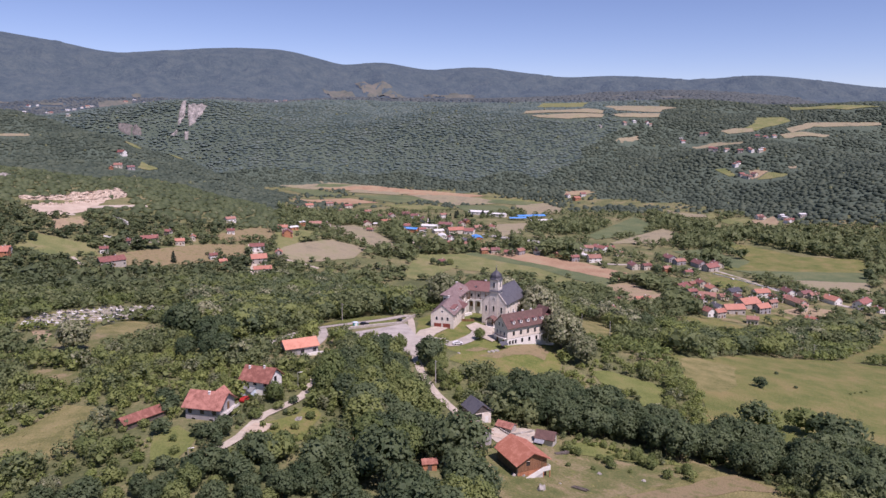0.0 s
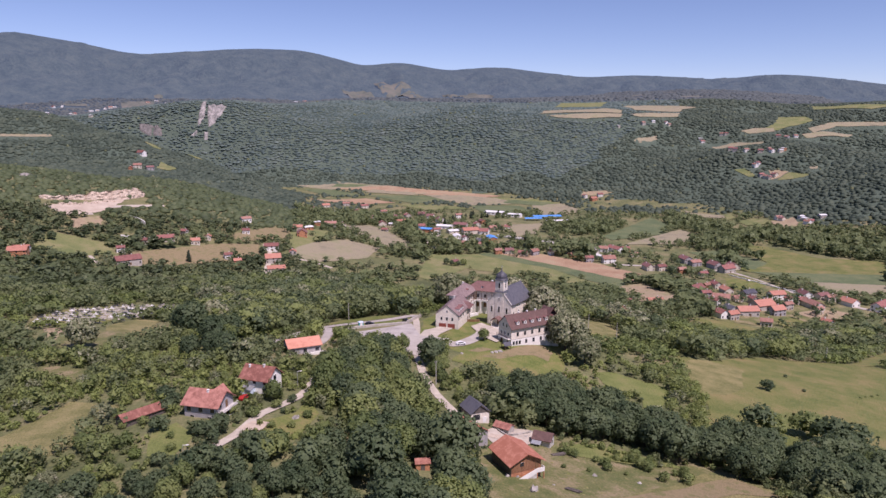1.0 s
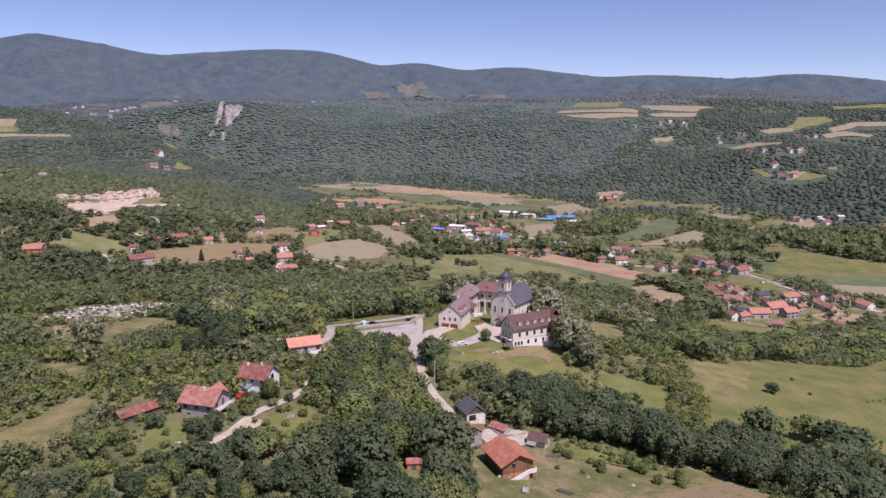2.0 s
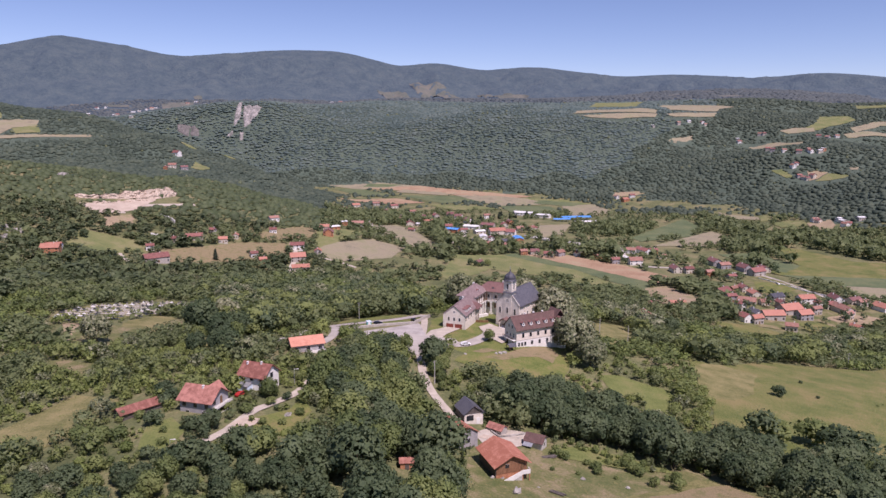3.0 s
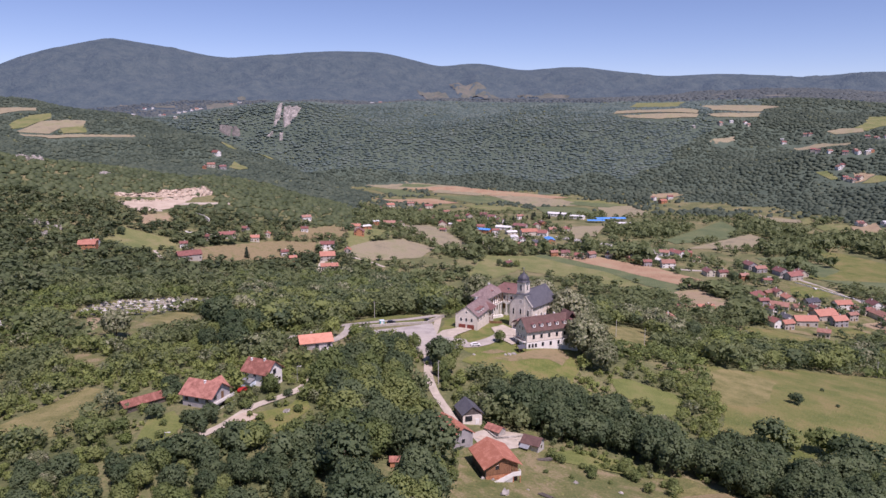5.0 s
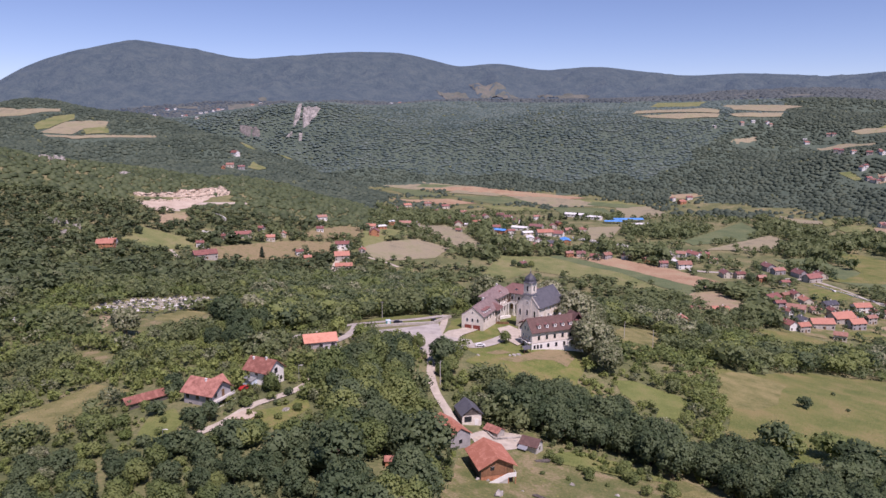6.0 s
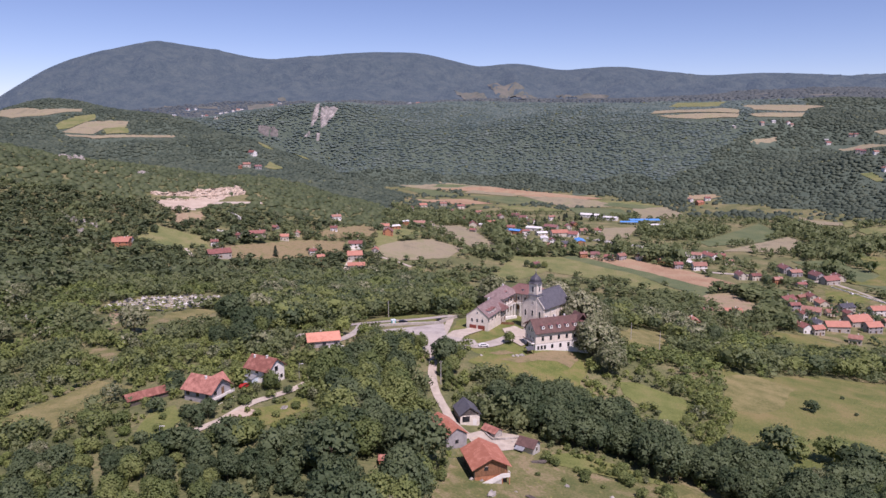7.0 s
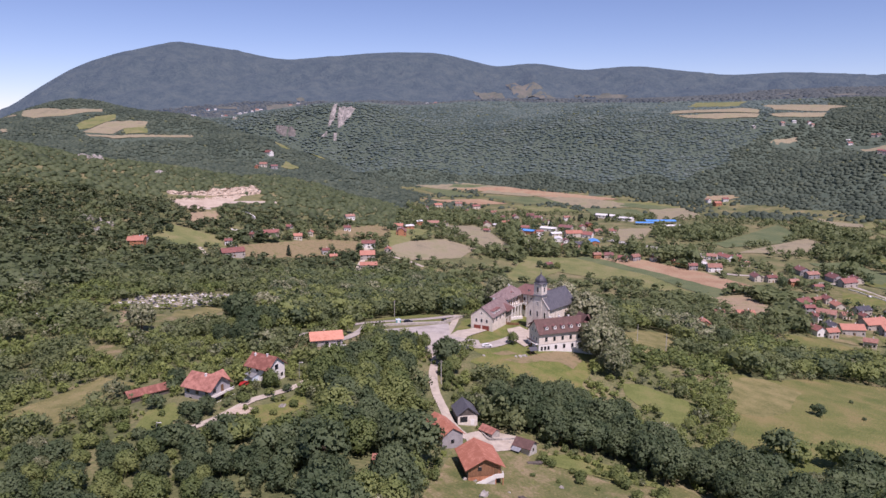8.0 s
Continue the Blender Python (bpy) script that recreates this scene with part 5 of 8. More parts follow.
def arcade(e, L, W, H, bays, posts):
    """Two tiers before a wall: white arches below, a timber gallery above."""
    bm = bmesh.new()
    box(bm, -L / 2, L / 2, -W / 2 - 1.7, -W / 2, 3.9, 4.15)
    gal = part("gallery", bm, WHITE, e)
    bm = bmesh.new()
    box(bm, -L / 2, L / 2, -W / 2 - 1.68, -W / 2 - 1.58, 4.85, 4.97)
    box(bm, -L / 2, L / 2, -W / 2 - 1.66, -W / 2 - 1.6, 4.3, 4.38)
    part("railing", bm, TIMBER, gal)
    for i in range(posts):
        bm = bmesh.new()
        x = -L / 2 + 0.2 + i * (L - 0.4) / (posts - 1)
        box(bm, x - 0.11, x + 0.11, -W / 2 - 1.7, -W / 2 - 1.48, 4.15, H - 0.3)
        part("post", bm, TIMBER, gal)
    for i in range(bays + 1):
        bm = bmesh.new()
        x = -L / 2 + 0.35 + i * (L - 0.7) / bays
        box(bm, x - 0.35, x + 0.35, -W / 2 - 1.7, -W / 2 - 1.2, -4, 2.6)
        part("pier", bm, WHITE, e)
    bm = bmesh.new()
    step = (L - 0.7) / bays
    r = step / 2 - 0.35
    out = [(-L / 2, 2.6), (-L / 2, 3.9), (L / 2, 3.9), (L / 2, 2.6)]
    for i in reversed(range(bays)):
        mid = -L / 2 + 0.35 + (i + 0.5) * step
        out += [(mid + r * math.cos(a), 2.6 + min(1.0, r) * math.sin(a)) for a in [math.pi * k / 6 for k in range(7)]]
    face = [bm.verts.new((px, -W / 2 - 1.68, pz)) for px, pz in out]
    made = bmesh.ops.extrude_face_region(bm, geom=[bm.faces.new(face)])
    bmesh.ops.translate(bm, verts=[v for v in made["geom"] if isinstance(v, bmesh.types.BMVert)], vec=(0, 0.45, 0))
    bmesh.ops.recalc_face_normals(bm, faces=bm.faces[:])
    part("arches", bm, WHITE, e, "white rendered arches")
    for i in range(bays):
        x = -L / 2 + 0.35 + (i + 0.5) * step
        add_door(e, x, -W / 2, 0.1, 0, 1.3, 2.4, TIMBER)
        put_window(e, x, -W / 2, 6.0, 0, 0.9, 1.5)


def convent():
    """Garage wing with its side block, and the L of the convent with its galleries."""
    ax = radians(75)
    d, n = Vector((math.cos(ax), math.sin(ax))), Vector((-math.sin(ax), math.cos(ax)))
    o = Vector((2.9, 316.6))
    # garage wing
    L, W, H, rise = 23.0, 10.8, 7.0, 4.1
    c = o + d * L / 2
    for k in (5, 12, 19):
        KEEP_CLEAR.append((o.x + d.x * k, o.y + d.y * k, 8))
    e = thing("garage_wing", c.x, c.y, 75, "pale stone gabled wing with two red garage doors", "outbuilding", z=54.4)
    bm = bmesh.new()
    gable_walls(bm, L, W, H, rise, 5)
    part("wall", bm, STONE, e)
    bm = bmesh.new()
    gable_roof(bm, L, W, H, rise, 0.5, 0.3)
    part("roof", bm, MAUVE, e)
    ridge_cap(e, L + 0.5, H + rise + 0.2, 0, 0, 0, MAUVE)
    gutter(e, L + 0.4, -W / 2 - 0.55, H - 0.42)
    for y in (-2.1, 2.1):
        add_door(e, -L / 2, y, 0.1, -90, 3.2, 2.4, RED_DOOR, "red panelled garage door")
        for k in range(3):
            bm = bmesh.new()
            box(bm, -L / 2 - 0.1, -L / 2 - 0.06, y - 1.5, y + 1.5, 0.75 + k * 0.6, 0.8 + k * 0.6)
            part("door_rail", bm, TIMBER, e)
    for y in (-2.6, 0, 2.6):
        put_arch(e, -L / 2, y, 4.0, -90, 0.95, 1.7)
    put_arch(e, -L / 2, 0, 7.9, -90, 0.7, 0.9)
    window_row(e, L, W, 5.0, 6, ("f", "b"), 0.9, 1.4)
    for x in (-7.6, -4.8, -2.0):
        dormer(e, x, -W / 2 + 1.4, H + 0.9, 1.2, 1.2)
    add_chimney(e, 5.0, 1.0, H + rise - 0.6, 1.1, 0.7)
    # side block, hipped, turned to the courtyard
    L2, W2, H2 = 7.6, 7.4, 6.4
    c = o + d * 19.5 - n * 1.6
    KEEP_CLEAR.append((c.x, c.y, 8))
    e = thing("side_block", c.x, c.y, -15, "pale stone convent block with maroon hipped roof", "convent", z=54.2)
    bm = bmesh.new()
    box(bm, -L2 / 2, L2 / 2, -W2 / 2, W2 / 2, -5, H2)
    part("wall", bm, STONE, e)
    bm = bmesh.new()
    hip_roof(bm, L2 + 2, W2, H2, 3.0, 0.6)
    part("roof", bm, WINE_TILES, e)
    window_row(e, L2, W2, 5.2, 3, ("f", "r"), 0.9, 1.5)
    for y in (-2.0, 2.0):
        put_arch(e, L2 / 2, y, 0.1, 90, 1.5, 2.6, TIMBER, "doorway")
    for x in (-2.2, 2.0):
        put_arch(e, x, -W2 / 2, 0.1, 0, 1.6, 2.6, TIMBER, "doorway")
    dormer(e, 1.0, -W2 / 2 + 1.2, H2 + 0.7, 1.1, 1.1)
    # long wing and cross wing
    for name, lab, L3, at, turn, roof in (("convent_wing", "long convent wing with white arcade and mauve hipped roof", 17.0, (10.2, 354.6), 70, MAUVE), ("cross_wing", "convent cross wing with timber gallery and maroon roof", 20.0, (23.4, 361.4), -20, WINE_TILES)):
        W3, H3 = 7.6, 8.7
        KEEP_CLEAR.append((at[0], at[1], 11))
        e = thing(name, at[0], at[1], turn, lab, "convent", z=53.9)
        bm = bmesh.new()
        box(bm, -L3 / 2, L3 / 2, -W3 / 2, W3 / 2, -5, H3)
        part("wall", bm, WHITE, e)
        bm = bmesh.new()
        hip_roof(bm, L3, W3 + 1.2, H3, 4.1, 1.0)
        part("roof", bm, roof, e)
        ridge_cap(e, L3 - W3 - 1.4, H3 + 4.25, 0, 0, 0, roof)
        arcade(e, L3, W3, H3, 5, 8)
        window_row(e, L3, W3, 6.4, 5, ("b",), 0.9, 1.4)
        window_row(e, L3, W3, 6.4, 2, ("l", "r"), 0.9, 1.4)
        dormer(e, -1.5, -W3 / 2 + 1.2, H3 + 0.9, 1.2, 1.2)
        add_chimney(e, 2.5, 0.5, H3 + 3.7, 1.1, 0.8)


WINE_TILES = tiled("wine_brown_tiles", (0.135, 0.07, 0.064), (0.21, 0.115, 0.105))
LODGE_TILES = tiled("brown_maroon_tiles", (0.11, 0.064, 0.056), (0.175, 0.103, 0.092))
RED_DOOR = surface("red_garage_door", (0.2, 0.045, 0.035), (0.3, 0.07, 0.05), 1, 0.2, 0.6, 0.1, local=True)


def simple_house(name, label, category, x, y, yaw, L, W, H, rise, wall, roof, over=0.6, end=0.5, sink=0.0, chimneys=((0.2, 0.15),)):
    e = thing(name, x, y, yaw, label, category, sink=sink)
    KEEP_CLEAR.append((x, y, max(L, W) * 0.55 + 1))
    bm = bmesh.new()
    gable_walls(bm, L, W, H, rise)
    part("wall", bm, wall, e)
    bm = bmesh.new()
    gable_roof(bm, L, W, H, rise, over, end)
    part("roof", bm, roof, e)
    for fx, fy in chimneys:
        add_chimney(e, L * fx, W * fy, H + rise * (1 - 2 * abs(fy)), 0.9, 0.5)
    return e


def near_houses():
    # house with balconies
    L, W, H = 10.6, 8.8, 5.2
    e = simple_house("house", "grey plastered house with red tiled roof and balconies", "house", -65.6, 195.9, -13, L, W, H, 3.0, PLASTER, ROOFS[0], 0.8, 0.9, sink=1.2, chimneys=((0.05, -0.1),))
    bm = bmesh.new()
    prism(bm, [(-2.9, H - 0.2), (0, H + 2.8), (2.9, H - 0.2), (2.9, H), (0, H + 3.0), (-2.9, H)], -W / 2 - 1.4, 0)
    bmesh.ops.rotate(bm, verts=bm.verts[:], matrix=Matrix.Rotation(radians(-90), 3, "Z"))
    bmesh.ops.translate(bm, verts=bm.verts[:], vec=(1.4, 0, 0))
    part("cross_roof", bm, ROOFS[0], e)
    for z in (0.3, 2.9):
        bm = bmesh.new()
        box(bm, L / 2, L / 2 + 1.7, -W / 2, W / 2, z, z + 0.18)
        b = part("balcony", bm, CONCRETE, e)
        bm = bmesh.new()
        box(bm, L / 2 + 1.62, L / 2 + 1.7, -W / 2, W / 2, z + 0.85, z + 0.95)
        for i in range(13):
            y = -W / 2 + 0.1 + i * (W - 0.2) / 12
            box(bm, L / 2 + 1.63, L / 2 + 1.69, y - 0.04, y + 0.04, z + 0.18, z + 0.85)
        part("railing", bm, WHITE, b)
        add_door(e, L / 2, 0.8, z + 0.18, 90, 0.9, 2.1)
        put_window(e, L / 2, -2.6, z + 1.4, 90, 1.2, 1.2)
    window_row(e, L, W, 3.7, 3, ("f", "b"), 1.1, 1.2, 3)
    window_row(e, L, W, 1.2, 2, ("f",), 1.0, 1.0, 5)
    # second house up the lane
    L, W, H = 9.9, 7.8, 5.0
    e = simple_house("house", "whitewashed two-storey house with red tiled roof", "house", -55.6, 216.2, -18, L, W, H, 3.0, WHITE, ROOFS[0], 0.8, 0.7, chimneys=((-0.35, -0.12), (0.15, -0.05)))
    window_row(e, L, W, 3.9, 3, ("f", "b"), 1.0, 1.2, 2.6)
    window_row(e, L, W, 1.4, 2, ("f", "r"), 1.0, 1.1, 3)
    put_window(e, L / 2, 0, 4.6, 90, 1.4, 1.6)
    bm = bmesh.new()
    prism(bm, [(-W / 2 - 3.0, 2.0), (-W / 2, 2.6), (-W / 2, 2.75), (-W / 2 - 3.0, 2.15)], -L / 2 + 0.6, -L / 2 + 5.4)
    part("lean_to_roof", bm, METAL, e, "pale sheet lean-to roof")
    bm = bmesh.new()
    box(bm, -L / 2 + 0.8, -L / 2 + 5.2, -W / 2 - 2.7, -W / 2, -2, 2.0)
    part("lean_to", bm, PALE_BLUE, e, "pale blue lean-to wall")
    # house with the orange roof
    L, W, H = 12.4, 8.6, 3.4
    e = simple_house("house", "grey house with bright orange sheet-tiled roof", "house", -53.0, 265.0, 27, L, W, H, 2.0, PLASTER, ORANGE, 0.7, 0.6, chimneys=())
    window_row(e, L, W, 1.7, 3, ("f", "b"), 1.2, 1.2, 3)
    window_row(e, L, W, 1.7, 2, ("l", "r"), 1.1, 1.2, 3)
    bm = bmesh.new()
    box(bm, -L / 2 + 5.5, L / 2 + 1.2, -W / 2 - 2.6, -W / 2, -2, 0.6)
    box(bm, -L / 2 + 5.5, L / 2 + 1.2, -W / 2 - 2.6, -W / 2 - 2.4, 0.6, 1.4)
    part("terrace", bm, WHITE, e)
    # timber barn with outside stair
    L, W, H, rise = 11.2, 9.0, 5.8, 2.3
    e = simple_house("barn", "timber and brick barn with orange tiled roof", "barn", 23.8, 181.6, 113.6, L, W, H, rise, BRICK, ORANGE, 1.0, 1.0, sink=1.0, chimneys=())
    x = -L / 2
    for i in range(24):
        bm = bmesh.new()
        y = -W / 2 + 0.19 + i * W / 24
        top = H + rise * (1 - abs(y) / (W / 2)) - 0.35
        box(bm, x - 0.09 - 0.02 * (i % 2), x, y - 0.165, y + 0.165, 3.2, max(3.5, top))
        part("board", bm, ORANGE_WOOD, e, "orange-brown upright gable board")
    # Dark sheet over the barn's left wall paints the shade it lies in.
    bm = bmesh.new()
    box(bm, -L / 2, L / 2, W / 2, W / 2 + 0.1, 0.2, H)
    part("shade_boarding", bm, GREY_WOOD, e, "dark sheet carrying the shade of the left wall")
    bm = bmesh.new()
    box(bm, x - 1.4, x, -W / 2 - 0.3, -2.6, 2.9, 3.08)
    box(bm, x - 1.5, x - 1.36, -W / 2 - 0.3, -2.6, 2.8, 4.0)
    box(bm, x - 1.36, x, -W / 2 - 0.42, -W / 2 - 0.3, 2.8, 4.0)
    land_ = part("landing", bm, WHITE, e, "whitewashed stair parapet")
    for i in range(16):
        bm = bmesh.new()
        y, top = -2.6 + i * 0.48, 2.9 - i * 0.175
        box(bm, x - 1.36, x - 0.1, y, y + 0.48, -1.6, top)
        part("step", bm, CONCRETE, land_)
    bm = bmesh.new()
    prism(bm, [(-2.6, 2.6), (-2.6, 4.0), (5.3, 1.0), (5.3, -0.6)], x - 1.5, x - 1.36)
    part("stair_parapet", bm, WHITE, land_, "whitewashed sloping parapet")
    for y in (-W / 2 - 0.2, -2.7):
        bm = bmesh.new()
        box(bm, x - 1.45, x - 1.2, y - 0.12, y + 0.12, -1.6, 2.9)
        part("pier", bm, BRICK, land_)
    add_door(e, x - 0.09, -3.2, 3.1, -90, 0.9, 1.9)
    put_window(e, x - 0.09, 1.4, 5.2, -90, 0.9, 0.9)
    add_door(e, x, -3.2, 0.0, -90, 1.8, 2.2, GREY_WOOD)
    # grey house half hidden by the oak
    e = simple_house("house", "grey rendered house with orange tiled roof beside an oak", "house", 10.2, 198.6, -53, 12.4, 6.6, 4.6, 2.1, PLASTER, ORANGE, 0.6, 0.4, sink=0.7, chimneys=())
    window_row(e, 12.4, 6.6, 2.6, 3, ("f", "b"), 0.9, 1.0, 3)
    put_window(e, 6.2, 0, 2.6, 90, 0.9, 1.0)
    # dark roofed shed
    L, W = 7.6, 6.4
    e = simple_house("shed", "pale grey walled shed with dark grey steep roof", "shed", 13.4, 216.6, 114, L, W, 3.7, 2.4, STONE, ROOFS[4], 0.5, 0.6, chimneys=())
    bm = bmesh.new()
    prism(bm, [(-W / 2 + 0.1, 3.4), (W / 2 - 0.1, 3.4), (0.05, 5.85), (-0.05, 5.85)], -L / 2 - 0.1, -L / 2)
    part("gable_boarding", bm, GREY_WOOD, e, "dark gable boards")
    # The shed's left wall gets a dark sheet for its shade too.
    bm = bmesh.new()
    box(bm, -L / 2, L / 2, W / 2, W / 2 + 0.1, -0.5, 3.8)
    part("shade_boarding", bm, GREY_WOOD, e, "dark sheet carrying the shade of the left wall")
    put_window(e, -L / 2, 1.3, 2.1, -90, 2.2, 1.7)
    add_door(e, -L / 2, -1.6, -0.2, -90, 1.0, 2.0, WHITE)
    # small white house with maroon roof
    e = simple_house("cottage", "small grey stone cottage with maroon tiled roof", "cottage", 34.2, 204.6, -24, 5.4, 4.4, 2.5, 1.5, CONCRETE, LODGE_TILES, 0.5, 0.5, chimneys=())
    put_window(e, 2.7, 0, 1.4, 90, 0.8, 0.9)
    add_door(e, -1, -2.2, 0, 0, 0.9, 1.9)
    bm = bmesh.new()
    prism(bm, [(-4.2, 1.5), (-2.4, 2.2), (-2.4, 2.3), (-4.2, 1.6)], -2.8, 0.2)
    part("awning", bm, METAL, e, "pale corrugated lean-to sheet")
    # tumbledown red roof
    e = simple_house("lean_to", "collapsing red tiled lean-to beside a stone yard", "shed", 22.4, 210.4, -35, 5.4, 3.4, 1.7, 1.0, GREY_STONE, ROOFS[0], 0.4, 0.3, chimneys=())
    add_door(e, 0, -1.7, 0, 0, 1.2, 1.6, GREY_WOOD)
    # red hut under the oaks
    e = simple_house("hut", "tiny red roofed hut in a clearing", "hut", -1.6, 172.6, 10, 3.6, 2.8, 2.0, 0.7, BRICK, ROOFS[0], 0.3, 0.3, chimneys=())
    add_door(e, 0, -1.4, 0, 0, 0.9, 1.7, GREY_WOOD)
    # long low sheds by the hay meadow
    e = simple_house("shed", "long low shed with worn red tiled roof", "shed", -84.0, 191.6, 54, 12.8, 4.4, 2.0, 1.2, GREY_WOOD, ROOFS[0], 0.5, 0.4, chimneys=())
    add_door(e, 0, -2.3, 0, 0, 1.6, 1.8, GREY_WOOD)


PALE_BLUE = surface("pale_blue_paint", (0.5, 0.6, 0.72), (0.62, 0.72, 0.82), 1, 0.2, 0.8, 0.1, local=True)
ORANGE_WOOD = surface("varnished_boards", (0.2, 0.1, 0.055), (0.32, 0.165, 0.09), 0.8, 0.1, 0.7, 0.3, local=True, stretch=(1, 1, 0.2))
lodge()
church()
convent()
near_houses()
# ---- small things ----
def rough_block(bm, x, y, z, sx, sy, sz, jit=0.22, seed=0):
    """A broken boulder."""
    made = bmesh.ops.create_icosphere(bm, subdivisions=2, radius=1.0)["verts"]
    for v in made:
        k = 1 + jit * 2 * noise.noise(v.co * 1.7 + Vector((seed * 3.1, seed, 0)))
        v.co = Vector((v.co.x * sx * k + x, v.co.y * sy * k + y, v.co.z * sz * k + z))


def boulder(x, y, s, label="pale limestone boulder in the grass", mat=None, flat=0.6, name="boulder", lift=0.0):
    bm = bmesh.new()
    rough_block(bm, 0, 0, 0, s, s * rng.uniform(0.6, 0.9), s * flat, 0.28, rng.uniform(0, 50))
    ob = part(name, bm, mat or ROCK, None)
    ob.matrix_world = pose(x, y, ground_z(x, y) + s * flat * 0.25 + lift, 0, 0, rng.uniform(0, 180))
    return tagged(ob, label, name)


def gravestones():
    """Three plain stone forms, each a slab with its plinth, set in rows."""
    forms = []
    for w, h, top in ((0.7, 0.6, 0.15), (0.9, 0.5, 0.0), (0.55, 0.85, 0.15)):
        bm = bmesh.new()
        box(bm, -0.6, 0.6, -1.1, 1.1, -0.4, 0.28, 0.03)
        prism(bm, [(-w / 2, 0.27), (w / 2, 0.27), (w / 2, 0.28 + h), (0, 0.28 + h + top), (-w / 2, 0.28 + h)], -0.08, 0.08)
        bmesh.ops.rotate(bm, verts=bm.verts[:], matrix=Matrix.Rotation(radians(90), 3, "Z"))
        me = bpy.data.meshes.new("gravestone")
        bm.to_mesh(me)
        bm.free()
        forms.append(me)
    tones = [surface("white_marble", (0.62, 0.61, 0.6), (0.78, 0.77, 0.76), 1, 0.2, 0.5, 0.05, local=True), surface("dark_granite", (0.05, 0.05, 0.06), (0.1, 0.1, 0.11), 1, 0.1, 0.35, 0.05, local=True), GREY_STONE]
    words = ["white marble gravestone in a hillside cemetery", "polished dark granite gravestone in a cemetery", "grey weathered gravestone in a cemetery"]
    meshes = []
    for t in tones:
        for f in forms:
            me = f.copy()
            me.materials.append(t)
            meshes.append(me)
    n = 0
    for i in range(32):
        for j in range(22):
            x, y = -212 + i * 2.2 + rng.uniform(-0.4, 0.4) + j * 0.4, 300 + j * 5.6 + rng.uniform(-1.0, 1.0)
            if not inside(np.array([x]), np.array([y]), YARD)[0] or rng.random() < 0.1 or n > 260:
                continue
            k = int(rng.choice([0, 1, 1, 2, 2]))
            ob = new("gravestone", meshes[k * 3 + rng.integers(3)])
            s = rng.uniform(0.85, 1.25)
            ob.matrix_world = pose(x, y, ground_z(x, y) + 0.1, 0, 0, rng.uniform(-12, 12)) @ Matrix.Diagonal((s, s, s, 1))
            tagged(ob, words[k], "gravestone", "cemetery")
            n += 1
    for i in range(10):
        x, y = -219 + i * 1.9, 293 + (i % 3) * 3
        ob = new("gravestone", meshes[rng.integers(3)])
        ob.matrix_world = pose(x, y, ground_z(x, y) + 0.1)
        tagged(ob, words[0], "gravestone", "cemetery")


YARD = [(-195, 316), (-203, 345), (-201, 367), (-186, 396), (-163, 412), (-150, 404), (-148, 384), (-165, 334)]
OPEN.append(("earth", YARD))
tagged(drape("pavement", YARD, COVER["meadow"], 0.2), "dry grass and gravel ground of a hillside cemetery", "cemetery", kind="structure")
OPEN.append(("earth", [(-222, 288), (-212, 307), (-198, 292), (-209, 283)]))
gravestones()


def pole(x, y, h, lamp=False, label="weathered wooden power pole"):
    e = thing("street_lamp" if lamp else "utility_pole", x, y, rng.uniform(0, 90), label, "lamp post" if lamp else "pole")
    bm = bmesh.new()
    bmesh.ops.create_cone(bm, segments=8, radius1=0.17 if not lamp else 0.09, radius2=0.1 if not lamp else 0.06, depth=h + 1, cap_ends=True, matrix=Matrix.Translation((0, 0, h / 2 - 0.5)))
    part("post", bm, CONCRETE if not lamp else METAL, e)
    bm = bmesh.new()
    if lamp:
        box(bm, 0, 1.1, -0.05, 0.05, h - 0.1, h)
        box(bm, 0.8, 1.5, -0.14, 0.14, h - 0.06, h + 0.1, 0.03)
        part("lamp_head", bm, WHITE, e)
    else:
        box(bm, -0.8, 0.8, -0.06, 0.06, h - 0.7, h - 0.55)
        part("crossarm", bm, GREY_WOOD, e)
        for x in (-0.7, 0, 0.7):
            bm = bmesh.new()
            bmesh.ops.create_cone(bm, segments=6, radius1=0.06, radius2=0.04, depth=0.25, cap_ends=True, matrix=Matrix.Translation((x, 0, h - 0.43)))
            part("insulator", bm, WHITE, e)


for x, y in ((0.0, 242.0), (75.0, 352.0), (117.0, 405.0), (213.0, 381.0), (-47.0, 345.0), (88.0, 345.0)):
    pole(x, y, 9.0, label="pale concrete power pole on the slope")
pole(-59.7, 160.5, 6.5, True, "grey street lamp beside the lane")
pole(-44.6, 219.0, 6.0, True, "grey street lamp beside the lane")


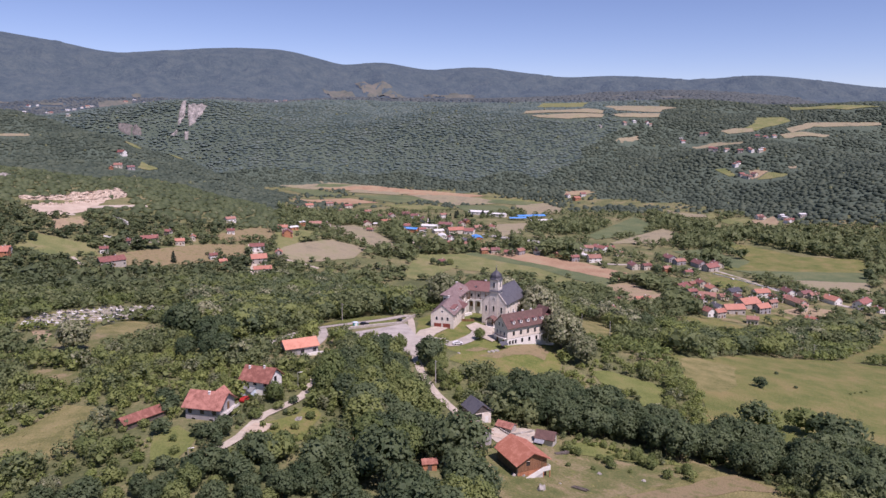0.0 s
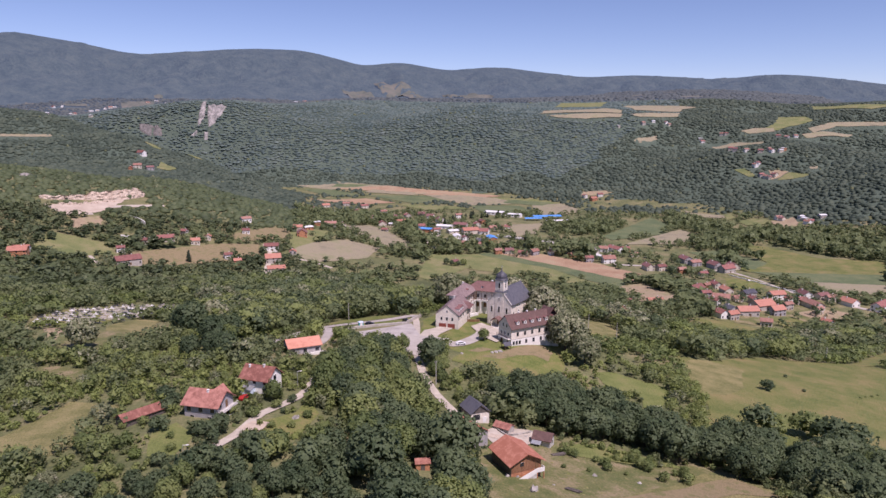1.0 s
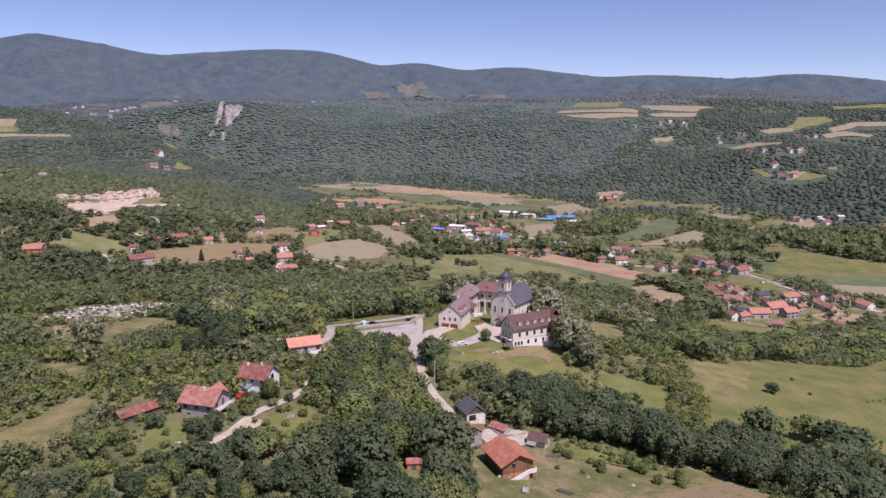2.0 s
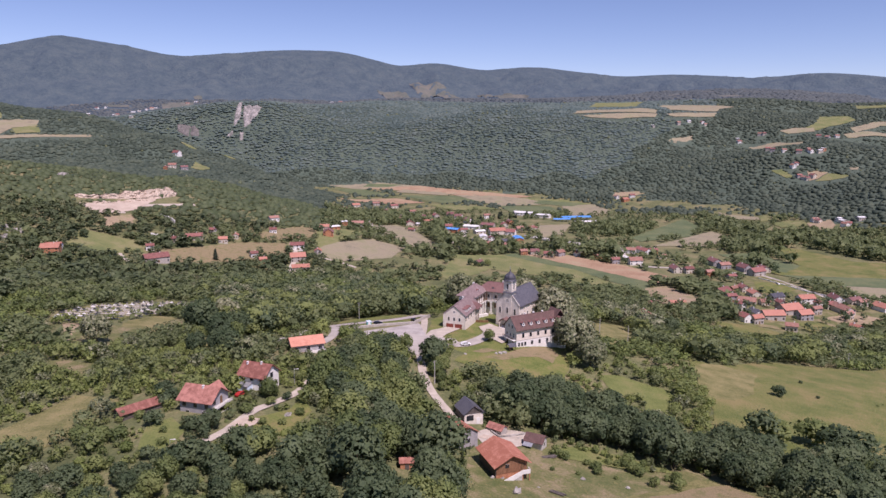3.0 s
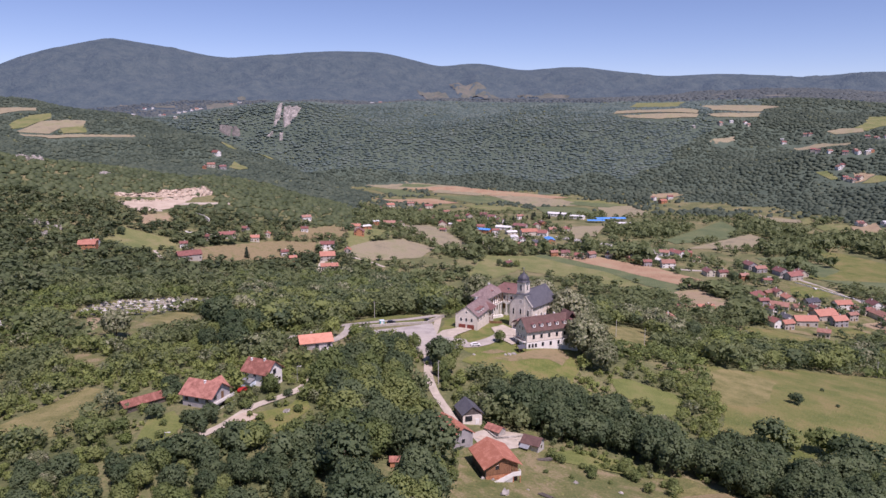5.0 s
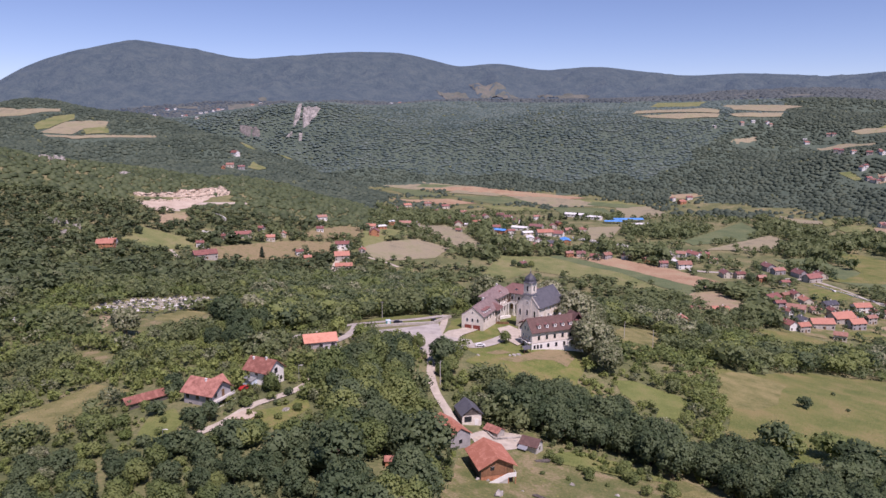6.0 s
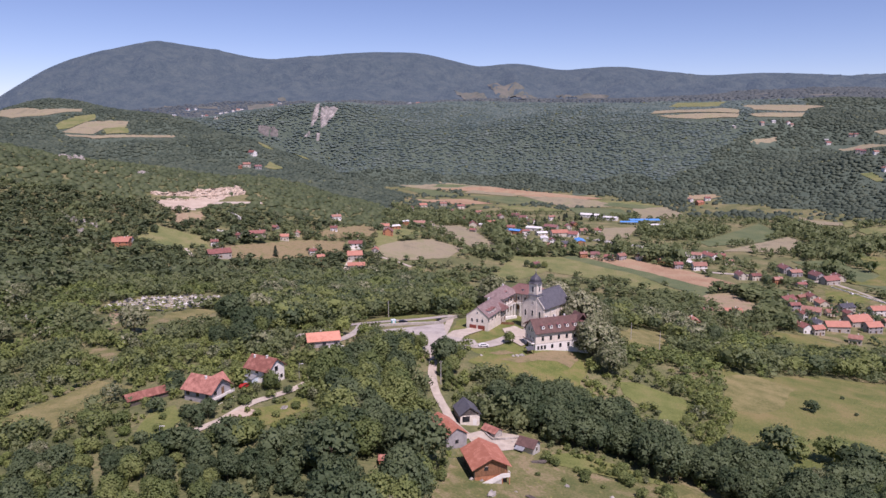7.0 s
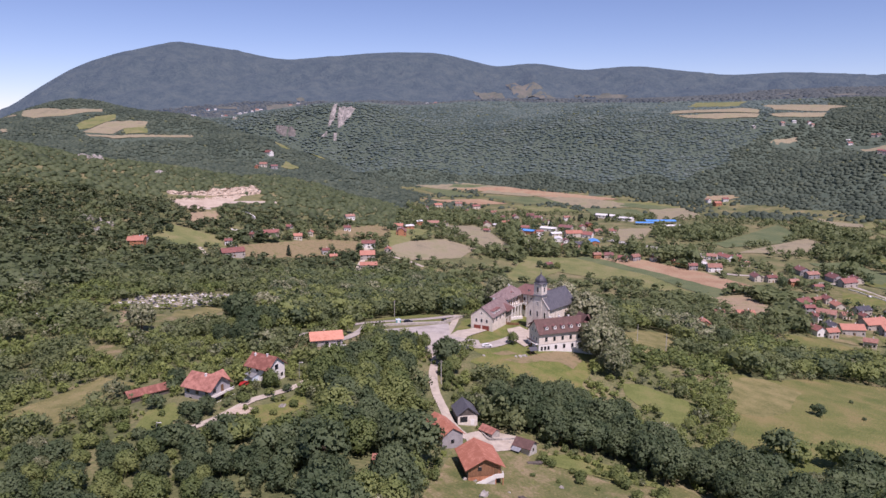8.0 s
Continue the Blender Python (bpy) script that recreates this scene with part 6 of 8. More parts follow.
def car(x, y, yaw, paint, word, z=None):
    """A small hatchback."""
    e = thing("car", x, y, yaw, f"parked {word} car on pale asphalt" if z is None else f"parked {word} car on grass beside a house", "car", "parked cars", z=(ground_z(x, y) + 0.36) if z is None else z)
    bm = bmesh.new()
    prism(bm, [(-2.1, 0.35), (2.1, 0.35), (2.15, 0.75), (1.2, 0.95), (0.5, 1.42), (-1.2, 1.45), (-1.9, 1.0), (-2.15, 0.9)], -0.86, 0.86)
    bmesh.ops.rotate(bm, verts=bm.verts[:], matrix=Matrix.Rotation(radians(-90), 3, "Z"))
    bmesh.ops.bevel(bm, geom=bm.edges[:], offset=0.07, segments=2, affect="EDGES")
    part("body", bm, paint, e)
    bm = bmesh.new()
    prism(bm, [(1.12, 1.0), (0.52, 1.36), (-1.15, 1.38), (-1.75, 1.02)], -0.88, 0.88)
    bmesh.ops.rotate(bm, verts=bm.verts[:], matrix=Matrix.Rotation(radians(-90), 3, "Z"))
    part("side_glass", bm, PANE, e)
    for wx in (-1.3, 1.35):
        for wy in (-0.8, 0.8):
            bm = bmesh.new()
            bmesh.ops.create_cone(bm, segments=14, radius1=0.32, radius2=0.32, depth=0.22, cap_ends=True, matrix=Matrix.Translation((wx, wy, 0.32)) @ Matrix.Rotation(radians(90), 4, "X"))
            part("wheel", bm, RUBBER, e)
    for wy in (-0.6, 0.6):
        bm = bmesh.new()
        box(bm, 2.08, 2.17, wy - 0.18, wy + 0.18, 0.62, 0.76, 0.02)
        part("headlight", bm, WHITE, e)


RUBBER = surface("tyre_rubber", (0.02, 0.02, 0.02), (0.04, 0.04, 0.04), 1, 0.1, 0.9, 0.1, local=True)
PAINT = [surface("white_car_paint", (0.72, 0.72, 0.72), (0.8, 0.8, 0.8), 3, 0.5, 0.25, 0, local=True), surface("black_car_paint", (0.015, 0.015, 0.018), (0.03, 0.03, 0.035), 3, 0.5, 0.2, 0, local=True), surface("silver_car_paint", (0.4, 0.41, 0.42), (0.5, 0.5, 0.51), 3, 0.5, 0.3, 0, metal=0.5, local=True), surface("red_car_paint", (0.35, 0.03, 0.03), (0.45, 0.05, 0.04), 3, 0.5, 0.25, 0, local=True)]
car(9.2, 291.6, 22, PAINT[0], "white")
car(-58.3, 206.6, 70, PAINT[3], "red", ground_z(-58.3, 206.6) + 0.05)
car(-33.5, 321.5, 28, PAINT[1], "black")
car(-17.0, 327.0, 120, PAINT[1], "black")
for x, y, yaw, k in ((0, 985, 30, 0), (12, 985, 30, 2), (24, 935, 20, 0), (-30, 950, 100, 1), (-22, 945, 100, 2), (64, 940, 10, 0), (82, 925, -40, 2), (95, 915, -40, 3), (300, 700, 105, 0), (318, 662, 105, 2), (290, 748, 0, 0), (182, 790, 120, 0), (178, 812, 95, 2)):
    car(x, y, yaw, PAINT[k], ("white", "black", "silver", "red")[k])


def kiosk():
    e = thing("kiosk", -37.2, 317.4, 25, "small turquoise cabin on the car park", "cabin", z=ground_z(-37.2, 317.4) + 0.3)
    bm = bmesh.new()
    box(bm, -1.0, 1.0, -1.0, 1.0, 0, 2.2, 0.05)
    part("body", bm, surface("turquoise_paint", (0.1, 0.4, 0.38), (0.16, 0.5, 0.47), 1, 0.2, 0.5, 0.05, local=True), e)
    bm = bmesh.new()
    box(bm, -1.15, 1.15, -1.15, 1.15, 2.2, 2.36, 0.06)
    part("roof", bm, PALE_BLUE, e, "pale blue flat roof")
    add_door(e, 0, -1.0, 0, 0, 0.9, 2.0, WHITE)


kiosk()


def low_wall(name, pts, h, t, mat, label, lift=0.0):
    line = curve_points(pts, 2.5)
    bm = bmesh.new()
    rows = []
    for i, p in enumerate(line):
        d = (line[min(i + 1, len(line) - 1)] - line[max(i - 1, 0)]).normalized()
        s = Vector((-d.y, d.x)) * t / 2
        z = ground_z(p.x, p.y) + lift
        k = h * (1 + 0.1 * noise.noise(Vector((p.x, p.y, 1))))
        rows.append([bm.verts.new((p.x - s.x, p.y - s.y, z - 0.6)), bm.verts.new((p.x - s.x, p.y - s.y, z + k)), bm.verts.new((p.x + s.x, p.y + s.y, z + k)), bm.verts.new((p.x + s.x, p.y + s.y, z - 0.6))])
    for a, b in zip(rows, rows[1:]):
        for k in range(3):
            bm.faces.new((a[k], b[k], b[k + 1], a[k + 1]))
    bm.faces.new(rows[0])
    bm.faces.new(rows[-1][::-1])
    bmesh.ops.recalc_face_normals(bm, faces=bm.faces[:])
    return tagged(part(name, bm, mat, None), label, "wall", kind="structure")


low_wall("hedge_wall", [(-48, 308), (-40, 313.5), (-28, 319), (-16, 323)], 1.1, 1.0, GREY_STONE, "grey stone wall along the car park")
low_wall("retaining_wall", [(-16, 323), (-13, 332), (-10, 341)], 1.6, 0.5, GREY_STONE, "dark stone retaining wall beside the road")
low_wall("yard_wall", [(23.0, 205.5), (27.0, 208.5), (31.6, 212.5)], 0.8, 0.5, ROCK, "rough dry stone pen wall")
low_wall("yard_wall", [(23.0, 205.5), (20.5, 209.0), (20.0, 213.0)], 0.8, 0.5, ROCK, "rough dry stone pen wall")
low_wall("garden_wall", [(6.5, 334.0), (10.0, 332.0), (14.0, 331.5), (18.5, 333.5)], 1.2, 0.4, TIMBER, "red-brown timber retaining fence")
low_wall("stair_wall", [(9.5, 334.0), (13.0, 342.0), (18.0, 351.0)], 1.0, 1.3, WHITE, "white stone stair and terrace edge", 0.3)
low_wall("fence_wall", [(292, 730), (303, 703), (316, 668), (330, 648)], 1.1, 0.5, WHITE, "white parapet along the main road")
low_wall("ruin_wall", [(-339, 739), (-329, 737), (-319, 730)], 4.0, 0.8, WHITE, "roofless white wall of an unfinished house")
low_wall("garden_wall", [(-323, 683), (-306, 689), (-293, 694)], 1.6, 0.5, WHITE, "white garden wall before a villa")

tagged(drape("verge", [(-58, 326), (-42, 333.5), (-26, 340), (-20, 346), (-30, 352), (-50, 346)], COVER["lawn"], 0.2), "green verge above the road", "verge", kind="structure")
tagged(drape("verge", [(-50, 309), (-36, 318), (-17, 327), (-14, 338), (-28, 331), (-44, 324), (-52, 316)], COVER["lawn"], 0.15), "narrow green verge along the car park", "verge", kind="structure")
OPEN.append(("lawn", [(-50, 309), (-36, 318), (-17, 327), (-14, 338), (-28, 331), (-44, 324), (-52, 316)]))
OPEN.append(("lawn", [(-58, 326), (-42, 333.5), (-26, 340), (-20, 346), (-30, 352), (-50, 346)]))
# bare ground round the monastery and the farm
JUNCTION = [(-20.7, 289.5), (-17.7, 302.4), (-6.7, 299.6), (4.7, 298.3), (6.8, 292.1), (-0.1, 283.3), (-5.6, 278.7), (-8.4, 269.9), (-13.5, 273.6)]
tagged(drape("pavement", JUNCTION, ASPHALT, 0.5), "broad pale asphalt junction before the monastery", "pavement", kind="structure")
OPEN.append(("lawn", JUNCTION))
tagged(drape("pavement", [(-9, 300), (-7, 310), (0, 318), (6, 315.5), (0, 305), (-2, 296)], GRAVEL, 0.42), "pale paved slope before two garage doors", "pavement", kind="structure")
tagged(drape("pavement", [(14, 322), (19, 330), (27, 322), (30, 306), (25, 298), (19, 304)], GRAVEL, 0.42), "pale paved forecourt between church and lodge", "pavement", kind="structure")
tagged(drape("earth_bank", [(17, 280), (24, 285), (30, 291), (39, 299), (46, 303), (50, 296), (46, 285), (40, 289), (33, 286), (25, 280)], COVER["bare"], 0.22), "worn brown bank of earth below the lodge", "bank", kind="structure")
tagged(drape("earth_bank", [(12, 285), (18, 291), (23, 289), (17, 285)], COVER["bare"], 0.24), "worn brown patch beside the drive", "bank", kind="structure")
tagged(drape("yard_ground", [(15, 205), (20, 212), (31, 214), (34, 208), (30, 202), (26, 198), (18, 198)], GRAVEL, 0.32), "pale trodden farmyard earth and rubble", "yard", kind="structure")
tagged(drape("yard_ground", [(16.6, 202.4), (18.2, 205.4), (21.4, 205.0), (20.4, 201.6)], COVER["quarryfloor"], 0.42), "pale concrete slab in the farmyard", "yard", kind="structure")
tagged(drape("hay_strip", [(106, 276), (109, 296), (113, 318), (120, 328), (131, 333), (143, 322), (136, 306), (130, 290), (118, 277)], COVER["hay"], 0.24), "browned patch at the edge of a meadow", "meadow", kind="structure")
tagged(drape("hay_strip", [(45, 166), (62, 178), (80, 195), (90, 193), (98, 181), (104, 160), (100, 148), (60, 140)], COVER["hay"], 0.26), "browned hay strip at the foot of the yard", "field", kind="structure")
tagged(drape("earth_track", [(48, 168), (63, 176), (76, 186), (88, 193), (97, 180), (84, 179), (70, 172), (52, 163)], COVER["bare"], 0.38), "bare tan earth along the foot of the hedge", "field", kind="structure")
tagged(drape("garden_strip", [(38.4, 203.7), (46.3, 208.9), (58.7, 208.3), (71.1, 202.2), (76.7, 197.4), (64.4, 197.3), (50.9, 198), (39, 198.4)], COVER["fresh"], 0.3), "lush green strip of a farm garden", "garden", kind="structure")
tagged(drape("yard_ground", [(-54, 184), (-51, 190), (-46, 190), (-47, 184)], COVER["quarryfloor"], 0.36), "pale concrete apron beside a house", "yard", kind="structure")

for x, y, s in ((27.2, 167.5, 1.7), (20.5, 186.5, 0.8), (24.0, 286.5, 1.1), (22.4, 285.6, 0.9), (25.8, 287.6, 1.2), (9.5, 281.0, 0.8), (-39.8, 194.8, 1.2), (46.0, 184.0, 0.8), (58.0, 182.0, 0.7), (33.0, 173.0, 0.5)):
    boulder(x, y, s)
for x, y in ((22.2, 176.2), (23.6, 175.6), (25.0, 176.6), (26.6, 177.0), (28.0, 178.0), (29.4, 178.6), (21.0, 175.0)):
    boulder(x, y, rng.uniform(0.6, 1.0), "broken stone piled before the barn", None, 0.7, "rubble_stone")
for x, y in ((24.5, 207.5), (27.5, 210.5), (29.0, 208.0), (22.0, 203.5), (19.0, 206.0), (31.5, 205.5)):
    boulder(x, y, rng.uniform(0.4, 0.8), "pale rubble heap in the farmyard", None, 0.5, "rubble_stone")


def log_pile(x, y, yaw):
    e = thing("log_pile", x, y, yaw, "grey weathered logs stacked in the grass", "logs")
    for i in range(7):
        bm = bmesh.new()
        bmesh.ops.create_cone(bm, segments=8, radius1=0.2, radius2=0.17, depth=rng.uniform(3, 4.6), cap_ends=True, matrix=Matrix.Translation((rng.uniform(-0.3, 0.3), (i % 4) * 0.42 - 0.6, 0.2 + 0.36 * (i // 4))) @ Matrix.Rotation(radians(90), 4, "Y"))
        part("log", bm, GREY_WOOD, e)


log_pile(37.7, 170.5, -32)
log_pile(37.5, 197.0, 20)


def gazebo():
    e = thing("gazebo", 28.6, 291.5, 30, "small dark-roofed open gazebo on the bank", "gazebo")
    bm = bmesh.new()
    prism(bm, [(-1.9, 1.9), (0, 3.0), (1.9, 1.9), (1.9, 2.05), (0, 3.15), (-1.9, 2.05)], -1.8, 1.8)
    part("roof", bm, ROOFS[4], e)
    for x in (-1.4, 1.4):
        for y in (-1.4, 1.4):
            bm = bmesh.new()
            box(bm, x - 0.09, x + 0.09, y - 0.09, y + 0.09, -0.3, 2.2)
            part("post", bm, TIMBER, e)
    bm = bmesh.new()
    box(bm, -1.1, 1.1, -0.4, 0.4, 0.65, 0.72)
    box(bm, -0.1, 0.1, -0.1, 0.1, 0, 0.65)
    part("table", bm, TIMBER, e)


gazebo()


def crag(name, line, wide, size, n, label, mat=None, tall=1.3):
    """A broken rock face of many blocks set along a line in the slope."""
    pts = curve_points(line, 2.0)
    vs, fs, k = [], [], 0
    ox, oy = line[0]
    oz = ground_z(ox, oy)
    for i in range(n):
        p = pts[rng.integers(len(pts))]
        x, y = p.x + rng.normal() * wide, p.y + rng.normal() * wide
        s = size * rng.uniform(0.5, 1.25)
        bm = bmesh.new()
        rough_block(bm, x - ox, y - oy, ground_z(x, y) - oz + s * 0.3, s * rng.uniform(0.8, 1.4), s * 0.8, s * rng.uniform(0.7, 1.2) * tall, 0.35, rng.uniform(0, 90))
        bm.verts.index_update()
        vs += [tuple(q.co) for q in bm.verts]
        fs += [tuple(q.index + k for q in f.verts) for f in bm.faces]
        k += len(bm.verts)
        bm.free()
    ob = new(name, mesh_of(name, vs, fs, mat or ROCK))
    ob.matrix_world = pose(ox, oy, oz)
    for p in pts[::4]:
        KEEP_CLEAR.append((p.x, p.y, wide * 0.7 + 1))
    return tagged(ob, label, "rock face", kind="structure")




def rock_face(name, line, heights, lean, label, mat, seed=0.0):
    """A broken upright face along a line: buttresses, ledges and a ragged top, with depth behind it."""
    pts = curve_points(line, 1.6)
    n = len(pts)
    rows = 7
    vs, fs = [], []
    ox, oy = line[0]
    oz = ground_z(ox, oy)
    for i, p in enumerate(pts):
        d = (pts[min(i + 1, n - 1)] - pts[max(i - 1, 0)]).normalized()
        back = Vector((-d.y, d.x))
        if back.dot(p) < 0:
            back = -back
        h = float(np.interp(i / (n - 1), np.linspace(0, 1, len(heights)), heights)) * (1 + 0.45 * noise.noise(Vector((i * 0.17, seed, 0))))
        for k in range(rows + 1):
            f = k / rows
            step = 2.2 * noise.noise(Vector((i * 0.3, k * 0.8, seed))) + 1.4 * noise.noise(Vector((i * 0.9, k * 1.7, seed + 5)))
            q = p + back * (lean * h * f + step * (0.4 + f))
            vs.append((q.x - ox, q.y - oy, ground_z(p.x, p.y) - oz - 1.5 + (h + 1.5) * f + 0.5 * noise.noise(Vector((i * 0.7, k * 2.1, seed)))))
        q = p + back * (lean * h + 9)
        vs.append((q.x - ox, q.y - oy, ground_z(q.x, q.y) - oz - 1.0))
    m = rows + 2
    for i in range(n - 1):
        for k in range(m - 1):
            fs.append((i * m + k, (i + 1) * m + k, (i + 1) * m + k + 1, i * m + k + 1))
    ob = new(name, mesh_of(name, vs, fs, mat))
    ob.matrix_world = pose(ox, oy, oz)
    for p in pts[::4]:
        for back in (0, 8, 20, 32):
            u = 1 - back / p.length
            KEEP_CLEAR.append((p.x * u, p.y * u, 5.0))
    return tagged(ob, label, "rock face", kind="structure")


def slab(name, outline, label, mat, seed):
    """Bare limestone ribs breaking through the woods of a steep slope."""
    xs, ys = [p[0] for p in outline], [p[1] for p in outline]
    gx, gy = np.meshgrid(np.arange(min(xs) - 4, max(xs) + 4, 1.8), np.arange(min(ys) - 4, max(ys) + 4, 2.6))
    keep = inside(gx, gy, outline)
    z = land(gx, gy)
    for i in np.ndindex(gx.shape):
        a, b = gx[i], gy[i]
        rib = noise.noise(Vector((a * 0.11 + b * 0.03, b * 0.018, seed)))
        z[i] += (2.5 + 6 * rib + 3.5 * noise.noise(Vector((a * 0.3, b * 0.2, seed + 3)))) if keep[i] else -6
    m = gx.shape[1]
    v = np.stack([gx - xs[0], gy - ys[0], z - ground_z(xs[0], ys[0])], -1).reshape(-1, 3)
    q = [(i * m + j, i * m + j + 1, (i + 1) * m + j + 1, (i + 1) * m + j) for i in range(gx.shape[0] - 1) for j in range(m - 1) if keep[i:i + 2, j:j + 2].any()]
    ob = new(name, array_mesh(name, v, np.array(q), mat))
    ob.matrix_world = pose(xs[0], ys[0], ground_z(xs[0], ys[0]))
    OPEN.append(("quarryfloor", outline))
    return tagged(ob, label, "rock face", kind="structure")


DARK_STONE = surface("shaded_grey_limestone", (0.1, 0.1, 0.09), (0.2, 0.18, 0.17), 9, 1.5, 0.95, 0.8)
CLIFF_STONE = surface("pale_cliff_limestone", (0.13, 0.13, 0.12), (0.38, 0.35, 0.33), 9, 2.5, 0.95, 0.8, stretch=(1, 0.4, 1))
QUARRY_STONE = surface("fresh_quarried_limestone", (0.34, 0.26, 0.2), (0.6, 0.5, 0.4), 6, 1.5, 0.95, 0.8)
rock_face("quarry_face", [(-439, 748), (-425, 758), (-410, 774), (-399, 784), (-388, 796), (-375, 813), (-369, 832), (-366, 845)], [3, 5, 5, 9, 10, 11, 12, 5], 0.45, "pale broken limestone face of a quarry", QUARRY_STONE)
crag("quarry_bench", [(-413, 741), (-396, 770), (-382, 791)], 2.0, 1.6, 40, "rubble bench in the quarry", QUARRY_STONE, 0.8)
slab("cliff", [(-654, 1912), (-605, 1919), (-604, 1875), (-612, 1835), (-626, 1820), (-642, 1867)], "pale limestone cliff above the gorge", CLIFF_STONE, 1.0)
slab("cliff", [(-672, 1916), (-669, 1944), (-646, 1861), (-650, 1819), (-656, 1824)], "thin limestone rib above the gorge", CLIFF_STONE, 7.3)
slab("cliff", [(-660, 1789), (-647, 1805), (-646, 1791), (-654, 1785)], "small pale limestone cliff in the woods", CLIFF_STONE, 4.0)
slab("cliff", [(-629, 1797), (-621, 1807), (-614, 1779), (-622, 1779)], "small pale limestone cliff in the woods", CLIFF_STONE, 9.0)
slab("cliff", [(-805, 1831), (-774, 1829), (-744, 1818), (-734, 1797), (-774, 1798), (-799, 1812)], "grey limestone cliff deep in the gorge", DARK_STONE, 12.0)
crag("outcrop", [(-601, 813), (-594, 826), (-582, 821)], 2.5, 3.0, 26, "grey limestone outcrop among trees")
crag("outcrop", [(-502, 818), (-504, 842)], 2.0, 3.0, 14, "grey limestone outcrop among trees")
crag("outcrop", [(-419, 578), (-406, 582), (-394, 591)], 2.2, 2.6, 30, "grey limestone outcrop above the scrub")
crag("outcrop", [(-398, 552), (-388, 560)], 1.5, 2.0, 14, "grey limestone outcrop above the scrub")


def bridge():
    e = thing("bridge", 104, 906, -40, "long pale concrete road bridge with parapets", "bridge", z=ground_z(104, 906) + 2.2)
    bm = bmesh.new()
    box(bm, -42, 42, -4.5, 4.5, -0.9, 0)
    part("deck", bm, CONCRETE, e)
    for y in (-4.4, 4.4):
        bm = bmesh.new()
        box(bm, -42, 42, y - 0.15, y + 0.15, 0, 1.0)
        part("parapet", bm, WHITE, e)
    for x in (-25, 0, 25):
        bm = bmesh.new()
        box(bm, x - 1, x + 1, -3.5, 3.5, -6, -0.9)
        part("pier", bm, CONCRETE, e)
    KEEP_CLEAR.append((104, 906, 16))
    KEEP_CLEAR.append((84, 922, 12))
    KEEP_CLEAR.append((124, 889, 12))


bridge()


def hall(x, y, L, W, H, yaw, roof, label, open_sides=False):
    e = thing("hall", x, y, yaw, label, "hall")
    KEEP_CLEAR.append((x, y, L * 0.5))
    bm = bmesh.new()
    gable_roof(bm, L, W, H, W * 0.1, 0.5, 0.3)
    part("roof", bm, roof, e)
    if open_sides:
        for px_ in np.linspace(-L / 2, L / 2, 6):
            for py_ in (-W / 2, W / 2):
                bm = bmesh.new()
                box(bm, px_ - 0.15, px_ + 0.15, py_ - 0.15, py_ + 0.15, -1, H)
                part("post", bm, METAL, e)
    else:
        bm = bmesh.new()
        gable_walls(bm, L, W, H, W * 0.1)
        part("wall", bm, WHITE, e)
        window_row(e, L, W, H * 0.6, 6, ("f", "b"), 2.0, 1.2, 5)


hall(72, 1150, 36, 16, 5, -20, ROOFS[6], "long hall with a white sheet-metal roof")
hall(150, 1120, 46, 14, 4, 12, ROOFS[5], "long open stall hall with a blue sheet roof", True)
hall(160, 1072, 34, 10, 3.5, 8, ROOFS[6], "open market stalls with white sheet roofs", True)
hall(125, 1085, 26, 10, 3.5, 8, ROOFS[5], "open market stalls with blue sheet roofs", True)
hall(100, 1125, 22, 12, 4.5, -20, ROOFS[6], "low white-roofed hall beside sports ground")
# ---- woods ----
# single trees: kind, x, y, height
TREE_AT = [
    ("bloom", 50.5, 339.0, 23.0), ("bloom", 58.0, 352.0, 17.0), ("bloom", 55.5, 302.0, 20.0), ("bloom", 62.0, 289.0, 14.5), ("bloom", 60.0, 311.0, 17.0), ("bloom", 3.0, 378.0, 21.0), ("bloom", 36.0, 376.0, 21.0),
    ("ash", 19.2, 300.3, 6.0), ("oak", -2.6, 262.5, 12.0), ("ash", -0.6, 251.0, 6.5), ("ash", 2.2, 245.0, 5.0), ("ash", 3.0, 237.5, 4.0), ("ash", 1.8, 255.5, 7.5), ("willow", -52.5, 288.0, 9.0), ("willow", -40.0, 281.0, 7.5), ("oak", 6.8, 176.5, 16.0), ("oak", -12.5, 160.0, 16.0),
    ("oak", -57.6, 181.5, 6.5), ("ash", -49.6, 207.5, 7.0), ("bloom", -147.4, 279.2, 14.5), ("oak", -111.6, 303.7, 17.5), ("bloom", -105.5, 316.2, 16.5), ("oak", -115.0, 309.0, 15.0), ("bloom", -241.6, 321.2, 11.0),
    ("bloom", -197.2, 258.1, 11.0), 
    ("oak", 442.8, 706.7, 12.0), ("willow", 126.0, 357.0, 12.5), ("willow", 131.0, 361.0, 10.0), ("oak", 2.5, 754.5, 7.0), ("oak", 9.5, 755.0, 6.5), ("ash", 15.5, 760.0, 8.0), ("oak", -3.5, 758.0, 8.5), ("ash", 6.2, 753.5, 5.0), ("oak", 66.0, 668.0, 9.0),
]
